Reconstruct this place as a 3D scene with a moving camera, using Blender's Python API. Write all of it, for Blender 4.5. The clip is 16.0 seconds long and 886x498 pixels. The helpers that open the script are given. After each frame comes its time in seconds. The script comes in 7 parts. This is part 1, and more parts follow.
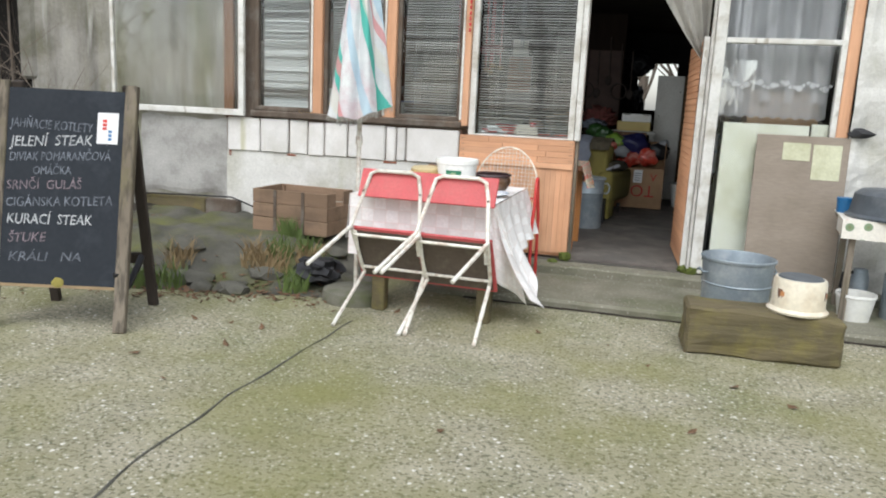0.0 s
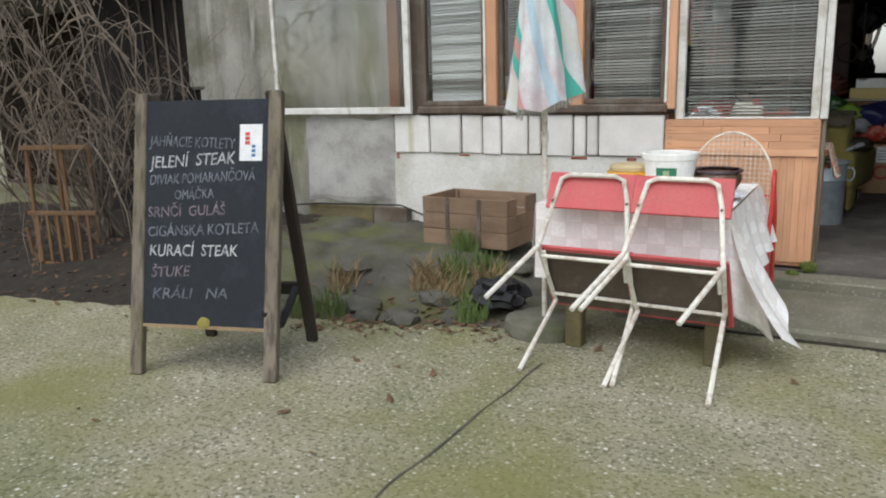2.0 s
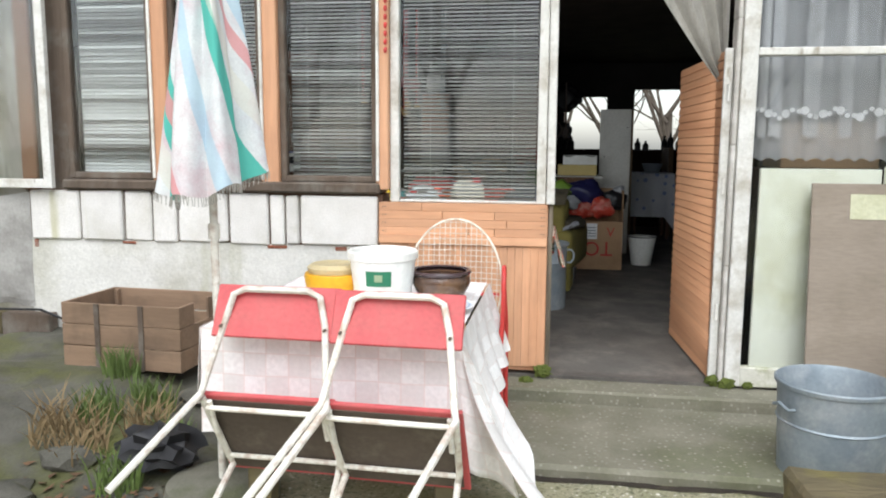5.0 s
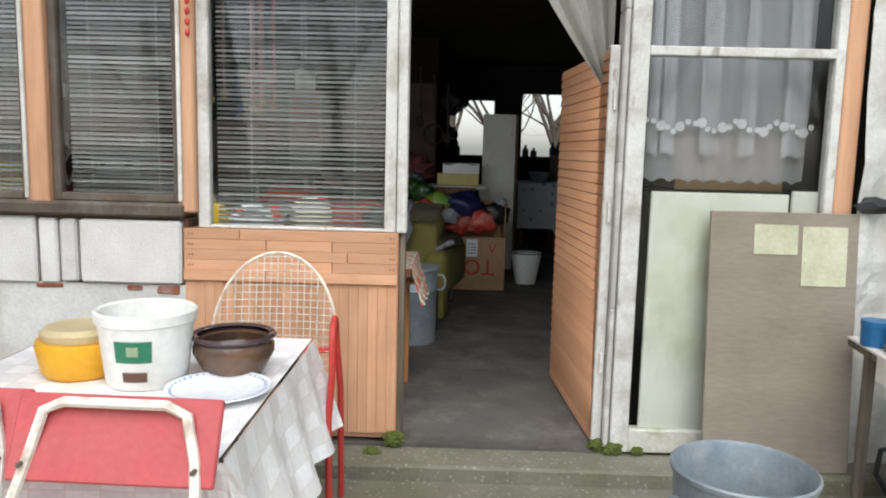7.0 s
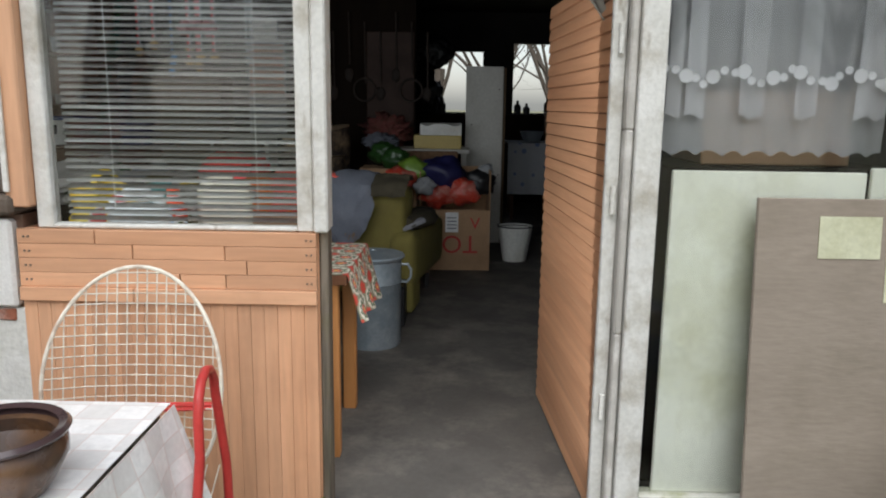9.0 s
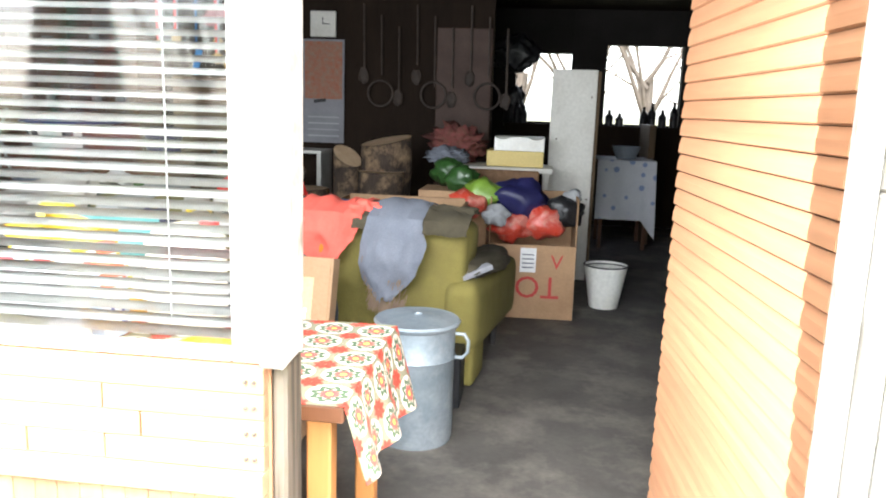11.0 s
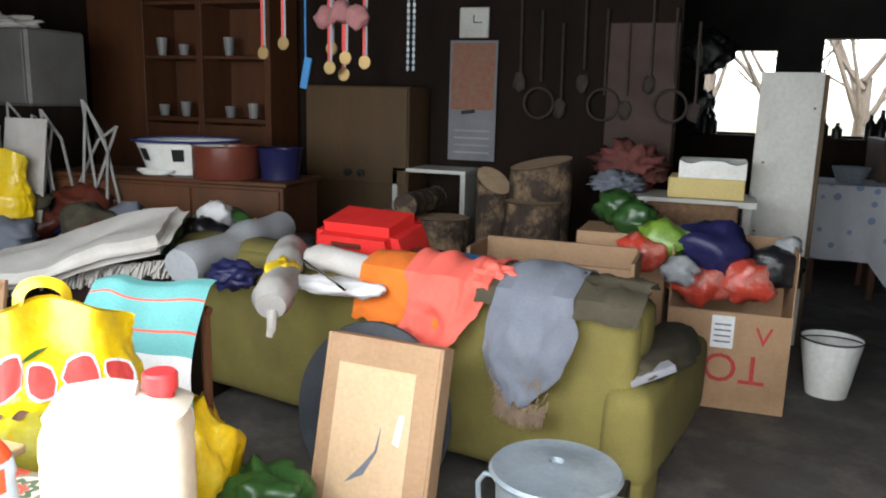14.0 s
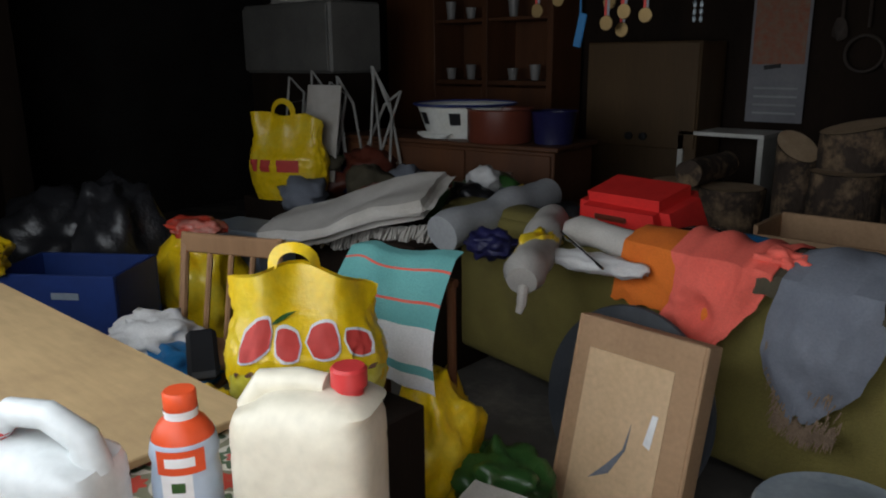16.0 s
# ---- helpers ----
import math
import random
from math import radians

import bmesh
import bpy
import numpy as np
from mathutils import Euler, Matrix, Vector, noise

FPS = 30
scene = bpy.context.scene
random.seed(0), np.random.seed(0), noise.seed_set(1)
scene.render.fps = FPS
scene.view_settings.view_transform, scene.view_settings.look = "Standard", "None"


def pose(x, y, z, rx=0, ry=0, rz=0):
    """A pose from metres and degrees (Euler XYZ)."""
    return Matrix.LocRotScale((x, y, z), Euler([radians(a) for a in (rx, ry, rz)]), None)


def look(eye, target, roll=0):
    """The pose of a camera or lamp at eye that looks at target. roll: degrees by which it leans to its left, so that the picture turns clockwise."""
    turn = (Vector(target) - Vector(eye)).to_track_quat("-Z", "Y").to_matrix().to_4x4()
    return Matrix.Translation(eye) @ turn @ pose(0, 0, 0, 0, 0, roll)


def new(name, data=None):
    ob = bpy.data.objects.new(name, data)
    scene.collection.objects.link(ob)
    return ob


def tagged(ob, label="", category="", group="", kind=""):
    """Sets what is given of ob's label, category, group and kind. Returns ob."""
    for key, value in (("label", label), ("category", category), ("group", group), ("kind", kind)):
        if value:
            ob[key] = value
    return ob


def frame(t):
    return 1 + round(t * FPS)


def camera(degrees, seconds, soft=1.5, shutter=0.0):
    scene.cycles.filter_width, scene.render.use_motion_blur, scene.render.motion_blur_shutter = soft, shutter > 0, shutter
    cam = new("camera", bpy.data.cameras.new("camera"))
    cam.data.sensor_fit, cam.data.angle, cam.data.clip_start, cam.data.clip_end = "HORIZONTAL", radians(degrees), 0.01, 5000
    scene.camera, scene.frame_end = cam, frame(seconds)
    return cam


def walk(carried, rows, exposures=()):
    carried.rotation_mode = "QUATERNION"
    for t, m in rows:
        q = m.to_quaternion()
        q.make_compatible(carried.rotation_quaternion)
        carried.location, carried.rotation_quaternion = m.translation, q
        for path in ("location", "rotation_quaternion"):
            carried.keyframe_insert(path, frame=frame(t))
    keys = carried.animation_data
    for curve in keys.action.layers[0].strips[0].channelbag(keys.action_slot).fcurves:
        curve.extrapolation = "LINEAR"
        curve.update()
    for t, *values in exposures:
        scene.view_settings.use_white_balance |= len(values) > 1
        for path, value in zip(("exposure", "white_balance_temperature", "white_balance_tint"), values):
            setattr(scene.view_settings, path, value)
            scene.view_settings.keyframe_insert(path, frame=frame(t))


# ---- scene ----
cam = camera(60.6, 16.0, soft=2.0)
PATH = [
    (0, (-0.007, 0.184, 1.397), (-0.537, 2.074, 1.015), 2.8),
    (0.5, (-0.127, 0.384, 1.383), (-0.766, 2.229, 0.949), 1.7),
    (1, (-0.263, 0.591, 1.391), (-1.029, 2.381, 0.933), -0.1),
    (1.5, (-0.341, 0.805, 1.407), (-1.194, 2.55, 0.93), -1.0),
    (2, (-0.434, 1.069, 1.401), (-1.391, 2.774, 0.979), -1.5),
    (2.5, (-0.555, 1.233, 1.404), (-1.506, 2.936, 0.964), -1.5),
    (3, (-0.624, 1.358, 1.394), (-1.518, 3.087, 0.936), -2.5),
    (3.5, (-0.634, 1.576, 1.424), (-1.47, 3.335, 0.97), -2.5),
    (4, (-0.604, 1.799, 1.419), (-1.308, 3.64, 1.084), -2.0),
    (4.5, (-0.603, 1.97, 1.427), (-1.071, 3.886, 1.094), -2.0),
    (5, (-0.636, 2.195, 1.452), (-0.937, 4.154, 1.183), 0.4),
    (5.2, (-0.621, 2.273, 1.457), (-0.869, 4.242, 1.206), 1.4),
    (7.5, (-0.418, 3.304, 1.518), (-0.404, 5.287, 1.24), 1.7),
    (8, (-0.387, 3.511, 1.495), (-0.327, 5.486, 1.155), 2.6),
    (8.5, (-0.28, 3.833, 1.532), (-0.285, 5.807, 1.194), 2.4),
    (9, (-0.26, 4.098, 1.542), (-0.29, 6.065, 1.165), 0.8),
    (11.3, (-0.262, 5.445, 1.58), (-0.525, 7.393, 1.21), 2.2),
    (11.5, (-0.287, 5.528, 1.58), (-0.566, 7.474, 1.209), 2.3),
    (12, (-0.305, 5.737, 1.586), (-0.609, 7.673, 1.186), 2.3),
    (12.5, (-0.268, 5.996, 1.646), (-0.676, 7.91, 1.236), 2.4),
    (13, (-0.262, 6.133, 1.646), (-0.751, 8.026, 1.224), 1.3),
    (13.5, (-0.307, 6.294, 1.672), (-0.844, 8.178, 1.267), 1.3),
    (14, (-0.388, 6.458, 1.676), (-1.047, 8.307, 1.293), 1.5),
    (14.5, (-0.42, 6.574, 1.683), (-1.381, 8.292, 1.332), 0.4),
    (15, (-0.412, 6.652, 1.681), (-1.544, 8.258, 1.309), 0.2),
    (15.5, (-0.407, 6.697, 1.679), (-1.674, 8.193, 1.285), -0.3),
    (16, (-0.402, 6.712, 1.678), (-1.691, 8.161, 1.188), -0.5),
]
EXPOSURES = [(0.0, 0.4), (1.0, 0.4), (1.5, 0.25), (2.0, 0.05), (2.5, 0.05), (3.4, -0.1), (4.0, -0.35), (4.5, -0.05), (5.0, 0.58), (7.5, 0.25), (9.0, 0.1), (9.8, 0.3), (11.2, 2.9), (12.5, 3.1), (13.0, 3.0), (13.5, 2.65), (14.5, 2.2), (15.3, 1.5), (16.0, 0.45)]
walk(cam, [(t, look(eye, target, roll)) for t, eye, target, roll in PATH], EXPOSURES)

# ---- world and light ----
world = bpy.data.worlds.new("overcast_sky")
scene.world = world
world.use_nodes = True
wn = world.node_tree.nodes
wl = world.node_tree.links
sky = wn.new("ShaderNodeTexSky")
sky.sky_type = "NISHITA"
sky.sun_disc = False
sky.sun_elevation = radians(48)
sky.sun_rotation = radians(200)
sky.air_density, sky.dust_density, sky.ozone_density = 1.0, 1.5, 1.0
hsv = wn.new("ShaderNodeHueSaturation")
hsv.inputs["Saturation"].default_value = 0.42
wl.new(sky.outputs[0], hsv.inputs["Color"])
wl.new(hsv.outputs[0], wn["Background"].inputs["Color"])
wn["Background"].inputs["Strength"].default_value = 0.15
sun_data = bpy.data.lights.new("sun", "SUN")
sun_data.energy, sun_data.angle, sun_data.color = 2.2, radians(60), (0.93, 0.965, 1.0)
sun = new("sun", sun_data)
sun.matrix_world = look((3, -9, 22), (0, 6, 0))


# ---- materials ----
def mat(name, c1, c2=None, rough=0.8, scale=6.0, fine=70.0, bump=0.15, stain=None, stain_scale=1.3, stain_amt=0.5,
        metal=0.0, stretch=(1, 1, 1), vary=0.12, contrast=0.25, spec=0.4, trans=0.0):
    """A procedural surface: two noise scales, stains with a shape of their own, and fine relief."""
    m = bpy.data.materials.new(name)
    m.use_nodes = True
    n, l = m.node_tree.nodes, m.node_tree.links
    b = n["Principled BSDF"]
    c2 = c2 or tuple(min(1, v * 0.7) for v in c1)
    tc, mp = n.new("ShaderNodeTexCoord"), n.new("ShaderNodeMapping")
    mp.inputs["Scale"].default_value = stretch
    l.new(tc.outputs["Object"], mp.inputs["Vector"])
    big, small = n.new("ShaderNodeTexNoise"), n.new("ShaderNodeTexNoise")
    big.inputs["Scale"].default_value, big.inputs["Detail"].default_value = scale, 6
    small.inputs["Scale"].default_value, small.inputs["Detail"].default_value = fine, 4
    for t in (big, small):
        l.new(mp.outputs[0], t.inputs["Vector"])
    ramp = n.new("ShaderNodeMapRange")
    ramp.inputs["From Min"].default_value, ramp.inputs["From Max"].default_value = 0.5 - contrast, 0.5 + contrast
    l.new(big.outputs[0], ramp.inputs["Value"])
    mix = n.new("ShaderNodeMix")
    mix.data_type = "RGBA"
    mix.inputs[6].default_value, mix.inputs[7].default_value = (*c1, 1), (*c2, 1)
    l.new(ramp.outputs[0], mix.inputs[0])
    colour = mix.outputs[2]
    if stain:
        sn, sr, sm = n.new("ShaderNodeTexNoise"), n.new("ShaderNodeMapRange"), n.new("ShaderNodeMix")
        sm.data_type = "RGBA"
        sn.inputs["Scale"].default_value, sn.inputs["Detail"].default_value = stain_scale, 8
        sn.inputs["Roughness"].default_value = 0.65
        l.new(tc.outputs["Object"], sn.inputs["Vector"])
        sr.inputs["From Min"].default_value, sr.inputs["From Max"].default_value = 0.48, 0.68
        sr.inputs["To Max"].default_value = stain_amt
        l.new(sn.outputs[0], sr.inputs["Value"])
        l.new(sr.outputs[0], sm.inputs[0])
        l.new(colour, sm.inputs[6])
        sm.inputs[7].default_value = (*stain, 1)
        colour = sm.outputs[2]
    info, val, hs = n.new("ShaderNodeObjectInfo"), n.new("ShaderNodeMapRange"), n.new("ShaderNodeHueSaturation")
    val.inputs["To Min"].default_value, val.inputs["To Max"].default_value = 1 - vary, 1 + vary
    l.new(info.outputs["Random"], val.inputs["Value"])
    grain = n.new("ShaderNodeMapRange")
    grain.inputs["To Min"].default_value, grain.inputs["To Max"].default_value = 0.82, 1.18
    l.new(small.outputs[0], grain.inputs["Value"])
    mul = n.new("ShaderNodeMath")
    mul.operation = "MULTIPLY"
    l.new(val.outputs[0], mul.inputs[0])
    l.new(grain.outputs[0], mul.inputs[1])
    l.new(mul.outputs[0], hs.inputs["Value"])
    l.new(colour, hs.inputs["Color"])
    l.new(hs.outputs[0], b.inputs["Base Color"])
    rr = n.new("ShaderNodeMapRange")
    rr.inputs["To Min"].default_value, rr.inputs["To Max"].default_value = max(0, rough - 0.12), min(1, rough + 0.12)
    l.new(big.outputs[0], rr.inputs["Value"])
    l.new(rr.outputs[0], b.inputs["Roughness"])
    b.inputs["Metallic"].default_value = metal
    b.inputs["Specular IOR Level"].default_value = spec
    if trans:
        b.inputs["Transmission Weight"].default_value = trans
    if bump:
        bp = n.new("ShaderNodeBump")
        bp.inputs["Strength"].default_value, bp.inputs["Distance"].default_value = bump, 0.01
        add = n.new("ShaderNodeMath")
        l.new(big.outputs[0], add.inputs[0])
        l.new(small.outputs[0], add.inputs[1])
        l.new(add.outputs[0], bp.inputs["Height"])
        l.new(bp.outputs[0], b.inputs["Normal"])
    return m


def nodes_of(m):
    return m.node_tree.nodes, m.node_tree.links, m.node_tree.nodes["Principled BSDF"]


def over(m, colour, fac_from, lo, hi, amt=1.0):
    """Lay another colour over a material where a texture's value runs from lo to hi."""
    n, l, b = nodes_of(m)
    r, x = n.new("ShaderNodeMapRange"), n.new("ShaderNodeMix")
    x.data_type = "RGBA"
    r.inputs["From Min"].default_value, r.inputs["From Max"].default_value, r.inputs["To Max"].default_value = lo, hi, amt
    l.new(fac_from, r.inputs["Value"])
    l.new(r.outputs[0], x.inputs[0])
    l.new(b.inputs["Base Color"].links[0].from_socket, x.inputs[6])
    x.inputs[7].default_value = (*colour, 1)
    l.new(x.outputs[2], b.inputs["Base Color"])


def texture(m, kind, scale, **settings):
    n, l, b = nodes_of(m)
    t, tc = n.new(kind), n.new("ShaderNodeTexCoord")
    l.new(tc.outputs["Object"], t.inputs["Vector"])
    t.inputs["Scale"].default_value = scale
    for k, v in settings.items():
        t.inputs[k].default_value = v
    return t


M_CONC = mat("yard_concrete", (0.365, 0.335, 0.245), (0.24, 0.222, 0.15), 0.85, 3, 45, 0.5, stain=(0.13, 0.15, 0.055), stain_scale=0.7, stain_amt=0.75)
v = texture(M_CONC, "ShaderNodeTexVoronoi", 34.0)
over(M_CONC, (0.58, 0.55, 0.47), v.outputs["Distance"], 0.25, 0.19, 0.8)
v = texture(M_CONC, "ShaderNodeTexVoronoi", 62.0)
over(M_CONC, (0.50, 0.47, 0.38), v.outputs["Distance"], 0.24, 0.19, 0.55)
v = texture(M_CONC, "ShaderNodeTexNoise", 48.0, Detail=3.0)
over(M_CONC, (0.09, 0.09, 0.05), v.outputs[0], 0.55, 0.60, 0.75)
v = texture(M_CONC, "ShaderNodeTexVoronoi", 13.0)
over(M_CONC, (0.70, 0.67, 0.60), v.outputs["Distance"], 0.13, 0.10, 0.95)
v = texture(M_CONC, "ShaderNodeTexNoise", 22.0, Detail=5.0)
over(M_CONC, (0.08, 0.085, 0.045), v.outputs[0], 0.55, 0.72, 0.7)
v = texture(M_CONC, "ShaderNodeTexNoise", 1.1, Detail=6.0)
over(M_CONC, (0.19, 0.185, 0.055), v.outputs[0], 0.42, 0.66, 0.75)
M_SLAB = mat("slab_concrete", (0.20, 0.19, 0.145), (0.12, 0.115, 0.08), 0.85, 4, 60, 0.4, stain=(0.09, 0.1, 0.045), stain_scale=1.4, stain_amt=0.7)
M_FLOOR = mat("worn_dark_floor", (0.105, 0.096, 0.084), (0.058, 0.053, 0.047), 0.72, 3, 40, 0.15, stain=(0.22, 0.195, 0.165), stain_scale=2.6, stain_amt=0.6)
M_SOIL = mat("soil", (0.042, 0.032, 0.022), (0.02, 0.016, 0.011), 0.95, 12, 80, 0.8)
M_ROCK = mat("mossy_rock", (0.125, 0.118, 0.095), (0.045, 0.044, 0.034), 0.9, 5, 50, 0.8, stain=(0.12, 0.125, 0.032), stain_scale=1.6, stain_amt=0.85)
M_PLAST = mat("old_grey_plaster", (0.36, 0.34, 0.30), (0.22, 0.21, 0.185), 0.9, 2.5, 50, 0.3, stain=(0.12, 0.115, 0.07), stain_scale=1.6, stain_amt=0.75)
M_PATCH = mat("pale_plaster_patch", (0.5, 0.49, 0.46), (0.30, 0.29, 0.27), 0.9, 3, 60, 0.3, stain=(0.18, 0.17, 0.15), stain_scale=3, stain_amt=0.6)
M_LIME = mat("limewashed_plaster", (0.72, 0.71, 0.67), (0.56, 0.55, 0.51), 0.9, 4, 60, 0.35, stain=(0.34, 0.33, 0.24), stain_scale=1.8, stain_amt=0.6)
M_BLOCK = mat("aerated_block", (0.78, 0.76, 0.73), (0.66, 0.64, 0.60), 0.92, 6, 120, 0.3, stain=(0.5, 0.48, 0.4), stain_scale=2.5, stain_amt=0.5, vary=0.08)
M_JOINT = mat("brick_joint", (0.16, 0.09, 0.06), (0.10, 0.07, 0.05), 0.95, 14, 80, 0.5)
M_SALMON = mat("salmon_wood", (0.70, 0.40, 0.24), (0.60, 0.31, 0.17), 0.5, 6, 60, 0.12, stretch=(1, 1, 0.08), vary=0.14, stain=(0.45, 0.24, 0.14), stain_scale=3, stain_amt=0.35)
M_SALMONH = mat("salmon_plank", (0.70, 0.40, 0.24), (0.60, 0.31, 0.17), 0.5, 6, 60, 0.12, stretch=(0.08, 1, 1), vary=0.14, stain=(0.45, 0.24, 0.14), stain_scale=3, stain_amt=0.35)
M_LEAF = mat("door_slat_wood", (0.52, 0.275, 0.15), (0.39, 0.185, 0.095), 0.5, 6, 50, 0.12, stretch=(0.08, 0.08, 1), vary=0.1)
M_WHITE = mat("peeling_white_paint", (0.74, 0.73, 0.69), (0.62, 0.61, 0.56), 0.6, 8, 60, 0.25, stain=(0.30, 0.25, 0.17), stain_scale=6, stain_amt=0.6)
M_ROT = mat("weathered_dark_wood", (0.16, 0.12, 0.09), (0.08, 0.06, 0.045), 0.9, 7, 60, 0.5, stretch=(1, 1, 0.15), stain=(0.25, 0.24, 0.21), stain_scale=4, stain_amt=0.5)
M_GREYW = mat("weathered_grey_wood", (0.25, 0.21, 0.165), (0.14, 0.115, 0.085), 0.9, 7, 60, 0.5, stretch=(1, 1, 0.12), stain=(0.14, 0.13, 0.05), stain_scale=4, stain_amt=0.6)
M_PLYG = mat("grey_plywood", (0.30, 0.25, 0.20), (0.23, 0.19, 0.15), 0.8, 4, 60, 0.15, stretch=(0.25, 1, 1), stain=(0.18, 0.15, 0.11), stain_scale=2, stain_amt=0.6)
M_CREAM = mat("cream_panel", (0.82, 0.82, 0.73), (0.74, 0.75, 0.64), 0.5, 3, 60, 0.05, stain=(0.45, 0.44, 0.26), stain_scale=2.4, stain_amt=0.6)
M_PAPER = mat("faded_paper", (0.62, 0.62, 0.45), (0.50, 0.50, 0.34), 0.9, 8, 60, 0.05, stain=(0.36, 0.35, 0.2), stain_scale=6)
M_SLAT = mat("blind_slat", (0.50, 0.50, 0.48), (0.42, 0.42, 0.40), 0.5, 6, 50, 0.0, spec=0.5)
M_SLATW = mat("pale_blind_slat", (0.72, 0.74, 0.73), (0.62, 0.64, 0.63), 0.5, 6, 50, 0.0)
# base colours lowered to near black, imitating light falloff deep in the room
M_DARK = mat("dimmed_interior_wood", (0.026, 0.017, 0.012), (0.014, 0.010, 0.008), 0.9, 4, 50, 0.2, stretch=(1, 1, 0.2), spec=0.08)
M_INNER = mat("dimmed_plaster", (0.030, 0.027, 0.025), (0.017, 0.015, 0.014), 0.95, 2, 40, 0.2, spec=0.08)
M_BARK = mat("grey_bark", (0.15, 0.12, 0.095), (0.09, 0.075, 0.06), 0.95, 20, 90, 0.5, stretch=(1, 1, 0.3))
M_TWIG = mat("dry_twig", (0.22, 0.175, 0.135), (0.10, 0.08, 0.062), 0.9, 10, 60, 0.2)
M_ROOF = mat("roof_felt", (0.10, 0.10, 0.10), (0.07, 0.07, 0.07), 0.95, 5, 80, 0.3)
M_BLACKB = mat("chalkboard_black", (0.026, 0.030, 0.036), (0.017, 0.020, 0.025), 0.8, 3, 40, 0.04, spec=0.2, stain=(0.075, 0.085, 0.10), stain_scale=3, stain_amt=0.4)
M_CHALK = mat("white_chalk", (0.52, 0.53, 0.53), (0.26, 0.27, 0.28), 1.0, 30, 160, 0.1, contrast=0.15)
M_CHALK2 = mat("faint_chalk", (0.19, 0.205, 0.235), (0.07, 0.077, 0.09), 1.0, 30, 160, 0.1, contrast=0.15)
M_CHALK3 = mat("pink_chalk", (0.24, 0.19, 0.21), (0.09, 0.075, 0.085), 1.0, 30, 160, 0.1, contrast=0.15)
M_WPAPER = mat("white_sticker", (0.80, 0.80, 0.80), (0.74, 0.74, 0.74), 0.6, 4, 30, 0.0)
M_REDPR = mat("red_print", (0.60, 0.06, 0.05), (0.5, 0.05, 0.04), 0.6, 6, 40, 0.0)
M_TUBE = mat("chipped_white_enamel_tube", (0.78, 0.76, 0.69), (0.70, 0.67, 0.58), 0.4, 8, 60, 0.1, stain=(0.30, 0.14, 0.06), stain_scale=14, stain_amt=0.7)
M_REDB = mat("red_painted_board", (0.54, 0.095, 0.095), (0.46, 0.075, 0.08), 0.5, 6, 60, 0.06, stain=(0.4, 0.14, 0.12), stain_scale=4, stain_amt=0.4)
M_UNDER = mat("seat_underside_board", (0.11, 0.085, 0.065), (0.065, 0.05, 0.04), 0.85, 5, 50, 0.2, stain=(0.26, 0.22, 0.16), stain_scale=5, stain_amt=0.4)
M_REDT = mat("red_painted_tube", (0.62, 0.06, 0.05), (0.52, 0.045, 0.04), 0.35, 8, 60, 0.05)
M_WIRE = mat("white_coated_wire", (0.76, 0.72, 0.62), (0.62, 0.56, 0.46), 0.5, 10, 60, 0.0, stain=(0.3, 0.15, 0.07), stain_scale=20)
M_CRATE = mat("old_crate_wood", (0.30, 0.20, 0.13), (0.19, 0.125, 0.08), 0.85, 7, 60, 0.3, stretch=(0.15, 1, 1), stain=(0.11, 0.08, 0.055), stain_scale=4, stain_amt=0.6)
M_YEL = mat("yellow_plastic", (0.80, 0.42, 0.02), (0.72, 0.36, 0.02), 0.4, 4, 40, 0.02)
M_WPL = mat("white_plastic", (0.78, 0.78, 0.74), (0.71, 0.71, 0.66), 0.4, 4, 40, 0.02, stain=(0.55, 0.52, 0.42), stain_scale=5, stain_amt=0.35)
M_GRNPR = mat("green_print", (0.03, 0.20, 0.10), (0.02, 0.15, 0.08), 0.5, 6, 40, 0.0)
M_BRNPR = mat("brown_print", (0.16, 0.08, 0.05), (0.11, 0.055, 0.035), 0.5, 6, 40, 0.0)
M_CLAY = mat("brown_glazed_clay", (0.13, 0.075, 0.045), (0.07, 0.04, 0.03), 0.25, 8, 60, 0.05, spec=0.6, stain=(0.30, 0.15, 0.06), stain_scale=5)
M_CLAYD = mat("dark_glaze", (0.075, 0.045, 0.045), (0.05, 0.03, 0.03), 0.2, 8, 60, 0.03, spec=0.6)
M_ZINC = mat("galvanised_zinc", (0.30, 0.345, 0.37), (0.19, 0.23, 0.255), 0.5, 7, 60, 0.06, metal=0.35, stain=(0.45, 0.47, 0.48), stain_scale=5, stain_amt=0.6)
M_IRON = mat("dark_enamel_tub", (0.10, 0.115, 0.13), (0.06, 0.07, 0.08), 0.5, 6, 60, 0.05, stain=(0.2, 0.21, 0.22), stain_scale=5, stain_amt=0.4)
M_BEAM = mat("mossy_beam_wood", (0.15, 0.12, 0.065), (0.075, 0.065, 0.035), 0.95, 6, 50, 0.8, stretch=(0.2, 1, 1), stain=(0.20, 0.17, 0.05), stain_scale=5, stain_amt=0.6)
M_ENAMEL = mat("cream_enamel", (0.74, 0.68, 0.55), (0.68, 0.61, 0.47), 0.3, 4, 40, 0.02, stain=(0.4, 0.25, 0.12), stain_scale=8, stain_amt=0.3)
M_BLUEP = mat("blue_plastic", (0.02, 0.16, 0.36), (0.02, 0.12, 0.28), 0.4, 4, 40, 0.0)
M_STONEC = mat("mossy_concrete_disc", (0.20, 0.19, 0.15), (0.12, 0.12, 0.085), 0.92, 7, 60, 0.5, stain=(0.10, 0.12, 0.04), stain_scale=4, stain_amt=0.8)
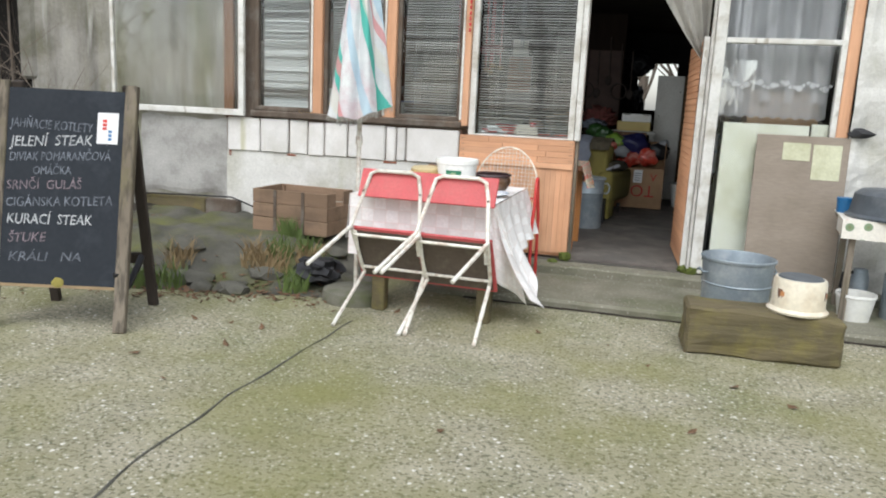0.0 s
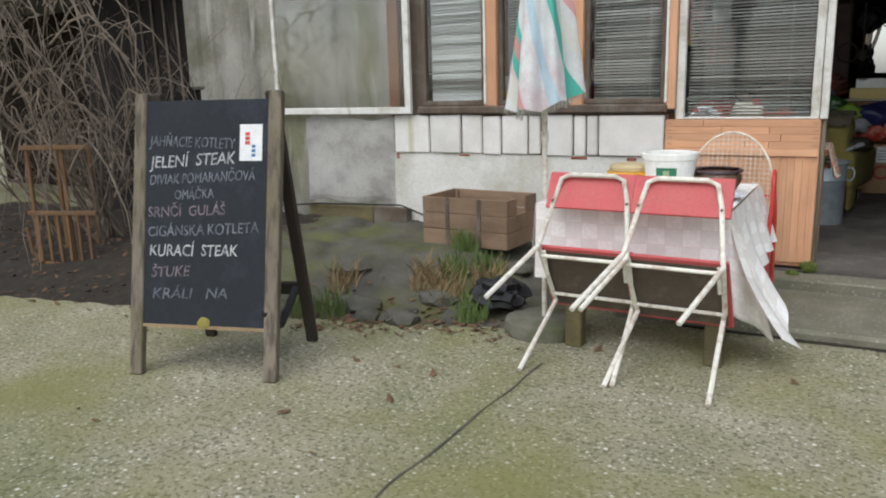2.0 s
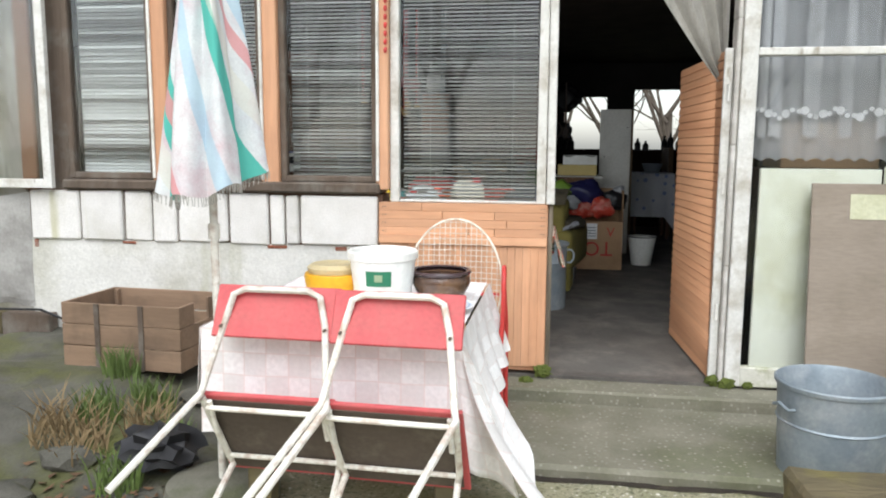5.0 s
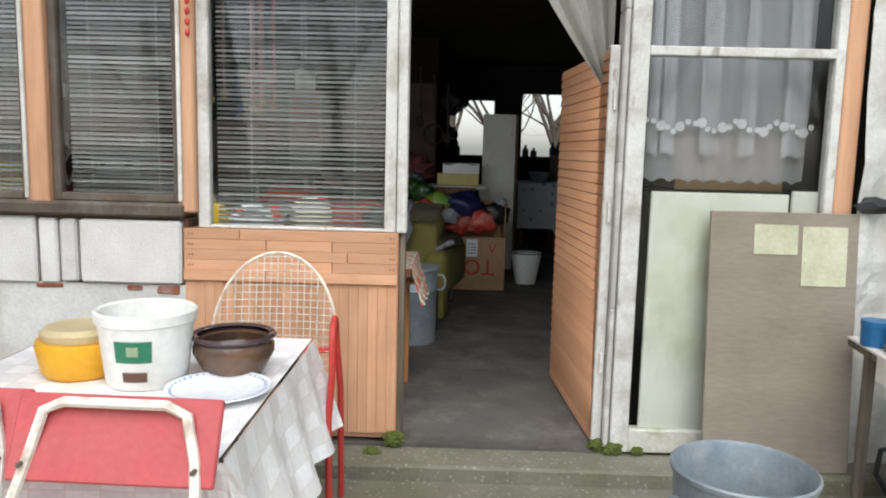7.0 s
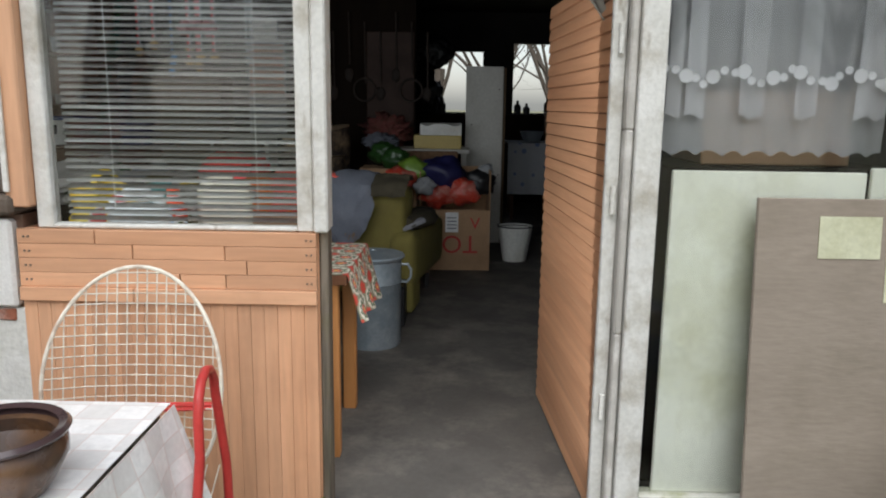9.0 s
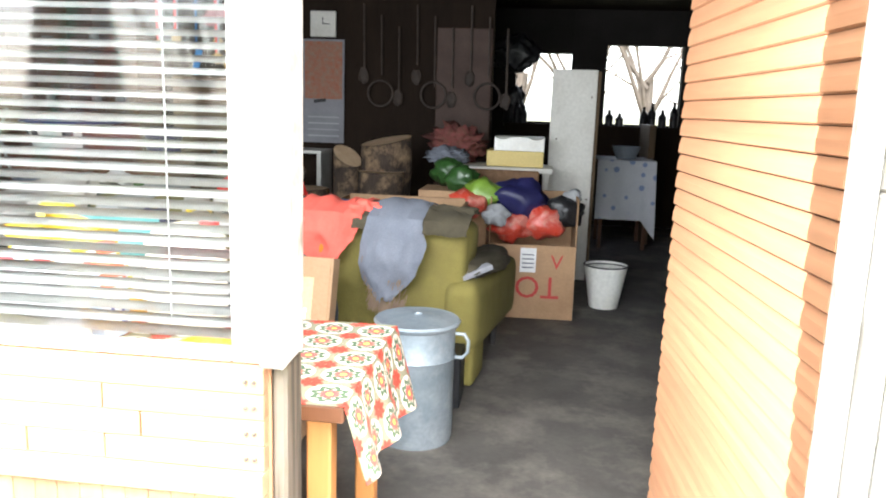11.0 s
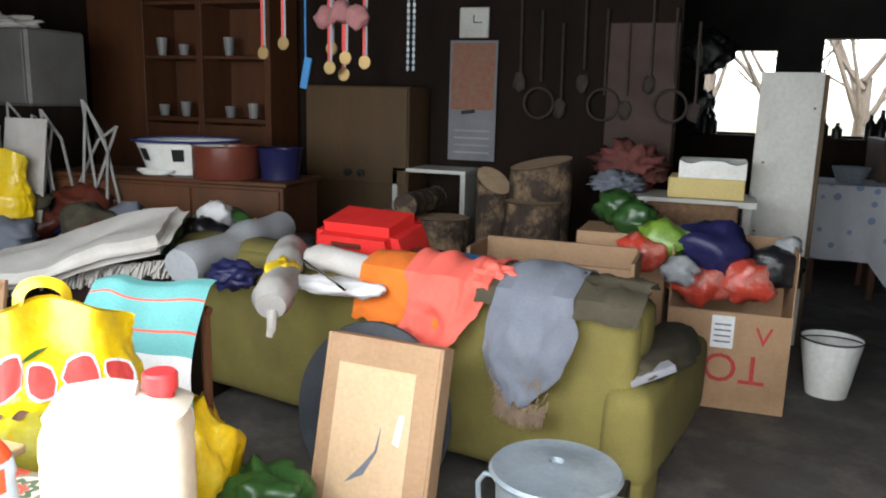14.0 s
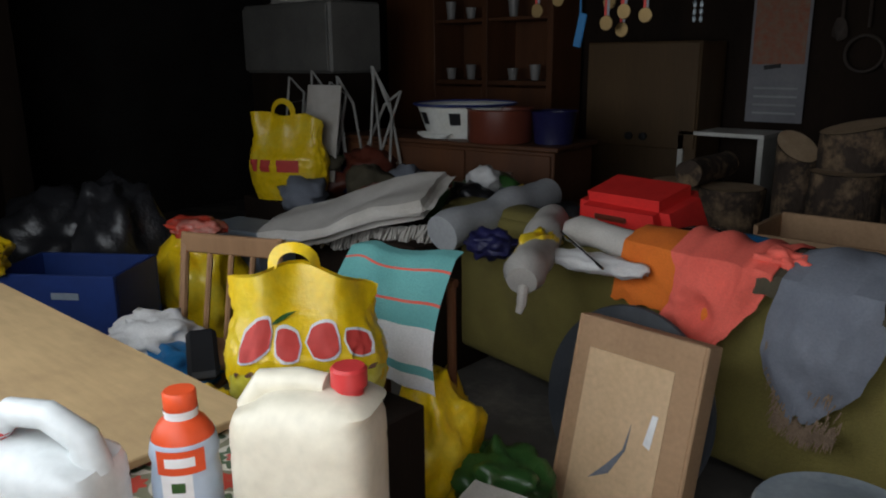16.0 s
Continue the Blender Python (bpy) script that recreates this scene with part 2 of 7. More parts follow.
M_GRASS = mat("grass_blade", (0.10, 0.15, 0.035), (0.07, 0.10, 0.025), 0.7, 10, 40, 0.0)
M_DRYG = mat("dry_grass", (0.28, 0.20, 0.10), (0.20, 0.14, 0.07), 0.9, 10, 40, 0.0)
M_LITTER = mat("dead_leaf", (0.17, 0.095, 0.05), (0.09, 0.055, 0.032), 0.9, 25, 90, 0.2)
M_BLACK = mat("black_plastic", (0.018, 0.018, 0.02), (0.012, 0.012, 0.013), 0.5, 6, 50, 0.05)
M_CURT = mat("net_curtain", (0.72, 0.72, 0.74), (0.62, 0.62, 0.65), 0.9, 10, 200, 0.05)
M_DRAPE = mat("grey_drape", (0.42, 0.40, 0.36), (0.27, 0.26, 0.23), 0.95, 14, 120, 0.2, stretch=(1, 1, 0.4))

v = texture(M_SLAB, "ShaderNodeTexVoronoi", 30.0)
over(M_SLAB, (0.40, 0.38, 0.32), v.outputs["Distance"], 0.28, 0.12, 0.5)


def streaks(m, colour, lo, hi, amt, across=7.0, along=0.5):
    """Runs of dirt or algae down a wall."""
    n, l, b = nodes_of(m)
    tc, mp, t = n.new("ShaderNodeTexCoord"), n.new("ShaderNodeMapping"), n.new("ShaderNodeTexNoise")
    mp.inputs["Scale"].default_value = (across, across, along)
    t.inputs["Scale"].default_value, t.inputs["Detail"].default_value = 1.0, 6
    l.new(tc.outputs["Object"], mp.inputs["Vector"])
    l.new(mp.outputs[0], t.inputs["Vector"])
    over(m, colour, t.outputs[0], lo, hi, amt)


streaks(M_PLAST, (0.06, 0.055, 0.045), 0.5, 0.72, 0.8, 4.0, 0.7)
streaks(M_PLAST, (0.13, 0.13, 0.035), 0.55, 0.75, 0.7, 3.0, 0.4)
streaks(M_PLAST, (0.55, 0.54, 0.50), 0.58, 0.70, 0.6, 6.0, 0.9)
streaks(M_LIME, (0.30, 0.31, 0.12), 0.60, 0.72, 0.7, 3.5, 0.3)
streaks(M_BLOCK, (0.42, 0.40, 0.18), 0.64, 0.74, 0.6, 6.0, 0.4)
streaks(M_WHITE, (0.26, 0.22, 0.16), 0.62, 0.70, 0.8, 14.0, 5.0)
streaks(M_CREAM, (0.60, 0.59, 0.44), 0.54, 0.72, 0.5, 6.0, 0.3)
M_GREYP = mat("bare_grey_jamb", (0.46, 0.44, 0.40), (0.32, 0.30, 0.27), 0.8, 8, 60, 0.3, stretch=(1, 1, 0.15), stain=(0.66, 0.64, 0.60), stain_scale=7, stain_amt=0.7)
M_WHITEM = mat("mossy_white_paint", (0.72, 0.71, 0.64), (0.58, 0.57, 0.48), 0.6, 8, 60, 0.25, stain=(0.22, 0.24, 0.05), stain_scale=5, stain_amt=0.8)
streaks(M_GREYW, (0.07, 0.06, 0.045), 0.48, 0.62, 0.8, 30.0, 1.2)

M_GLASS = bpy.data.materials.new("window_glass")
M_GLASS.use_nodes = True
gn, gl = M_GLASS.node_tree.nodes, M_GLASS.node_tree.links
gn.remove(gn["Principled BSDF"])
tr, gs, mx, fr = gn.new("ShaderNodeBsdfTransparent"), gn.new("ShaderNodeBsdfGlossy"), gn.new("ShaderNodeMixShader"), gn.new("ShaderNodeFresnel")
gs.inputs["Roughness"].default_value = 0.04
gs.inputs["Color"].default_value = (0.8, 0.8, 0.8, 1)
fr.inputs["IOR"].default_value = 1.5
tr.inputs["Color"].default_value = (0.95, 0.96, 0.955, 1)
gl.new(fr.outputs[0], mx.inputs[0])
gl.new(tr.outputs[0], mx.inputs[1])
gl.new(gs.outputs[0], mx.inputs[2])
gl.new(mx.outputs[0], gn["Material Output"].inputs["Surface"])

# sheer net: half of it lets the view through
M_SHEER = mat("sheer_net", (0.70, 0.70, 0.72), (0.60, 0.60, 0.63), 0.9, 10, 200, 0.05)
sn_, sl_, sb_ = M_SHEER.node_tree.nodes, M_SHEER.node_tree.links, M_SHEER.node_tree.nodes["Principled BSDF"]
s_tr, s_mx = sn_.new("ShaderNodeBsdfTransparent"), sn_.new("ShaderNodeMixShader")
s_mx.inputs[0].default_value = 0.42
sl_.new(s_tr.outputs[0], s_mx.inputs[1])
sl_.new(sb_.outputs[0], s_mx.inputs[2])
sl_.new(s_mx.outputs[0], sn_["Material Output"].inputs["Surface"])

# checked oilcloth: pale squares with thin brown lines
M_CLOTH = mat("checked_oilcloth", (0.90, 0.89, 0.875), (0.86, 0.85, 0.83), 0.45, 6, 60, 0.1, stain=(0.66, 0.62, 0.57), stain_scale=3, stain_amt=0.4)


def net_pattern(m, period, line, colour, check=None, amt=0.7):
    """Woven squares on uv: alternate squares tinted, thin lines between."""
    n, l, b = nodes_of(m)
    uv = n.new("ShaderNodeUVMap")
    if check:
        ck, x = n.new("ShaderNodeTexChecker"), n.new("ShaderNodeMix")
        x.data_type = "RGBA"
        ck.inputs["Scale"].default_value = 1 / period
        l.new(uv.outputs[0], ck.inputs["Vector"])
        mm = n.new("ShaderNodeMath")
        mm.operation = "MULTIPLY"
        mm.inputs[1].default_value = amt
        l.new(ck.outputs["Fac"], mm.inputs[0])
        l.new(mm.outputs[0], x.inputs[0])
        l.new(b.inputs["Base Color"].links[0].from_socket, x.inputs[6])
        x.inputs[7].default_value = (*check, 1)
        l.new(x.outputs[2], b.inputs["Base Color"])
    sep = n.new("ShaderNodeSeparateXYZ")
    l.new(uv.outputs[0], sep.inputs[0])
    for axis in (0, 1):
        d, f, g = n.new("ShaderNodeMath"), n.new("ShaderNodeMath"), n.new("ShaderNodeMath")
        d.operation, f.operation, g.operation = "DIVIDE", "FRACT", "LESS_THAN"
        d.inputs[1].default_value, g.inputs[1].default_value = period, line
        l.new(sep.outputs[axis], d.inputs[0])
        l.new(d.outputs[0], f.inputs[0])
        l.new(f.outputs[0], g.inputs[0])
        over(m, colour, g.outputs[0], 0.0, 1.0, 0.6)


net_pattern(M_CLOTH, 0.085, 0.05, (0.72, 0.60, 0.55), (0.64, 0.61, 0.58), 0.45)


# ---- mesh helpers ----
def box(bm, x0, x1, y0, y1, z0, z1, m=None, bev=0.0):
    vs = [bm.verts.new((x, y, z)) for z in (z0, z1) for y in (y0, y1) for x in (x0, x1)]
    fs = [bm.faces.new([vs[i] for i in f]) for f in ((0, 2, 3, 1), (4, 5, 7, 6), (0, 1, 5, 4), (2, 6, 7, 3), (0, 4, 6, 2), (1, 3, 7, 5))]
    if bev:
        es = list({e for f in fs for e in f.edges})
        got = bmesh.ops.bevel(bm, geom=es, offset=bev, segments=1, affect="EDGES", profile=0.5)
        vs = list({v for f in got["faces"] for v in f.verts} | {v for v in vs if v.is_valid})
    if m is not None:
        for v in vs:
            v.co = m @ v.co
    return vs


def tube(bm, pts, r, seg=8, closed=False):
    pts = [Vector(p) for p in pts]
    n = len(pts)
    rs = r if isinstance(r, (list, tuple)) else [r] * n
    rings, up = [], None
    for i, p in enumerate(pts):
        a = pts[(i - 1) % n] if (i or closed) else p
        b = pts[(i + 1) % n] if (i < n - 1 or closed) else p
        d = (b - a)
        d = d.normalized() if d.length > 1e-9 else Vector((0, 0, 1))
        if up is None:
            up = d.orthogonal().normalized()
        up = (up - d * up.dot(d))
        up = up.normalized() if up.length > 1e-6 else d.orthogonal().normalized()
        side = d.cross(up)
        rings.append([bm.verts.new(p + (up * math.cos(k * math.tau / seg) + side * math.sin(k * math.tau / seg)) * rs[i]) for k in range(seg)])
    for i in range(n if closed else n - 1):
        p, q = rings[i], rings[(i + 1) % n]
        for k in range(seg):
            bm.faces.new((p[k], p[(k + 1) % seg], q[(k + 1) % seg], q[k]))
    if not closed:
        bm.faces.new(rings[0][::-1])
        bm.faces.new(rings[-1])


def arc(c, r, a0, a1, n, plane="xz"):
    """Points of an arc, in degrees."""
    out = []
    for i in range(n + 1):
        a = radians(a0 + (a1 - a0) * i / n)
        u, w = r * math.cos(a), r * math.sin(a)
        out.append(Vector(c) + (Vector((u, 0, w)) if plane == "xz" else Vector((u, w, 0)) if plane == "xy" else Vector((0, u, w))))
    return out


def lathe(bm, profile, seg=32, centre=(0, 0, 0), m=None, sx=1.0, sy=1.0):
    rings = []
    for r, z in profile:
        if r < 1e-5:
            rings.append([bm.verts.new((centre[0], centre[1], centre[2] + z))])
        else:
            rings.append([bm.verts.new((centre[0] + sx * r * math.cos(k * math.tau / seg), centre[1] + sy * r * math.sin(k * math.tau / seg), centre[2] + z)) for k in range(seg)])
    for p, q in zip(rings, rings[1:]):
        for k in range(seg):
            a = [p[k % len(p)], p[(k + 1) % len(p)], q[(k + 1) % len(q)], q[k % len(q)]]
            f = []
            for v in a:
                if v not in f:
                    f.append(v)
            if len(f) > 2:
                bm.faces.new(f)
    if m is not None:
        for ring in rings:
            for v in ring:
                v.co = m @ v.co


def sheet(bm, f, nu, nv, thick=0.0, su=1.0, sv=1.0):
    """A surface from f(u, v); its uv map runs su by sv metres."""
    uvl = bm.loops.layers.uv.verify()
    pts = [[Vector(f(i / nu, j / nv)) for i in range(nu + 1)] for j in range(nv + 1)]
    shells = [[[bm.verts.new(p) for p in row] for row in pts]]
    if thick:
        back = []
        for j in range(nv + 1):
            row = []
            for i in range(nu + 1):
                a = pts[j][min(i + 1, nu)] - pts[j][max(i - 1, 0)]
                b = pts[min(j + 1, nv)][i] - pts[max(j - 1, 0)][i]
                n = a.cross(b)
                row.append(bm.verts.new(pts[j][i] - (n.normalized() if n.length > 1e-12 else Vector((0, 0, 1))) * thick))
            back.append(row)
        shells.append(back)

    def face(vs, uvs):
        fc = bm.faces.new(vs)
        for lp, (a, b) in zip(fc.loops, uvs):
            lp[uvl].uv = (a / nu * su, b / nv * sv)

    for k, g in enumerate(shells):
        for j in range(nv):
            for i in range(nu):
                c = [(i, j), (i + 1, j), (i + 1, j + 1), (i, j + 1)]
                if k:
                    c.reverse()
                face([g[b][a] for a, b in c], c)
    if thick:
        rim = [(i, 0) for i in range(nu)] + [(nu, j) for j in range(nv)] + [(i, nv) for i in range(nu, 0, -1)] + [(0, j) for j in range(nv, 0, -1)]
        g, h = shells
        for (a, b), (c, d) in zip(rim, rim[1:] + rim[:1]):
            face([g[d][c], g[b][a], h[b][a], h[d][c]], [(c, d), (a, b), (a, b), (c, d)])


def blob(bm, c, rad, amp=0.2, freq=3.0, sub=3, seed=0.0, m=None, flat=None):
    got = bmesh.ops.create_icosphere(bm, subdivisions=sub, radius=1.0)
    for v in got["verts"]:
        p = v.co.copy()
        k = 1 + amp * noise.fractal(p * freq + Vector((seed * 7.3, seed * 3.1, seed)), 1.0, 2.0, 3)
        q = Vector((p.x * rad[0], p.y * rad[1], p.z * rad[2])) * k
        if flat is not None:
            q.z = max(q.z, flat)
        if m is not None:
            q = m @ q
        v.co = q + Vector(c)


def prism(bm, outline, z0, z1, m=None):
    """A flat shape in x, y given by its outline, from z0 to z1."""
    lo, hi = [bm.verts.new((x, y, z0)) for x, y in outline], [bm.verts.new((x, y, z1)) for x, y in outline]
    n = len(outline)
    bm.faces.new(lo[::-1])
    bm.faces.new(hi)
    for i in range(n):
        bm.faces.new((lo[i], lo[(i + 1) % n], hi[(i + 1) % n], hi[i]))
    if m is not None:
        for v in lo + hi:
            v.co = m @ v.co


def thing(name, label, category, group="", at=(0, 0, 0), rz=0.0, kind="", m=None):
    ob = new(name)
    ob.empty_display_size = 0.1
    ob.matrix_world = m if m is not None else pose(*at, 0, 0, rz)
    return tagged(ob, label, category, group, kind)


def mesh_of(name, bm, material, smooth=False):
    bmesh.ops.recalc_face_normals(bm, faces=bm.faces)
    me = bpy.data.meshes.new(name)
    bm.to_mesh(me)
    bm.free()
    me.materials.append(material)
    if smooth:
        for p in me.polygons:
            p.use_smooth = True
        if smooth != 2:
            me.set_sharp_from_angle(angle=radians(40))
    return me


def part(name, bm, material, parent, label="", smooth=False):
    ob = new(name, mesh_of(name, bm, material, smooth))
    ob.parent = parent
    return tagged(ob, label)


def solid(name, bm, material, label, category, group="", kind="", smooth=False, m=None):
    ob = new(name, mesh_of(name, bm, material, smooth))
    if m is not None:
        ob.matrix_world = m
    return tagged(ob, label, category, group, kind)


def box_part(name, material, parent, *dims, bev=0.0, m=None, label=""):
    bm = bmesh.new()
    box(bm, *dims, m=m, bev=bev)
    return part(name, bm, material, parent, label)


def text_part(words, size, material, parent, m, depth=0.0008, name="lettering", stretch=1.0, shear=0.0, fit=0.0):
    cu = bpy.data.curves.new("lettering", "FONT")
    cu.body, cu.size, cu.extrude, cu.shear = words, size, depth, shear
    cu.resolution_u = 3
    tmp = bpy.data.objects.new("lettering", cu)
    me = bpy.data.meshes.new_from_object(tmp)
    bpy.data.objects.remove(tmp)
    if fit:
        stretch = fit / max(q.co.x for q in me.vertices)
    me.transform(m @ Matrix.Diagonal((stretch, 1, 1, 1)))
    me.materials.clear()
    me.materials.append(material)
    ob = new(name, me)
    ob.parent = parent
    return ob


UPRIGHT = pose(0, 0, 0, 90, 0, 0)   # text in the x, z plane, facing -y
rnd = random.Random(5)
WY = 6.49     # outer face of the front wall
FZ = 0.14     # floor inside

# ---- ground and front wall ----
bm = bmesh.new()
box(bm, -200, 200, -200, 200, -0.3, 0.0)
solid("ground", bm, M_CONC, "mossy exposed-aggregate concrete yard", "ground", kind="structure")
bm = bmesh.new()
box(bm, -1.7, 3.2, 5.44, 6.28, -0.1, 0.055, bev=0.02)
for vv in bm.verts:
    vv.co.y += 0.025 * noise.noise(vv.co * 2)
solid("pavement", bm, M_SLAB, "worn concrete slab before the doorway", "pavement", kind="structure")
bm = bmesh.new()
box(bm, -1.7, 3.0, 6.28, 6.50, -0.1, 0.125, bev=0.012)
solid("trim_doorstep", bm, M_SLAB, "low mossy concrete doorstep", "doorstep", kind="structure")
bm = bmesh.new()
sheet(bm, lambda p, w: (lambda x: Vector((x, 5.405 + 0.025 * noise.noise(Vector((x * 4, 0, 0))) + (w - 0.5) * (0.05 + 0.03 * noise.noise(Vector((x * 9, 1, 0)))), 0.004)))(-1.3 + 4.3 * p), 120, 2)
solid("trim_slab_joint", bm, M_SOIL, "dark open joint before the slab", "joint", kind="structure")
# soil-filled joint across the yard
bm = bmesh.new()
def joint_line(u, w):
    y = 0.2 + u * 4.3
    x = -1.50 - 0.085 * y - 0.10 * math.sin((y - 1.0) * 1.15) + 0.03 * noise.noise(Vector((0, y * 3, 1)))
    k = 0.007 * (1 + 0.7 * noise.noise(Vector((3, y * 6, 2))))
    return Vector((x + (w - 0.5) * 2 * k, y, 0.004 - 0.003 * abs(w - 0.5)))
sheet(bm, joint_line, 70, 2)
solid("trim_joint", bm, M_ROCK, "dark soil-filled joint in the yard concrete", "joint", kind="structure")
bm = bmesh.new()
box(bm, -7.9, 2.3, 6.5, 15.7, -0.2, FZ)
solid("floor", bm, M_FLOOR, "dark worn dusty floor", "floor", kind="structure")
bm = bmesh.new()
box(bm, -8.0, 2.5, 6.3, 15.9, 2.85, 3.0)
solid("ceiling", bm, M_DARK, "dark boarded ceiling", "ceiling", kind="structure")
bm = bmesh.new()
box(bm, -8.3, 2.8, 6.25, 16.2, 3.0, 3.12)
solid("roof", bm, M_ROOF, "flat felt roof", "roof", kind="structure")

wall_front = thing("wall_front", "patched front wall of plaster and white blocks", "wall", kind="structure")
box_part("plaster", M_PLAST, wall_front, -6.12, -3.935, WY, WY + 0.22, -0.1, 2.85)
box_part("plaster_end", M_PLAST, wall_front, -6.25, -6.05, WY - 0.03, WY + 0.3, 1.42, 2.85, bev=0.03)
box_part("limewashed_base", M_LIME, wall_front, -3.935, -1.66, WY, WY + 0.22, -0.1, 0.862)
box_part("joint_bed", M_JOINT, wall_front, -3.935, -1.66, WY + 0.015, WY + 0.22, 0.862, 1.17)
bm = bmesh.new()
def patch_face(u, w):
    x, z = -4.85 + 0.93 * u, 0.42 + 0.72 * w
    k = 0.05 * noise.noise(Vector((x * 4, z * 4, 3)))
    edge = min(u, 1 - u, w, 1 - w)
    return Vector((x + k * (1 if 0 < u < 1 else 0.6), WY - 0.016 * min(1, edge * 12) - 0.002, z + k))
sheet(bm, patch_face, 20, 16)
part("plaster_patch", bm, M_PATCH, wall_front)
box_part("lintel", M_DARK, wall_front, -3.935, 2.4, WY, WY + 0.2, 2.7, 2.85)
bxs = [-3.91, -3.565, -3.28, -3.09, -2.925, -2.70, -2.60, -2.345, -2.245, -2.15, -1.675]
for i in range(len(bxs) - 1):
    bm = bmesh.new()
    box(bm, bxs[i] + 0.007, bxs[i + 1] - 0.007, WY - 0.012 - 0.012 * rnd.random(), WY + 0.1, 0.868 - 0.01 * rnd.random(), 1.155 + 0.012 * rnd.random(), bev=0.01)
    for vv in bm.verts:
        vv.co += 0.006 * noise.noise_vector(vv.co * 9)
    part("block", bm, M_BLOCK, wall_front)
M_BRICK = mat("exposed_brick", (0.34, 0.12, 0.07), (0.24, 0.085, 0.05), 0.95, 14, 90, 0.6, stain=(0.4, 0.36, 0.32), stain_scale=9, stain_amt=0.6)
for xb, wb_, hb in ((-1.80, 0.10, 0.035), (-1.94, 0.07, 0.022), (-2.36, 0.12, 0.018), (-3.30, 0.09, 0.014), (-3.90, 0.03, 0.05)):
    bm = bmesh.new()
    box(bm, xb, xb + wb_, WY - 0.006, WY + 0.02, 0.856 - hb, 0.858, bev=0.004)
    for vv in bm.verts:
        vv.co += 0.006 * noise.noise_vector(vv.co * 20)
    part("brick", bm, M_BRICK, wall_front, "exposed red brick fragment")
# rotten sill rail and timber at the foot of the plaster
bm = bmesh.new()
box(bm, -3.66, -1.66, WY - 0.045, WY + 0.18, 1.172, 1.236, bev=0.012)
for vv in bm.verts:
    vv.co.z += 0.01 * noise.noise(vv.co * 5)
solid("window_sill", bm, M_ROT, "rotten flaking wooden sill rail", "sill", kind="structure")
for x0, x1, mt in ((-4.79, -4.10, M_BEAM), (-4.095, -3.76, M_ROT)):
    bm = bmesh.new()
    box(bm, x0, x1, WY - 0.1, WY - 0.012, 0.24, 0.395, bev=0.008)
    solid("timber_plank", bm, mt, "mossy weathered plank lying against the wall foot", "plank", group="planks at the wall foot")

# ---- windows with blinds ----
def window(name, x0, x1, z0, z1, slat_mat, open_angle, frame_mat, fw=0.045, sill=None):
    w = thing(name, "old timber window with a venetian blind behind the glass", "window", kind="structure")
    sill = sill or fw
    for nm, d in (("window_stile", (x0, x0 + fw, z0, z1)), ("window_stile", (x1 - fw, x1, z0, z1)), ("window_rail", (x0 + fw, x1 - fw, z0, z0 + sill)), ("window_rail", (x0 + fw, x1 - fw, z1 - fw, z1))):
        box_part(nm, frame_mat, w, d[0], d[1], WY + 0.01, WY + 0.065, d[2], d[3], bev=0.004)
    g = bmesh.new()
    box(g, x0 + fw, x1 - fw, WY + 0.035, WY + 0.039, z0 + sill, z1 - fw)
    pane = part("pane", g, M_GLASS, w)
    pane.visible_shadow = False
    sm = bmesh.new()
    hw = (x1 - x0) / 2 - fw - 0.012
    for k in range(5):
        a = (k / 4 - 0.5) * 0.024
        for x in (-hw, hw):
            sm.verts.new((x, a, 0.0035 * (1 - (k / 2 - 1) ** 2)))
    sm.verts.ensure_lookup_table()
    for k in range(4):
        sm.faces.new((sm.verts[2 * k], sm.verts[2 * k + 1], sm.verts[2 * k + 3], sm.verts[2 * k + 2]))
    bmesh.ops.solidify(sm, geom=list(sm.faces), thickness=0.0008)
    me = mesh_of("slat", sm, slat_mat, True)
    z = z0 + sill + 0.008
    while z < z1 - fw:
        s = new("slat", me)
        s.parent = w
        s.matrix_local = pose((x0 + x1) / 2, WY + 0.10, z, open_angle + rnd.uniform(-3, 3), 0, 0) @ pose(0, 0, 0, 0, rnd.uniform(-0.25, 0.25), 0)
        z += 0.0215
    for k in (0.25, 0.78):
        c = bmesh.new()
        tube(c, [(x0 + (x1 - x0) * k, WY + 0.086, z0 + fw), (x0 + (x1 - x0) * k, WY + 0.086, z1 - fw)], 0.0012, 5)
        part("ladder_cord", c, M_SLATW, w)
    return w


window("window_1", -3.64, -3.06, 1.24, 2.7, M_SLATW, 64, M_ROT, 0.04)
window("window_2", -2.955, -2.375, 1.24, 2.7, M_SLAT, 40, M_ROT, 0.035)
window("window_3", -2.27, -1.685, 1.24, 2.7, M_SLAT, 40, M_ROT, 0.035)
window("window_4", -1.61, -0.715, 1.13, 2.7, M_SLAT, 32, M_WHITE, 0.052, 0.014)
for x0, x1 in ((-3.06, -2.955), (-2.375, -2.27), (-1.685, -1.612)):
    bm = bmesh.new()
    box(bm, x0, x1, WY - 0.03, WY + 0.08, 1.2, 2.72, bev=0.006)
    solid("trim_post", bm, M_SALMON, "salmon-painted timber post between the windows", "window post", kind="structure")
    bm = bmesh.new()
    box(bm, x0 + 0.004, x0 + 0.022, WY - 0.045, WY - 0.031, 1.25, 2.7, bev=0.003)
    solid("trim_bead", bm, M_WHITE, "thin white glazing bead", "trim", kind="structure")

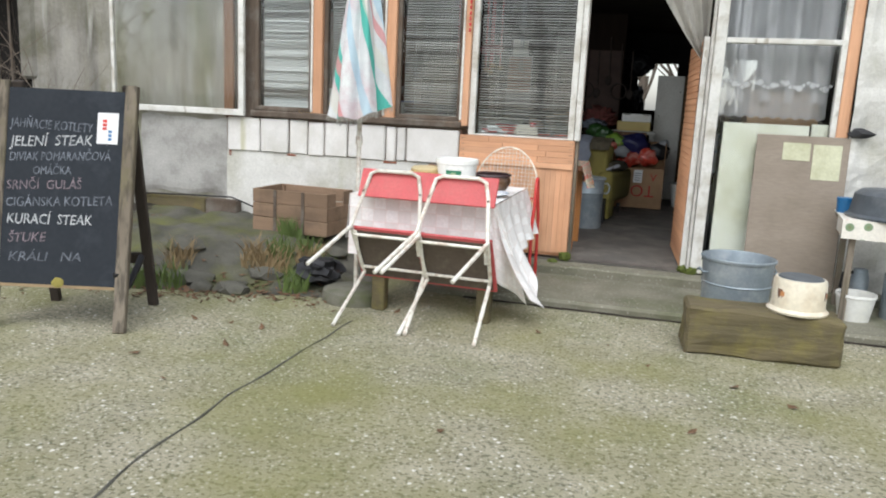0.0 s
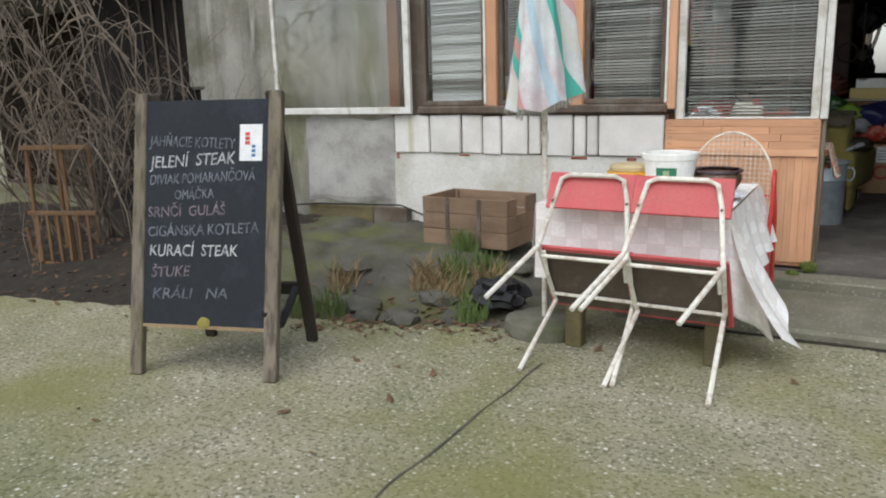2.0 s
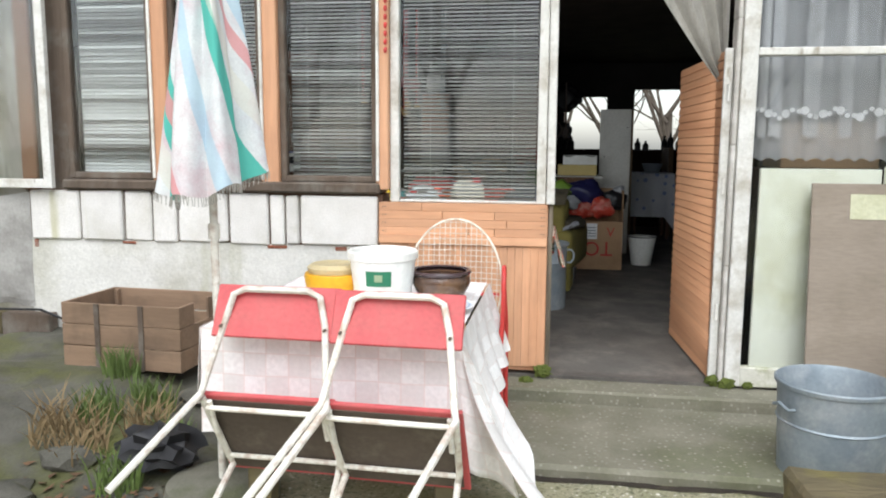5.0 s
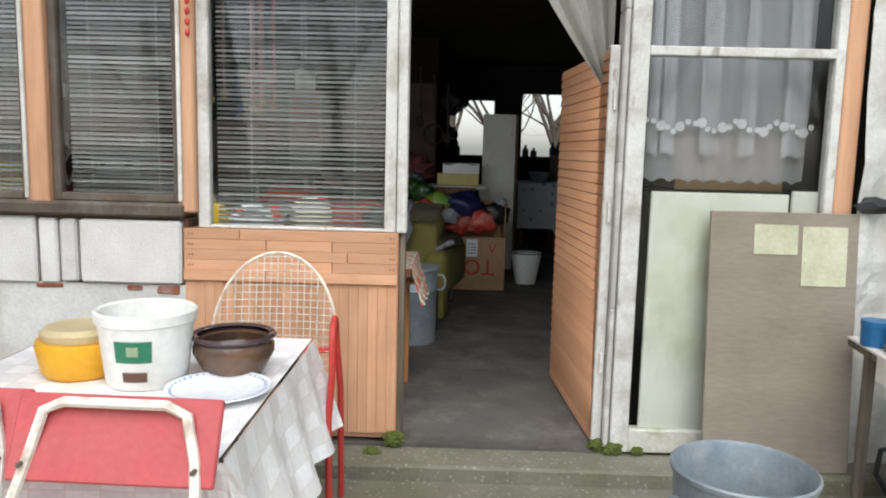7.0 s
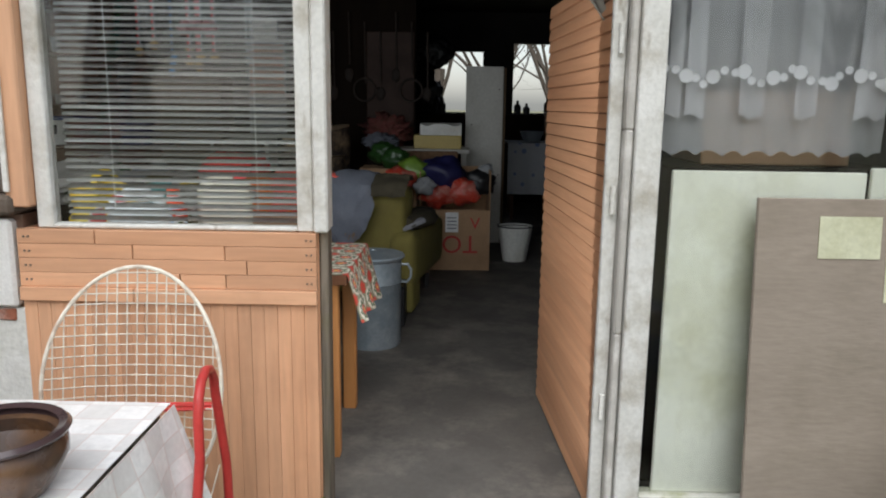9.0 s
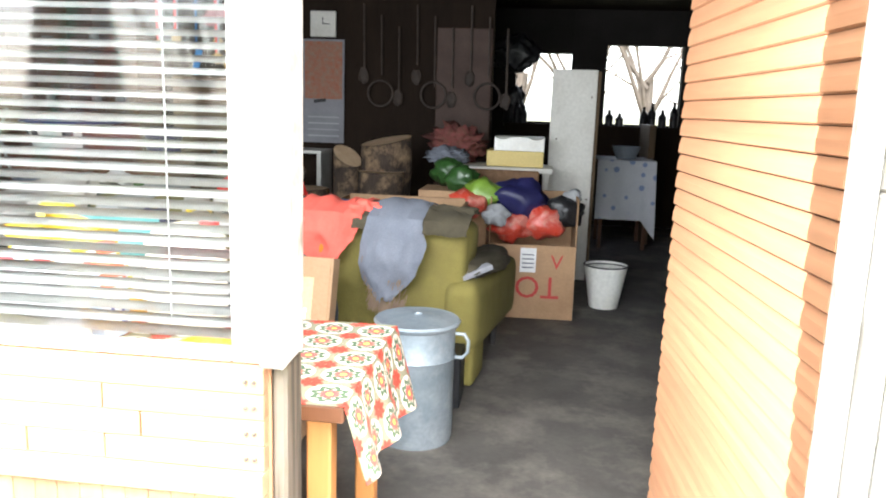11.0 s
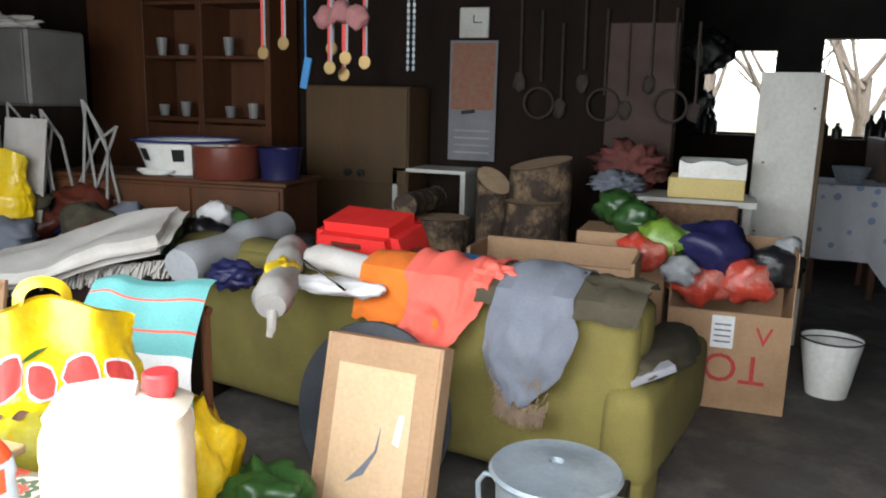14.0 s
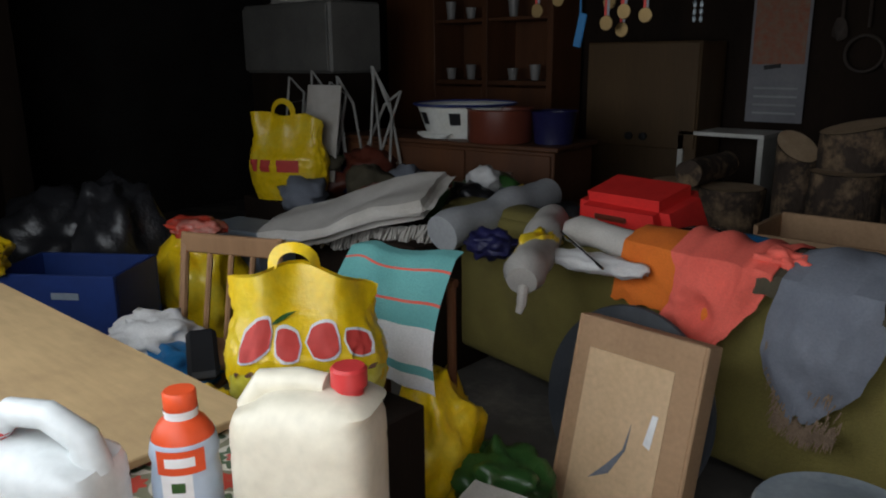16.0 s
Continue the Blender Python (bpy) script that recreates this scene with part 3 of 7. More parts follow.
# salmon cladding under the large window
clad = thing("wall_cladding", "salmon-varnished timber cladding beside the doorway", "cladding", kind="structure")
box_part("backing", M_SALMON, clad, -1.67, -0.70, WY + 0.02, WY + 0.1, 0.16, 1.128)
z = 0.892
for row in range(5):
    cuts = [-1.675] + sorted(rnd.sample([-1.42, -1.3, -1.0, -0.93, -1.15], 1 + row % 2)) + [-0.702]
    for a, b in zip(cuts, cuts[1:]):
        bm = bmesh.new()
        box(bm, a + 0.0015, b - 0.0015, WY - 0.006 - (0.012 if row == 0 else 0) - 0.002 * rnd.random(), WY + 0.018, z + 0.0006, z + 0.0466, bev=0.0016)
        part("plank", bm, M_SALMONH, clad)
    z += 0.0472
x = -1.672
while x < -0.71:
    bm = bmesh.new()
    x1 = min(x + 0.044, -0.702)
    box(bm, x + 0.0004, x1 - 0.0004, WY - 0.001 - 0.0012 * rnd.random(), WY + 0.018, 0.185 + 0.006 * rnd.random(), 0.890, bev=0.0012)
    part("board", bm, M_SALMON, clad)
    x = x1
nail = bmesh.new()
tube(nail, [(0, -0.012, 0), (0, -0.002, 0)], 0.0035, 6)
nail_mesh = mesh_of("nail", nail, M_ROT)
for k in range(5):
    for xx in (-1.65, -1.635, -0.735, -0.72):
        o = new("nail", nail_mesh)
        o.parent = clad
        o.matrix_local = pose(xx, WY, 0.915 + k * 0.0472)

# ---- doorway ----
jamb = thing("door_frame", "peeling white timber door frame", "door frame", kind="structure")
bm = bmesh.new()
box(bm, -0.713, -0.668, WY - 0.012, WY + 0.11, 1.13, 2.7, bev=0.006)
for vv in bm.verts:
    vv.co.x += 0.006 * noise.noise(vv.co * 7)
part("jamb", bm, M_WHITE, jamb)
box_part("jamb_foot", M_GREYW, jamb, -0.70, -0.672, WY + 0.02, WY + 0.11, 0.13, 1.13, bev=0.006)
for k in range(4):
    bm = bmesh.new()
    zz = 0.15 + k * 0.66
    box(bm, 0.266, 0.292, WY - 0.005, WY + 0.12, zz, zz + 0.66, bev=0.006)
    for vv in bm.verts:
        vv.co.x += 0.005 * noise.noise(vv.co * 7)
    part("jamb_section", bm, M_GREYP, jamb)

door = thing("door_1", "open salmon slatted door leaf with a peeling white edge", "door", kind="structure",
             m=pose(0.258, 6.53, FZ + 0.012, 0, 0, 93.6))
box_part("door_edge", M_WHITE, door, 0.0, 0.025, -0.005, 0.04, 0.0, 1.83, bev=0.004)
box_part("door_core", M_DARK, door, 0.026, 1.08, 0.0, 0.03, 0.0, 1.82)
n_slat = 36
for k in range(n_slat):
    z0 = 0.005 + k * 1.815 / n_slat
    dz = 1.815 / n_slat
    bm = bmesh.new()
    prof = [(0.031, 0.0), (0.041, 0.004), (0.040, dz * 0.55), (0.035, dz * 0.97), (0.031, dz * 0.97)]
    lo = [bm.verts.new((0.026, p, z0 + q)) for p, q in prof]
    hi = [bm.verts.new((1.085 + 0.004 * rnd.random(), p, z0 + q - 0.004)) for p, q in prof]
    for i in range(5):
        bm.faces.new((lo[i], lo[(i + 1) % 5], hi[(i + 1) % 5], hi[i]))
    bm.faces.new(lo[::-1])
    bm.faces.new(hi)
    part("door_slat", bm, M_LEAF, door)
for zz in (0.35, 1.05, 1.55):
    bm = bmesh.new()
    tube(bm, [(-0.012, 0.015, zz), (-0.012, 0.015, zz + 0.09)], 0.009, 8)
    part("hinge", bm, M_WHITE, door)

# ---- right of the doorway ----
wr = thing("window_5", "white-framed window with a net curtain behind it", "window", kind="structure")
for nm, d, mt in (("window_stile", (0.294, 0.376, 0.14, 2.7), M_WHITE), ("window_stile", (1.175, 1.215, 0.25, 2.7), M_WHITE), ("window_rail", (0.376, 1.175, 1.935, 1.975), M_WHITE), ("window_rail", (0.376, 1.175, 2.66, 2.7), M_WHITE), ("window_rail", (0.376, 1.215, 0.14, 0.248), M_WHITEM)):
    box_part(nm, mt, wr, d[0], d[1], WY - 0.02, WY + 0.05, d[2], d[3], bev=0.004)
for za, zb in ((0.248, 1.935), (1.975, 2.66)):
    pn = box_part("pane", M_GLASS, wr, 0.376, 1.175, WY + 0.012, WY + 0.016, za, zb)
    pn.visible_shadow = False
wall_r = thing("wall_front_right", "limewashed wall and timber infill right of the doorway", "wall", kind="structure")
box_part("salmon_post", M_SALMON, wall_r, 1.218, 1.30, WY - 0.02, WY + 0.1, 1.20, 2.7, bev=0.006)
bm = bmesh.new()
def rough_wall(u, w):
    x, z = 1.30 + 3.2 * u, -0.05 + 2.9 * w
    return Vector((x, WY - 0.03 + 0.05 * noise.fractal(Vector((x * 3, z * 2.2, 5)), 1, 2, 4) - (0.03 if u < 0.03 else 0), z))
sheet(bm, rough_wall, 60, 60)
part("rough_limewash", bm, M_LIME, wall_r)
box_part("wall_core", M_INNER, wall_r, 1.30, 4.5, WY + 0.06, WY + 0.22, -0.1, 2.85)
cpan = thing("cream_panel", "stained cream painted panel standing behind the window glass", "panel")
box_part("sheet", M_CREAM, cpan, 0.428, 1.04, WY + 0.022, WY + 0.042, FZ, 1.345, bev=0.004)
box_part("batten", M_CREAM, cpan, 1.055, 1.17, WY + 0.024, WY + 0.044, FZ, 1.36, bev=0.004)
box_part("foot_batten", M_GREYW, cpan, 0.428, 1.17, WY + 0.052, WY + 0.08, FZ, FZ + 0.088, bev=0.003)
bm = bmesh.new()
box(bm, 0.0, 0.645, 0, 0.018, 0, 1.15, bev=0.003)
ply = solid("plywood_sheet", bm, M_PLYG, "grey weathered plywood sheet leaning on the panel", "plywood", m=pose(0.672, 6.33, 0.127, -5, 0, 0))
for x0, z0, w, h in ((0.19, 0.965, 0.19, 0.13), (0.40, 0.83, 0.195, 0.26)):
    bm = bmesh.new()
    box(bm, x0, x0 + w, -0.0035, -0.0005, z0, z0 + h)
    part("paper_label", bm, M_PAPER, ply, "faded yellowed paper label")
bm = bmesh.new()
def net(u, w):
    x = 0.385 + 0.78 * u
    return Vector((x, WY + 0.16 + 0.022 * math.sin(u * 34 + 2 * math.sin(w * 2)) * (0.6 + 0.4 * w), 1.50 + 1.15 * w + (0.02 * abs(math.sin(u * 30)) if w == 0 else 0)))
folds = [(0.06, 0.10), (0.13, 0.20), (0.36, 0.44), (0.60, 0.66), (0.84, 0.95)]
curtain = thing("net_curtain", "white net curtain with a lace hem, hung in folds", "curtain")
bm = bmesh.new()
sheet(bm, lambda u, w: net(u, w) + Vector((0, 0.03, -0.12 * (1 - w))), 60, 6)
part("veil", bm, M_SHEER, curtain, smooth=True)
for a, b in folds:
    bm = bmesh.new()
    sheet(bm, lambda u, w, a=a, b=b: net(a + (b - a) * u * (1 + 0.3 * (1 - w)), w), 8, 12, 0.001)
    part("fold", bm, M_SHEER, curtain, smooth=True)
bm = bmesh.new()
for i in range(26):
    u = i / 25
    p = net(u, 0.0)
    lathe(bm, [(0.0, 0.0), (0.012 + 0.01 * (i % 3 == 0), 0.001), (0.014 + 0.01 * (i % 3 == 0), 0.002)], 8, m=pose(p.x, p.y - 0.02, p.z + 0.13 + 0.02 * math.sin(i), 90, 0, 0))
part("lace_hem", bm, M_CURT, curtain)
bm = bmesh.new()
sheet(bm, lambda u, w: Vector((0.25 - (0.62 - 0.2 * u) * max(0.0, (w - 0.08) / 0.92) ** 0.9 * (1 - u), 6.66 + 0.03 * math.sin(u * 16), 1.70 + w * 1.0)), 16, 14, 0.003)
solid("door_curtain", bm, M_DRAPE, "grey patterned drape gathered at the doorway", "curtain", smooth=True)

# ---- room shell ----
def wall(name, dims, material=M_INNER, label="plaster wall with the room's dimness put into its colour"):
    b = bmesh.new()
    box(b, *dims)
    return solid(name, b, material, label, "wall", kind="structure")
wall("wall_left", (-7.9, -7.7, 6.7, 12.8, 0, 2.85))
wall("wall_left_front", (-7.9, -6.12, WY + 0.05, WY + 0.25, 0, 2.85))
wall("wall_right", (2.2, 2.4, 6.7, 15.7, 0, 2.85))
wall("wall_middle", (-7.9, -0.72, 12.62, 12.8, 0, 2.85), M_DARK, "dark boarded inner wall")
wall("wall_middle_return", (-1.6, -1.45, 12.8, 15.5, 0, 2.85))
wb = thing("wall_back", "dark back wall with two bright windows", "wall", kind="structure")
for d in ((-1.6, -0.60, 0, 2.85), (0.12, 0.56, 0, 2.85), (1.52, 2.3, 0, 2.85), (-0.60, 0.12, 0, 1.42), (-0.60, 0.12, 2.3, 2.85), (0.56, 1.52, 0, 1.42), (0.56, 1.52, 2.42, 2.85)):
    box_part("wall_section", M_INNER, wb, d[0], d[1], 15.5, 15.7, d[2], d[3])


# ---- bare trees ----
def branch(bm, p, d, length, r, depth, rg, seg=5):
    pts, rs = [p.copy()], [r]
    for i in range(4):
        d = (d + Vector((rg.uniform(-1, 1), rg.uniform(-1, 1), rg.uniform(-0.5, 0.8))) * 0.22).normalized()
        p = p + d * length / 4
        pts.append(p.copy())
        rs.append(r * (1 - 0.16 * (i + 1)))
    tube(bm, pts, rs, seg)
    if depth:
        for k in range(rg.randint(3, 4)):
            i = rg.randint(1, 4)
            dd = (d + Vector((rg.uniform(-1, 1), rg.uniform(-1, 1), rg.uniform(-0.3, 0.9))) * 0.85).normalized()
            branch(bm, pts[i], dd, length * rg.uniform(0.5, 0.75), rs[i] * 0.6, depth - 1, rg, 4 if depth > 1 else 3)


def bare_tree(at, height, seed, label="leafless grey tree behind the house"):
    rg = random.Random(seed)
    t = thing("tree", label, "tree", group="bare trees", at=at)
    b = bmesh.new()
    tube(b, [(0, 0, -0.2), (0.05, 0, height * 0.15), (rg.uniform(-0.2, 0.2), rg.uniform(-0.2, 0.2), height * 0.35)], [0.17, 0.13, 0.1], 8)
    part("trunk", b, M_BARK, t)
    b = bmesh.new()
    for k in range(6):
        a = k * 1.05 + rg.random()
        branch(b, Vector((0.03, 0, height * rg.uniform(0.12, 0.34))), Vector((math.cos(a) * 0.5, math.sin(a) * 0.5, 0.8)), height * rg.uniform(0.3, 0.45), 0.06, 3, rg)
    part("crown", b, M_BARK, t)


for i in range(7):
    bare_tree((-3.5 + i * 1.35, 19.5 + 2.5 * rnd.random(), 0), 6.5, 20 + i)
for i, xy in enumerate(((-7, -7), (-3.5, -9), (0.5, -7.5), (4, -9), (7.5, -7))):
    bare_tree((*xy, 0), 9.0, 40 + i, "leafless grey tree across the yard")

# ---- yard: bank, stones, plants ----
def bank_height(x, y):
    edge = 4.86 + 0.26 * (x + 2.4) if x > -3.7 else 4.52 + 0.2 * (x + 3.7)
    d = min(y - edge, (-2.0 - x) * 0.9)
    k = max(0.0, min(1.0, d / 0.95))
    lift = 0.27 if x > -5.2 else 0.27 - 0.12 * min(1, (-5.2 - x) / 1.0)
    s = k * k * (3 - 2 * k) * lift
    rocky = noise.voronoi(Vector((x * 2.1, y * 2.1, 1)))[0]
    return s + 0.09 * k * (0.5 - rocky[0]) * (1 if x > -5 else 0.4) + 0.03 * k * noise.fractal(Vector((x * 6, y * 6, 0)), 1, 2, 3) - (0.03 if d < 0 else 0.0)


bm = bmesh.new()
sheet(bm, lambda u, w: (lambda x, y: Vector((x, y, bank_height(x, y))))(-9.5 + 7.6 * u, 3.6 + 2.95 * w), 130, 60)
solid("bank", bm, M_ROCK, "mossy rock bank along the foot of the house", "bank", kind="structure", smooth=True)
bm = bmesh.new()
sheet(bm, lambda u, w: (lambda x, y: Vector((x, y, bank_height(x, y) + 0.006 - 0.03 * max(0.0, u - 0.9) / 0.1)))(-9.5 + 5.2 * u + 0.15 * math.sin(w * 9) * u, 4.0 + 2.5 * w), 100, 50)
solid("soil_bed", bm, M_SOIL, "bare dark soil with litter under the shrub", "soil", kind="structure", smooth=True)
for i in range(13):
    x, y = rnd.uniform(-3.6, -2.1), rnd.uniform(4.75, 5.9)
    if -3.3 < x < -2.5 and y > 5.6:
        continue
    bm = bmesh.new()
    r = rnd.uniform(0.06, 0.16)
    blob(bm, (0, 0, 0), (r * rnd.uniform(0.9, 1.5), r, r * 0.6), 0.35, 1.6, 2, i)
    solid("stone", bm, M_ROCK, "mossy grey field stone on the bank", "stone", group="stones on the bank", smooth=True, m=pose(x, y, bank_height(x, y) + r * 0.1, 0, 0, rnd.uniform(0, 360)))


def blades(name, spots, material, label, n, h, lean=0.35):
    b = bmesh.new()
    rg = random.Random(len(spots) * 31 + n)
    for (cx, cy, cr) in spots:
        for _ in range(n):
            a, d = rg.uniform(0, 6.28), cr * math.sqrt(rg.random())
            x, y = cx + d * math.cos(a), cy + d * math.sin(a)
            z = max(0.0, bank_height(x, y)) - 0.01
            hh, t = h * rg.uniform(0.5, 1.2), rg.uniform(0, 6.28)
            lx, ly = lean * hh * math.cos(t), lean * hh * math.sin(t)
            w = 0.004
            p = [Vector((x - w, y, z)), Vector((x + w, y, z)), Vector((x + lx * 0.4 + w, y + ly * 0.4, z + hh * 0.6)), Vector((x + lx * 0.4 - w, y + ly * 0.4, z + hh * 0.6)), Vector((x + lx, y + ly, z + hh * 0.95))]
            q = [b.verts.new(c) for c in p]
            b.faces.new(q[:4])
            b.faces.new((q[3], q[2], q[4]))
    return solid(name, b, material, label, "grass", kind="stuff")


blades("grass", [(-2.75, 5.35, 0.1), (-2.45, 4.98, 0.1), (-2.35, 5.25, 0.08), (-2.6, 5.55, 0.1), (-3.3, 4.72, 0.12), (-3.5, 4.65, 0.1), (-2.85, 5.7, 0.09)], M_GRASS, "tufts of green grass on the bank", 80, 0.17)
blades("dry_grass", [(-2.72, 5.15, 0.12), (-2.9, 5.2, 0.1), (-2.5, 5.3, 0.1), (-3.4, 5.0, 0.1)], M_DRYG, "tufts of dry straw-coloured grass", 70, 0.2, 0.7)
bm = bmesh.new()
for i in range(900):
    if i < 520:
        x, y = rnd.uniform(-8.5, -4.2), rnd.uniform(4.1, 5.9)
    elif i < 820:
        x = rnd.uniform(-4.3, -2.1)
        y = 4.75 + 0.22 * (x + 2.4) + rnd.gauss(0.1, 0.14)
    elif i < 845:
        x, y = rnd.uniform(-3.5, 0.8), rnd.uniform(3.0, 5.2)
    else:
        x, y = rnd.uniform(-8.5, -4.2), rnd.uniform(4.1, 5.9)
    s = rnd.uniform(0.015, 0.04)
    mm = pose(x, y, max(0.0, bank_height(x, y)) + 0.008, rnd.uniform(-25, 25), rnd.uniform(-25, 25), rnd.uniform(0, 360))
    q = [bm.verts.new(mm @ Vector(c)) for c in ((-s, 0, 0.006), (-s * 0.2, -s * 0.5, 0), (s, 0, 0.008), (-s * 0.2, s * 0.5, 0.002))]
    bm.faces.new(q)
solid("dead_leaves", bm, M_LITTER, "brown dead leaves scattered over the ground", "leaves", kind="stuff")
M_MOSS = mat("cushion_moss", (0.13, 0.16, 0.03), (0.07, 0.09, 0.02), 0.95, 30, 120, 0.8)
for x, y, z, r in ((-0.705, 6.475, 0.17, 0.035), (0.31, 6.47, 0.15, 0.032), (0.42, 6.465, 0.15, 0.02), (0.24, 6.50, 0.16, 0.03), (-0.8, 6.40, 0.125, 0.03)):
    bm = bmesh.new()
    blob(bm, (0, 0, 0), (r * 1.3, r * 0.6, r), 0.6, 4, 3, x)
    solid("moss_clump", bm, M_MOSS, "green moss clump at the door frame foot", "moss", group="moss at the doorway", smooth=True, m=pose(x, y, z))
# leafless shrub
shrub = thing("shrub", "tangled leafless shrub with brown twigs", "shrub", at=(-6.3, 5.3, 0.1))
rg = random.Random(77)
bm = bmesh.new()
for k in range(16):
    a = rg.uniform(0, 6.28)
    branch(bm, Vector((rg.uniform(-0.5, 0.5), rg.uniform(-0.3, 0.3), 0)), Vector((0.7 * math.cos(a), 0.6 * math.sin(a), 1.0)).normalized(), rg.uniform(0.9, 1.5), 0.016, 3, rg, 5)
part("crown", bm, M_TWIG, shrub)
bm = bmesh.new()
for k in range(120):
    p = Vector((rg.uniform(-1.5, 0.6), rg.uniform(-0.7, 0.6), rg.uniform(0.6, 2.3)))
    a = rg.uniform(0.5, 2.6) * rg.choice((-1, 1, 1))
    run, fall, r0 = rg.uniform(0.25, 0.75), rg.uniform(0.08, 0.34), rg.uniform(0.004, 0.011)
    pts = [p + Vector((math.sin(a) * run * s, math.cos(a) * 0.3 * s - 0.1 * s, 0.3 * math.sin(s * 2.0) - fall * s * s)) + 0.09 * s * noise.noise_vector(p * 3 + Vector((s * 3, 0, 0))) for s in (0, 0.35, 0.7, 1.05, 1.4, 1.7)]
    tube(bm, pts, [r0, r0 * 0.9, r0 * 0.8, r0 * 0.6, r0 * 0.45, r0 * 0.25], 4)
    for j in (2, 3, 4):
        d = Vector((rg.uniform(-1, 1), rg.uniform(-0.6, 0.3), rg.uniform(-0.9, 0.7))).normalized() * rg.uniform(0.1, 0.3)
        tube(bm, [pts[j], pts[j] + d * 0.5 + Vector((0, 0, 0.02)), pts[j] + d], [r0 * 0.5, r0 * 0.4, r0 * 0.15], 3)
part("drooping_growth", bm, M_TWIG, shrub)
# lean-to shed beyond the shrub
wall("wall_shed_back", (-13, -6.2, 8.6, 8.8, 0, 3.0), M_DARK, "dark back boards of the lean-to")
bm = bmesh.new()
box(bm, -13, -6.1, 5.9, 8.8, 2.6, 2.72)
solid("roof_shed", bm, M_ROOF, "felt roof of the lean-to", "roof", kind="structure")
bm = bmesh.new()
box(bm, -7.6, -6.3, 6.6, 7.2, 0.0, 1.35, bev=0.02)
solid("stone_plinth", bm, M_PLAST, "grey stone plinth in the lean-to", "plinth")
for k in range(5):
    bm = bmesh.new()
    tube(bm, [(-6.35 - 0.16 * k, 6.5, 0.1), (-6.4 - 0.17 * k, 6.52, 2.6)], 0.012, 6)
    solid("pole", bm, M_ROT, "thin dark stick standing in the lean-to", "stick", group="sticks in the lean-to")
sled = thing("wooden_sledge", "old brown slatted wooden sledge standing among the twigs", "sledge", at=(-5.72, 4.72, 0.10), rz=20)
M_SLED = mat("brown_sledge_wood", (0.19, 0.105, 0.045), (0.11, 0.06, 0.03), 0.7, 6, 50, 0.15, stretch=(1, 1, 0.15))
for y in (0.0, 0.34):
    b = bmesh.new()
    tube(b, [(-0.42, y, 0.30), (-0.40, y, 0.10), (-0.30, y, 0.02), (-0.10, y, 0.0), (0.22, y, 0.03)], 0.016, 8)
    part("runner", b, M_SLED, sled, smooth=True)
    for x in (-0.34, -0.05):
        box_part("post", M_SLED, sled, x - 0.015, x + 0.015, y - 0.012, y + 0.012, 0.02, 0.92, bev=0.004)
for k in range(6):
    box_part("slat", M_SLED, sled, -0.32 + 0.085 * k, -0.295 + 0.085 * k, -0.03, -0.014, 0.04, 0.40, bev=0.003)
for z in (0.40, 0.90):
    box_part("rail", M_SLED, sled, -0.38, 0.20, -0.034, -0.012, z, z + 0.035, bev=0.004)

# ---- open casement hung against the plaster ----
cas = thing("window_casement", "open white window casement folded back against the wall", "window", kind="structure", m=pose(-3.70, 6.43, 1.18, 0, 0, 180.8))
for nm, d in (("casement_stile", (0.0, 0.055, 0, 1.5)), ("casement_stile", (1.365, 1.40, 0, 1.5)), ("casement_rail", (0.055, 1.365, 0, 0.055)), ("casement_rail", (0.055, 1.365, 1.445, 1.5))):
    box_part(nm, M_WHITE, cas, d[0], d[1], -0.02, 0.02, d[2], d[3], bev=0.004)
pn = box_part("pane", M_GLASS, cas, 0.055, 1.365, -0.002, 0.002, 0.055, 1.445)
pn.visible_shadow = False
bm = bmesh.new()
box(bm, -3.93, -3.83, WY - 0.035, WY - 0.003, 1.17, 2.7, bev=0.006)
solid("trim_window_board", bm, mat("rusty_board", (0.24, 0.12, 0.065), (0.16, 0.08, 0.045), 0.8, 6, 50, 0.2, stretch=(1, 1, 0.15)), "rust-brown vertical board beside the window", "trim", kind="structure")
bm = bmesh.new()
box(bm, -3.83, -3.645, WY + 0.02, WY + 0.12, 1.17, 2.7)
solid("trim_window_reveal", bm, M_ROT, "dark weathered window reveal", "trim", kind="structure")

# ---- chalkboard sign ----
sign = thing("chalkboard_sign", "folding A-board chalkboard with a handwritten food menu", "chalkboard", m=pose(-2.90, 3.70, 0, 0, 0, 16.5))
LEANB = pose(0, 0, 0, -12.5, 0, 0)
for nm, x in (("front_leg", -0.735), ("front_leg", 0.0)):
    box_part(nm, M_GREYW, sign, x - 0.035, x + 0.035, -0.02, 0.025, 0, 1.43, bev=0.005, m=LEANB)
box_part("board", M_BLACKB, sign, -0.70, -0.035, -0.012, 0.006, 0.26, 1.39, m=LEANB)
box_part("bottom_edge", mat("raw_plywood_edge", (0.34, 0.25, 0.14), (0.2, 0.14, 0.08), 0.9), sign, -0.70, -0.035, -0.0135, 0.004, 0.245, 0.262, m=LEANB)
# black-brown wood for the rear frame, darker than the front legs
M_BLKBROWN = mat("black_brown_wood", (0.05, 0.038, 0.030), (0.028, 0.022, 0.018), 0.9, 7, 60, 0.4, stretch=(1, 1, 0.15))
REARB = pose(0, 0.62, 0, 12.5, 0, 0)
for x in (-0.66, -0.03):
    box_part("rear_leg", M_BLKBROWN, sign, x - 0.03, x + 0.03, -0.02, 0.02, 0, 1.43, bev=0.005, m=REARB)
box_part("rear_rail", M_BLKBROWN, sign, -0.63, -0.06, -0.015, 0.015, 0.3, 0.37, bev=0.004, m=REARB)
bm = bmesh.new()
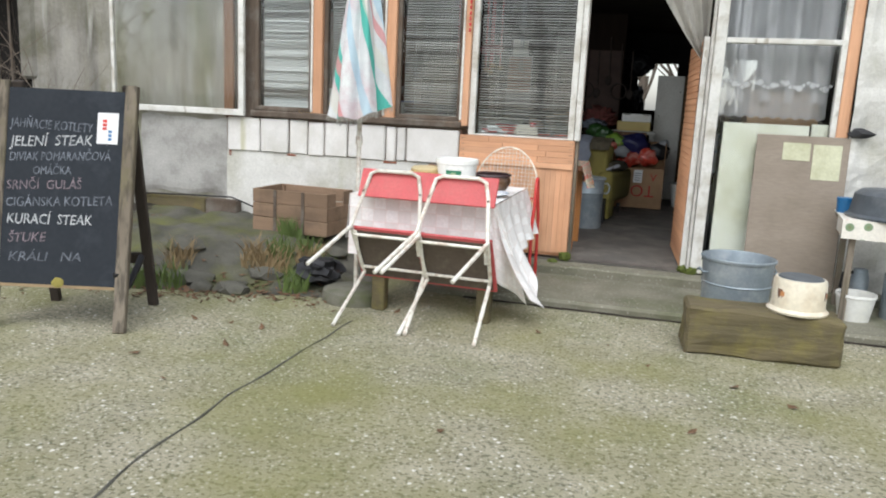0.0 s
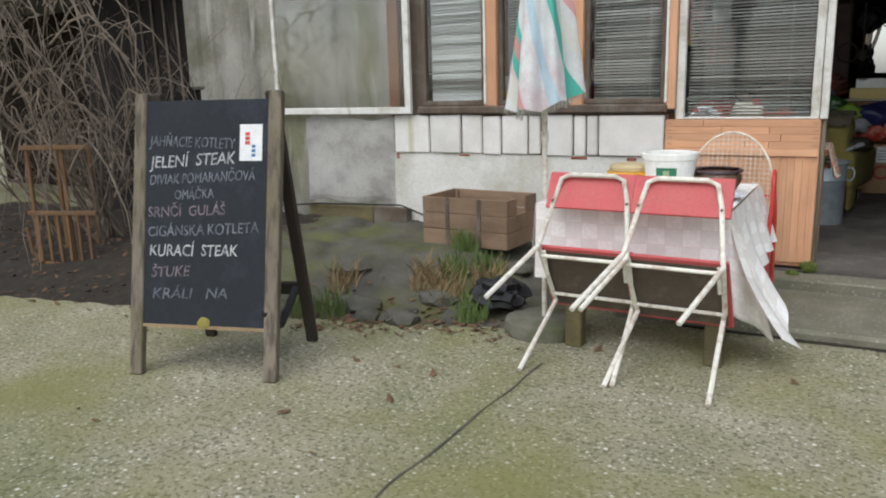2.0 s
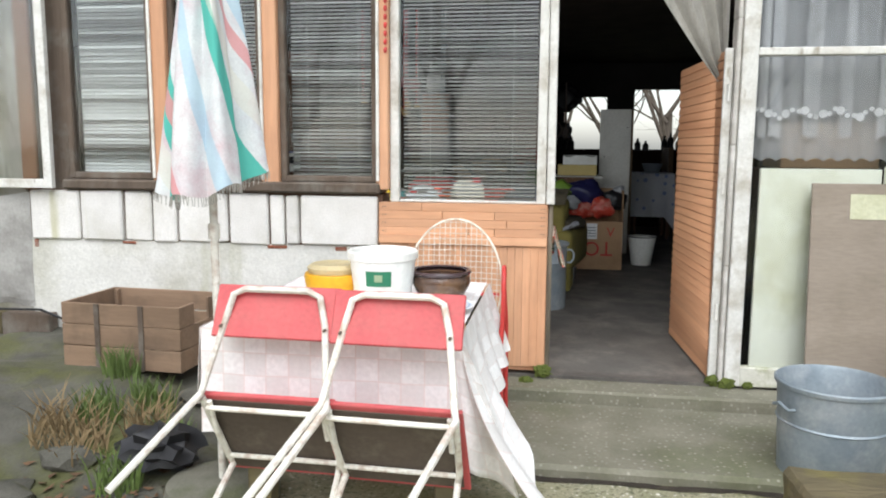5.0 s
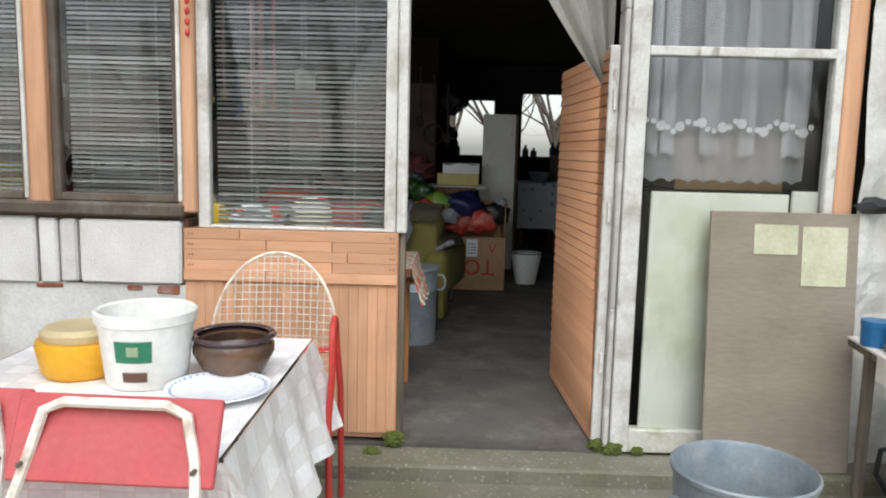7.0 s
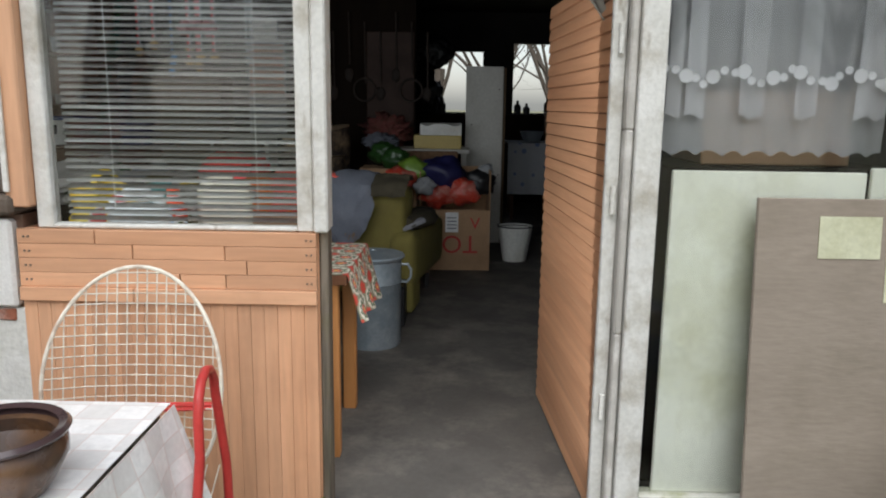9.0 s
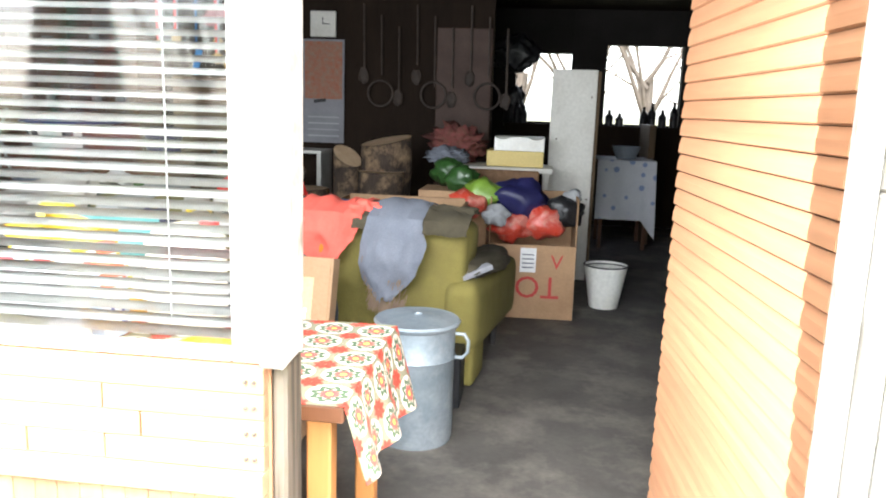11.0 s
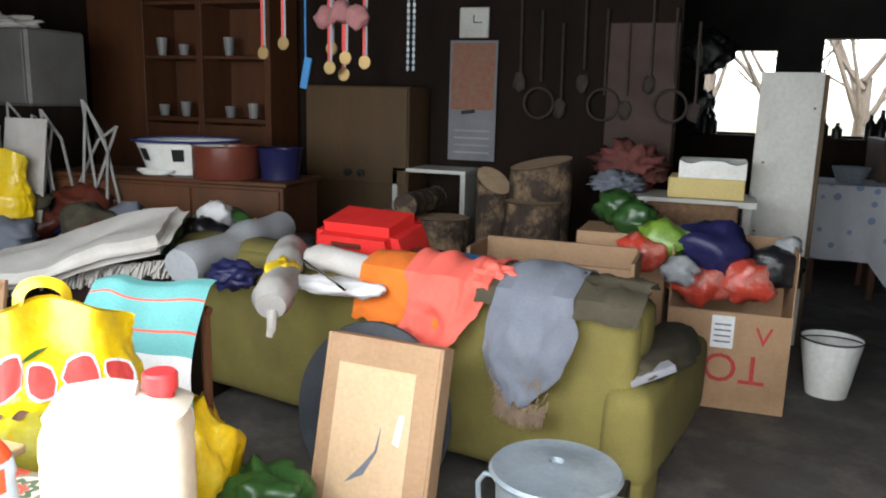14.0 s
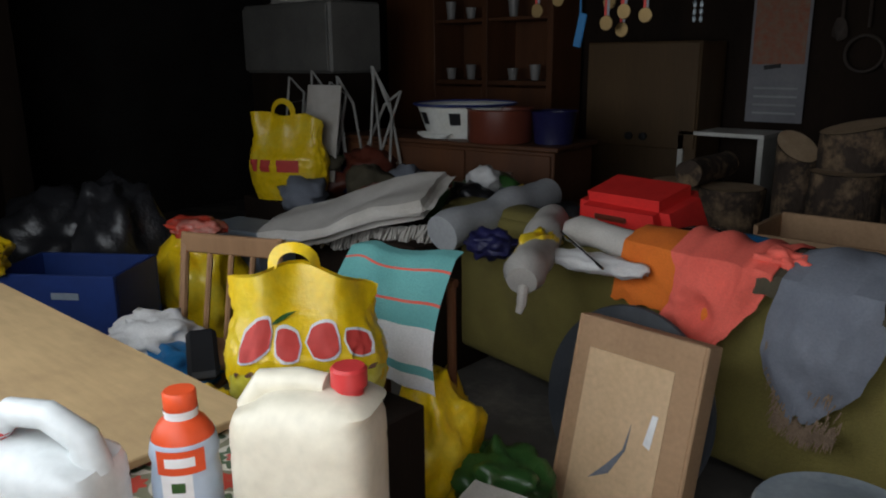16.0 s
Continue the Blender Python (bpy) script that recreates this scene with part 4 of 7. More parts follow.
tube(bm, [(-0.03, 0.06, 0.34), (-0.03, 0.10, 0.24), (-0.03, 0.22, 0.22), (-0.03, 0.36, 0.3), (-0.03, 0.44, 0.36)], 0.02, 6)
part("strap", bm, M_BLACK, sign)
lines = [(-0.68, 1.165, 0.075, "JAHŇACIE KOTLETY", M_CHALK2, 0.47), (-0.675, 1.05, 0.085, "JELENÍ  STEAK", M_CHALK, 0.47), (-0.68, 0.965, 0.07, "DIVIAK POMARANČOVÁ", M_CHALK2, 0.58), (-0.54, 0.89, 0.07, "OMÁČKA", M_CHALK2, 0.22),
         (-0.685, 0.80, 0.075, "SRNČÍ  GULÁŠ", M_CHALK3, 0.43), (-0.685, 0.70, 0.078, "CIGÁNSKA KOTLETA", M_CHALK2, 0.61), (-0.675, 0.605, 0.085, "KURACÍ  STEAK", M_CHALK, 0.49), (-0.66, 0.50, 0.075, "ŠTUKE", M_CHALK3, 0.22), (-0.655, 0.39, 0.075, "KRÁLI   NA", M_CHALK2, 0.42)]
for x, z, size, words, mt, wide in lines:
    ob = text_part(words, size, mt, sign, LEANB @ Matrix.Translation((x, -0.0135, z)) @ UPRIGHT @ pose(0, 0, 0, 0, 0, rnd.uniform(0.5, 3) if z < 1.1 else -2.5), shear=rnd.uniform(0.05, 0.2), fit=wide)
    for vv in ob.data.vertices:
        k = 0.006 * noise.noise(vv.co * 30)
        vv.co.z += k
        vv.co.x += 0.5 * k
box_part("sticker", M_WPAPER, sign, -0.185, -0.065, -0.0145, -0.0125, 1.085, 1.265, m=LEANB)
for k in range(3):
    box_part("print_mark", M_REDPR, sign, -0.155, -0.13, -0.0155, -0.0148, 1.165 + 0.022 * k, 1.182 + 0.022 * k, m=LEANB)
    box_part("print_mark", M_BLUEP, sign, -0.12, -0.10, -0.0155, -0.0148, 1.105 + 0.022 * k, 1.12 + 0.022 * k, m=LEANB)
bm = bmesh.new()
blob(bm, (0, 0, 0), (0.035, 0.006, 0.03), 0.3, 2, 2, 3, m=LEANB)
for vv in bm.verts:
    vv.co += LEANB @ Vector((-0.36, -0.014, 0.275))
part("lichen", bm, mat("lichen", (0.3, 0.26, 0.06), (0.2, 0.16, 0.05), 0.95), sign)

# ---- table with cloth, umbrella ----
TX0, TX1, TY0, TY1, TZ = -1.95, -0.985, 4.80, 5.93, 0.775
table = thing("garden_table", "low wooden garden table under a checked oilcloth", "table", at=(0, 0, 0))
box_part("tabletop", M_GREYW, table, TX0 + 0.02, TX1 - 0.02, TY0 + 0.02, TY1 - 0.02, TZ - 0.04, TZ - 0.006, bev=0.004)
for x in (-1.74, -1.02):
    for y in (4.84, 5.75):
        box_part("leg", M_BEAM, table, x - 0.045, x + 0.045, y - 0.04, y + 0.05, 0, TZ - 0.04, bev=0.008)
cloth = thing("tablecloth", "checked pale oilcloth hanging over the table edges", "tablecloth")
bm = bmesh.new()
sheet(bm, lambda u, w: Vector((TX0 + (TX1 - TX0) * u, TY0 + (TY1 - TY0) * w, TZ + 0.002 * noise.noise(Vector((u * 9, w * 9, 0))))), 16, 16, 0.002, TX1 - TX0, TY1 - TY0)
part("cloth_top", bm, M_CLOTH, cloth, smooth=True)
bm = bmesh.new()
sheet(bm, lambda u, w: Vector((TX0 + (TX1 - TX0) * u, TY0 - 0.006 - 0.02 * w + 0.014 * w * math.sin(u * 21), TZ - 0.40 * w - 0.0)), 40, 12, 0.002, TX1 - TX0, 0.40)
part("cloth_front", bm, M_CLOTH, cloth, smooth=True)
bm = bmesh.new()
def cloth_side(u, w):
    y = TY0 - 0.01 + (TY1 - TY0) * u
    tip = math.exp(-((u - 0.12) / 0.22) ** 2)
    drop = (0.34 + 0.30 * tip) * w
    out = 0.012 + 0.09 * w + 0.24 * w * w * tip + 0.03 * w * math.sin(u * 26)
    return Vector((TX1 + out, y - 0.06 * w * (1 - u), TZ - drop))
sheet(bm, cloth_side, 40, 18, 0.002, 1.13, 0.5)
part("cloth_side", bm, M_CLOTH, cloth, smooth=True)
bm = bmesh.new()
sheet(bm, lambda u, w: Vector((TX0 - 0.008 - 0.02 * w + 0.01 * w * math.sin(u * 19), TY0 + (TY1 - TY0) * u, TZ - 0.3 * w)), 30, 10, 0.002, 1.13, 0.3)
part("cloth_side", bm, M_CLOTH, cloth, smooth=True)

bm = bmesh.new()
def corner_fold(u, w):
    lo, hi = -0.03 + 0.02 * w, 0.02 + 0.21 * w ** 0.8
    x = TX1 + lo + (hi - lo) * u
    return Vector((x, TY0 - 0.02 + 0.16 * u * w + 0.025 * w * math.sin(u * 9 + 2 * w), TZ - 0.004 - (0.44 + 0.20 * u) * w))
sheet(bm, corner_fold, 20, 20, 0.002, 0.33, 0.64)
part("cloth_corner", bm, M_CLOTH, cloth, smooth=2)

umb = thing("parasol", "closed striped fabric parasol with a fringed hem", "parasol", at=(-1.98, 5.0, 0))
bm = bmesh.new()
lathe(bm, [(0, 0), (0.23, 0), (0.235, 0.03), (0.225, 0.075), (0.2, 0.085), (0, 0.09)], 36)
part("base", bm, M_STONEC, umb, "mossy round concrete foot", True)
bm = bmesh.new()
tube(bm, [(0, 0, 0.09), (-0.012, 0.02, 1.3)], 0.016, 12)
tube(bm, [(-0.012, 0.02, 1.08), (-0.012, 0.02, 1.14)], 0.024, 12)
part("pole", bm, M_TUBE, umb, smooth=True)
M_CANOPY = mat("striped_canopy", (0.66, 0.67, 0.65), (0.52, 0.54, 0.56), 0.9, 8, 120, 0.15, stain=(0.58, 0.30, 0.32), stain_scale=4, stain_amt=0.5)
cn, cl, cb = nodes_of(M_CANOPY)
cuv, csep = cn.new("ShaderNodeUVMap"), cn.new("ShaderNodeSeparateXYZ")
cl.new(cuv.outputs[0], csep.inputs[0])
for freq, off, width, col, amt in ((3.0, 0.1, 0.17, (0.03, 0.40, 0.32), 0.9), (3.0, 0.5, 0.14, (0.30, 0.50, 0.62), 0.6), (2.0, 0.62, 0.07, (0.60, 0.24, 0.24), 0.8), (2.0, 0.8, 0.1, (0.62, 0.60, 0.50), 0.5)):
    a, b2, f2, g2 = (cn.new("ShaderNodeMath") for _ in range(4))
    a.operation, b2.operation, f2.operation, g2.operation = "MULTIPLY_ADD", "ADD", "FRACT", "LESS_THAN"
    cl.new(csep.outputs[0], a.inputs[0])
    a.inputs[1].default_value, a.inputs[2].default_value = freq, off
    b3 = cn.new("ShaderNodeMath")
    b3.operation = "MULTIPLY"
    b3.inputs[1].default_value = 0.95
    cl.new(csep.outputs[1], b3.inputs[0])
    cl.new(a.outputs[0], b2.inputs[0])
    cl.new(b3.outputs[0], b2.inputs[1])
    cl.new(b2.outputs[0], f2.inputs[0])
    cl.new(f2.outputs[0], g2.inputs[0])
    g2.inputs[1].default_value = width
    over(M_CANOPY, col, g2.outputs[0], 0.0, 1.0, amt)
def canopy(u, w):
    a = u * math.tau
    r = (0.145 * (1 - w) ** 0.85 + 0.03) * (1 + 0.22 * math.sin(a * 6 + 1.2 * w) + 0.08 * math.sin(a * 11))
    z = 1.30 + 1.15 * w + 0.05 * math.sin(a + 0.6) * (1 - w) + (0.015 * math.sin(a * 6) if w == 0 else 0)
    return Vector((-0.012 + r * math.cos(a), 0.02 + r * math.sin(a), z))
bm = bmesh.new()
sheet(bm, canopy, 96, 24)
part("canopy", bm, M_CANOPY, umb, smooth=True)
bm = bmesh.new()
for i in range(150):
    p = canopy(i / 150, 0)
    tube(bm, [p, p + Vector((rnd.uniform(-0.006, 0.006), rnd.uniform(-0.006, 0.006), -0.035))], 0.0018, 3)
part("fringe", bm, M_DRAPE, umb)
# ---- folding chairs tipped against the table ----
def folding_chair(m, label):
    c = thing("folding_chair", label, "chair", group="folding chairs tipped on the table", m=m)
    W = 0.235
    def frame_tube(name, pts, r=0.0125):
        b = bmesh.new()
        tube(b, pts, r, 8)
        part(name, b, M_TUBE, c, smooth=True)
    # back hoop and the legs that carry on from it to the raised feet
    hoop = [(-W + 0.01, -0.02, 0.60), (-W + 0.05, 0.10, 0.83), (-W + 0.075, 0.125, 0.925), (-W + 0.12, 0.13, 0.945), (W - 0.12, 0.13, 0.945), (W - 0.075, 0.125, 0.925), (W - 0.05, 0.10, 0.83), (W - 0.01, -0.02, 0.60)]
    frame_tube("back_hoop", hoop)
    for s in (-1, 1):
        frame_tube("raised_leg", [(s * (W - 0.01), -0.02, 0.60), (s * (W + 0.0), -0.05, 0.585), (s * W - 0.10, -0.40, 0.415)])
        frame_tube("standing_leg", [(s * (W - 0.01), -0.01, 0.585), (s * (W - 0.02), 0.15, 0.32), (s * (W - 0.03), 0.17, 0.27), (s * W, -0.24, 0.012)])
        frame_tube("hinge_bar", [(s * (W - 0.03), 0.0, 0.57), (s * (W - 0.03), 0.05, 0.44)], 0.01)
    frame_tube("crossbar", [(-W + 0.02, 0.0, 0.545), (W - 0.02, 0.0, 0.545)], 0.010)
    frame_tube("crossbar", [(-W + 0.03, 0.155, 0.31), (W - 0.03, 0.155, 0.31)], 0.010)
    b = bmesh.new()
    box(b, -W + 0.005, W - 0.005, -0.008, 0.008, -0.095, 0.095, bev=0.004, m=pose(0, 0.125, 0.865, -25, 0, 0))
    part("backrest", b, M_REDB, c)
    seat = pose(0, 0.115, 0.405, 31, 0, 0)
    b = bmesh.new()
    box(b, -W - 0.01, W + 0.01, 0.004, 0.022, -0.21, 0.215, bev=0.004, m=seat)
    s = part("seat", b, M_REDB, c)
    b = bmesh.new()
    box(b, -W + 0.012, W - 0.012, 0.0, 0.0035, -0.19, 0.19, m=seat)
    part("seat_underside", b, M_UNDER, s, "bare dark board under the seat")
    for s2 in (-1, 1):
        b = bmesh.new()
        tube(b, [(s2 * (W - 0.045), 0.085, 0.82), (s2 * (W - 0.045), 0.07, 0.82)], 0.006, 6)
        part("screw", b, M_ROT, c)
    return c


folding_chair(pose(-1.175, 4.545, 0, 0, 0, -2), "red and white tubular folding chair tipped against the table")
folding_chair(pose(-1.615, 4.575, 0, 0, 0, -1), "red and white tubular folding chair tipped against the table")


# ---- vessels on the table ----
def vessel(name, label, category, at, outer, inner, material, smooth_seg=36, sx=1.0, sy=1.0, body="body", group=""):
    v = thing(name, label, category, group, at=at)
    b = bmesh.new()
    lathe(b, outer + inner, smooth_seg, sx=sx, sy=sy)
    part(body, b, material, v, smooth=True)
    return v


yb = vessel("yellow_tub", "yellow plastic tub with a pale worn lid", "tub", (-1.62, 5.42, TZ + 0.003), [(0, 0), (0.105, 0), (0.12, 0.02), (0.135, 0.1), (0.13, 0.115)], [(0.0, 0.115)], M_YEL)
bm = bmesh.new()
lathe(bm, [(0, 0.116), (0.115, 0.116), (0.12, 0.14), (0.1, 0.155), (0.085, 0.15), (0, 0.15)], 36)
part("lid", bm, mat("pale_lid", (0.66, 0.55, 0.32), (0.6, 0.48, 0.26), 0.5), yb, smooth=True)
wb2 = vessel("white_pail", "white plastic food pail with a green label", "pail", (-1.385, 5.36, TZ + 0.003), [(0, 0), (0.115, 0), (0.12, 0.01), (0.142, 0.19), (0.15, 0.195), (0.152, 0.225), (0.145, 0.23)], [(0.137, 0.225), (0.115, 0.02), (0, 0.02)], M_WPL)
def label_on(name, par, material, r0, r1, z0, z1, a0, a1):
    b = bmesh.new()
    sheet(b, lambda u, w: Vector(((r0 + (r1 - r0) * w) * math.cos(radians(a0 + (a1 - a0) * u)), (r0 + (r1 - r0) * w) * math.sin(radians(a0 + (a1 - a0) * u)), z0 + (z1 - z0) * w)), 10, 2)
    return part(name, b, material, par, smooth=True)
label_on("label", wb2, M_GRNPR, 0.1325, 0.1395, 0.09, 0.155, -108, -62)
label_on("label_motif", wb2, mat("pale_green_print", (0.4, 0.45, 0.3), (0.25, 0.35, 0.2), 0.5), 0.1365, 0.139, 0.11, 0.14, -92, -78)
label_on("label", wb2, M_BRNPR, 0.125, 0.129, 0.03, 0.06, -100, -68)
cp = vessel("clay_pot", "brown glazed clay casserole with a dark rim", "pot", (-1.145, 5.46, TZ + 0.003), [(0, 0), (0.085, 0), (0.105, 0.03), (0.128, 0.075), (0.128, 0.1), (0.118, 0.115)], [(0.105, 0.11), (0.115, 0.08), (0.09, 0.02), (0, 0.02)], M_CLAY)
bm = bmesh.new()
lathe(bm, [(0.112, 0.108), (0.13, 0.118), (0.136, 0.128), (0.128, 0.136), (0.112, 0.13)], 40)
part("rim", bm, M_CLAYD, cp, smooth=True)
M_PLATE = mat("white_porcelain", (0.80, 0.82, 0.84), (0.76, 0.79, 0.82), 0.2, 4, 40, 0.0, spec=0.6)
pl = vessel("plate", "white porcelain plate with a blue edge pattern", "plate", (-1.13, 5.25, TZ + 0.003), [(0, 0), (0.085, 0), (0.09, 0.004), (0.155, 0.022)], [(0.153, 0.025), (0.09, 0.008), (0, 0.006)], M_PLATE)
for k in range(40):
    a = k * math.tau / 40
    bm = bmesh.new()
    box(bm, -0.004, 0.004, -0.002, 0.002, 0, 0.001, m=pose(0.137 * math.cos(a), 0.137 * math.sin(a), 0.0222, 0, -14, math.degrees(a)))
    part("edge_mark", bm, M_BLUEP, pl)

# ---- wire chair by the cladding ----
wc = thing("wire_chair", "white wire-mesh chair with a red tubular frame", "chair", at=(-1.185, 6.19, 0.03), rz=4)
def oval(a, rx=0.255, rz=0.34, cz=0.69):
    return Vector((rx * math.cos(a), 0.16 * (math.cos(a)) ** 2 * -0.25 + 0.07 * (math.sin(a) * rz / 0.34), cz + rz * math.sin(a)))
bm = bmesh.new()
tube(bm, [oval(k * math.tau / 48) for k in range(48)], 0.006, 8, closed=True)
part("rim", bm, M_WIRE, wc, smooth=True)
bm = bmesh.new()
for i in range(-8, 9):
    x = i * 0.0285
    s = math.sqrt(max(0, 1 - (x / 0.255) ** 2))
    tube(bm, [(x, -0.04 * (x / 0.255) ** 2 + 0.07 * q, 0.69 + 0.34 * q) for q in (-s, -s * 0.5, 0, s * 0.5, s)], 0.0022, 5)
for j in range(-11, 12):
    q = j / 11.6
    s = math.sqrt(1 - q * q) * 0.255
    tube(bm, [(x, -0.04 * (x / 0.255) ** 2 + 0.07 * q, 0.69 + 0.34 * q) for x in (-s, -s * 0.5, 0, s * 0.5, s)], 0.0022, 5)
part("wire_mesh", bm, M_WIRE, wc)
bm = bmesh.new()
tube(bm, [(-0.24, -0.03, 0.64), (0.24, -0.03, 0.64)], 0.008, 8)
tube(bm, [(-0.22, -0.035, 0.63), (0.0, -0.05, 0.63), (0.24, -0.035, 0.63)], 0.006, 8)
part("back_bar", bm, M_REDT, wc, smooth=True)
bm = bmesh.new()
tube(bm, [(0.265, -0.42, -0.0), (0.255, -0.36, 0.45), (0.265, -0.33, 0.62)] + [(0.265 + 0.0, -0.24 - 0.09 * math.cos(radians(a)), 0.72 + 0.10 * math.sin(radians(a))) for a in range(0, 181, 30)] + [(0.28, -0.12, 0.5), (0.285, -0.1, 0.0)], 0.013, 10)
part("arm_hoop", bm, M_REDT, wc, smooth=True)
bm = bmesh.new()
tube(bm, [(-0.265, -0.40, 0.0), (-0.255, -0.36, 0.45), (-0.25, -0.05, 0.62), (-0.25, 0.02, 0.0)], 0.013, 10)
part("arm_hoop", bm, M_REDT, wc, smooth=True)
bm = bmesh.new()
for i in range(-6, 7):
    tube(bm, [(i * 0.037, -0.4, 0.40), (i * 0.037, -0.1, 0.37), (i * 0.037, 0.03, 0.42)], 0.0025, 5)
tube(bm, [(-0.25, -0.4, 0.40), (0.25, -0.4, 0.40)], 0.007, 6)
tube(bm, [(-0.25, -0.1, 0.37), (0.26, -0.1, 0.37)], 0.007, 6)
part("seat", bm, M_WIRE, wc)

# ---- wooden crate on the bank ----
crate = thing("wooden_crate", "old brown slatted wooden crate with iron straps", "crate", m=pose(-3.27, 5.83, 0.255, 0, 0, -3))
cw, cd, ch = 0.70, 0.47, 0.355
for k in range(3):
    z0, z1 = 0.005 + k * 0.118, 0.118 * (k + 1)
    box_part("slat", M_CRATE, crate, 0, cw, 0, 0.014, z0, z1, bev=0.003)
    box_part("slat", M_CRATE, crate, 0, cw, cd - 0.014, cd, z0, z1 - 0.002, bev=0.003)
    box_part("end_slat", M_CRATE, crate, 0.0, 0.016, 0.015, cd - 0.015, z0, z1, bev=0.003)
    if k < 2:
        box_part("end_slat", M_CRATE, crate, cw - 0.016, cw, 0.015, cd - 0.015, z0, z1, bev=0.003)
box_part("end_slat", M_CRATE, crate, cw - 0.016, cw, 0.015, 0.15, 0.24, 0.354, bev=0.003)
box_part("end_slat", M_CRATE, crate, cw - 0.016, cw, 0.30, cd - 0.015, 0.24, 0.354, bev=0.003)
for x in (0.20, 0.46):
    box_part("strap", M_ROT, crate, x, x + 0.03, -0.008, -0.0005, 0, ch, bev=0.002)
for x in (0.02, cw - 0.045):
    for y in (0.016, cd - 0.04):
        box_part("corner_post", M_CRATE, crate, x, x + 0.025, y, y + 0.024, 0, ch - 0.01)
box_part("bottom", M_CRATE, crate, 0.017, cw - 0.017, 0.015, cd - 0.015, 0.0, 0.012)

# ---- right side: beam, pots, tubs ----
bm = bmesh.new()
got = box(bm, 0, 0.87, 0, 0.30, 0, 0.285, bev=0.02)
bmesh.ops.subdivide_edges(bm, edges=list(bm.edges), cuts=5, use_grid_fill=True)
for vv in bm.verts:
    vv.co += 0.022 * noise.noise_vector(vv.co * 6) + 0.008 * noise.noise_vector(vv.co * 25)
    vv.co.z = max(vv.co.z, 0)
solid("timber_beam", bm, M_BEAM, "mossy rotting squared timber beam on the concrete", "beam", smooth=False, m=pose(0.225, 4.745, 0, 0, 0, 2.5))
pe = vessel("enamel_pot", "cream enamel pot standing upside down on the beam", "pot", (0.845, 4.93, 0.285), [(0.165, 0.0), (0.17, 0.012), (0.15, 0.03), (0.146, 0.18), (0.138, 0.2)], [(0.0, 0.2)], M_ENAMEL)
bm = bmesh.new()
lathe(bm, [(0, 0.201), (0.125, 0.201), (0.12, 0.207), (0, 0.205)], 32)
part("sooty_bottom", bm, M_IRON, pe, "sooty dark pot bottom")
for a in (-150, -35):
    label_on("flower_print", pe, M_BRNPR, 0.148, 0.1475, 0.08, 0.14, a, a + 14)
    label_on("flower_print", pe, mat("orange_print", (0.55, 0.25, 0.1), (0.45, 0.2, 0.08), 0.4), 0.1485, 0.148, 0.1, 0.13, a + 9, a + 19)
tb = vessel("zinc_bucket", "large galvanised zinc bucket with lug handles", "bucket", (0.56, 5.58, 0.0), [(0, 0.01), (0.2, 0.01), (0.205, 0), (0.21, 0.02), (0.222, 0.28), (0.229, 0.287), (0.223, 0.295), (0.232, 0.44), (0.242, 0.445), (0.244, 0.46), (0.236, 0.466)], [(0.228, 0.45), (0.2, 0.03), (0, 0.03)], M_ZINC)
for a in (200, 20):
    bm = bmesh.new()
    p = Vector((0.225 * math.cos(radians(a)), 0.225 * math.sin(radians(a)), 0.36))
    o = Vector((math.cos(radians(a)), math.sin(radians(a)), 0))
    s = Vector((-o.y, o.x, 0)) * 0.05
    tube(bm, [p - s, p - s + o * 0.03, p + o * 0.04 + Vector((0, 0, 0.02)), p + s + o * 0.03, p + s], 0.008, 6)
    part("lug", bm, M_ZINC, tb, smooth=True)
st = thing("side_table", "small wooden table under a flowered cloth by the wall", "table", at=(1.20, 5.72, 0.03), rz=-6)
box_part("tabletop", M_GREYW, st, 0, 0.95, 0, 0.62, 0.68, 0.715, bev=0.005)
for x in (0.05, 0.86):
    for y in (0.05, 0.53):
        box_part("leg", M_GREYW, st, x, x + 0.04, y, y + 0.04, 0, 0.68, bev=0.004)
M_FLOR = mat("flowered_oilcloth", (0.72, 0.69, 0.62), (0.66, 0.62, 0.55), 0.45, 6, 60, 0.05)
for sc, off, col, lo, hi in ((9.0, 0.0, (0.62, 0.07, 0.05), 0.26, 0.20), (9.0, 0.0, (0.10, 0.20, 0.08), 0.34, 0.31), (22.0, 0.0, (0.55, 0.08, 0.07), 0.16, 0.12)):
    v = texture(M_FLOR, "ShaderNodeTexVoronoi", sc, Randomness=0.35)
    over(M_FLOR, col, v.outputs["Distance"], lo, hi, 0.85)
bm = bmesh.new()
box(bm, -0.01, 0.96, -0.012, -0.003, 0.60, 0.725)
box(bm, -0.012, -0.003, 0, 0.3, 0.62, 0.725)
box(bm, -0.01, 0.96, -0.003, 0.6, 0.717, 0.726)
part("cloth", bm, M_FLOR, st, "flowered oilcloth edge")
vessel("enamel_tub", "dark enamel washtub turned over on the side table", "washtub", (1.58, 5.95, 0.757), [(0.33, 0.0), (0.335, 0.015), (0.31, 0.03), (0.29, 0.16), (0.25, 0.19)], [(0.0, 0.195)], M_IRON)
vessel("blue_can", "small black can with a blue lid", "can", (1.285, 6.16, 0.756), [(0, 0), (0.055, 0), (0.058, 0.08)], [(0.06, 0.082), (0.06, 0.105), (0, 0.105)], M_BLUEP)
pw = vessel("paint_bucket", "small white plastic bucket on the ground", "bucket", (1.37, 5.86, 0.055), [(0, 0), (0.1, 0), (0.125, 0.16), (0.132, 0.165), (0.13, 0.185)], [(0.118, 0.18), (0.1, 0.02), (0, 0.02)], M_WPL)
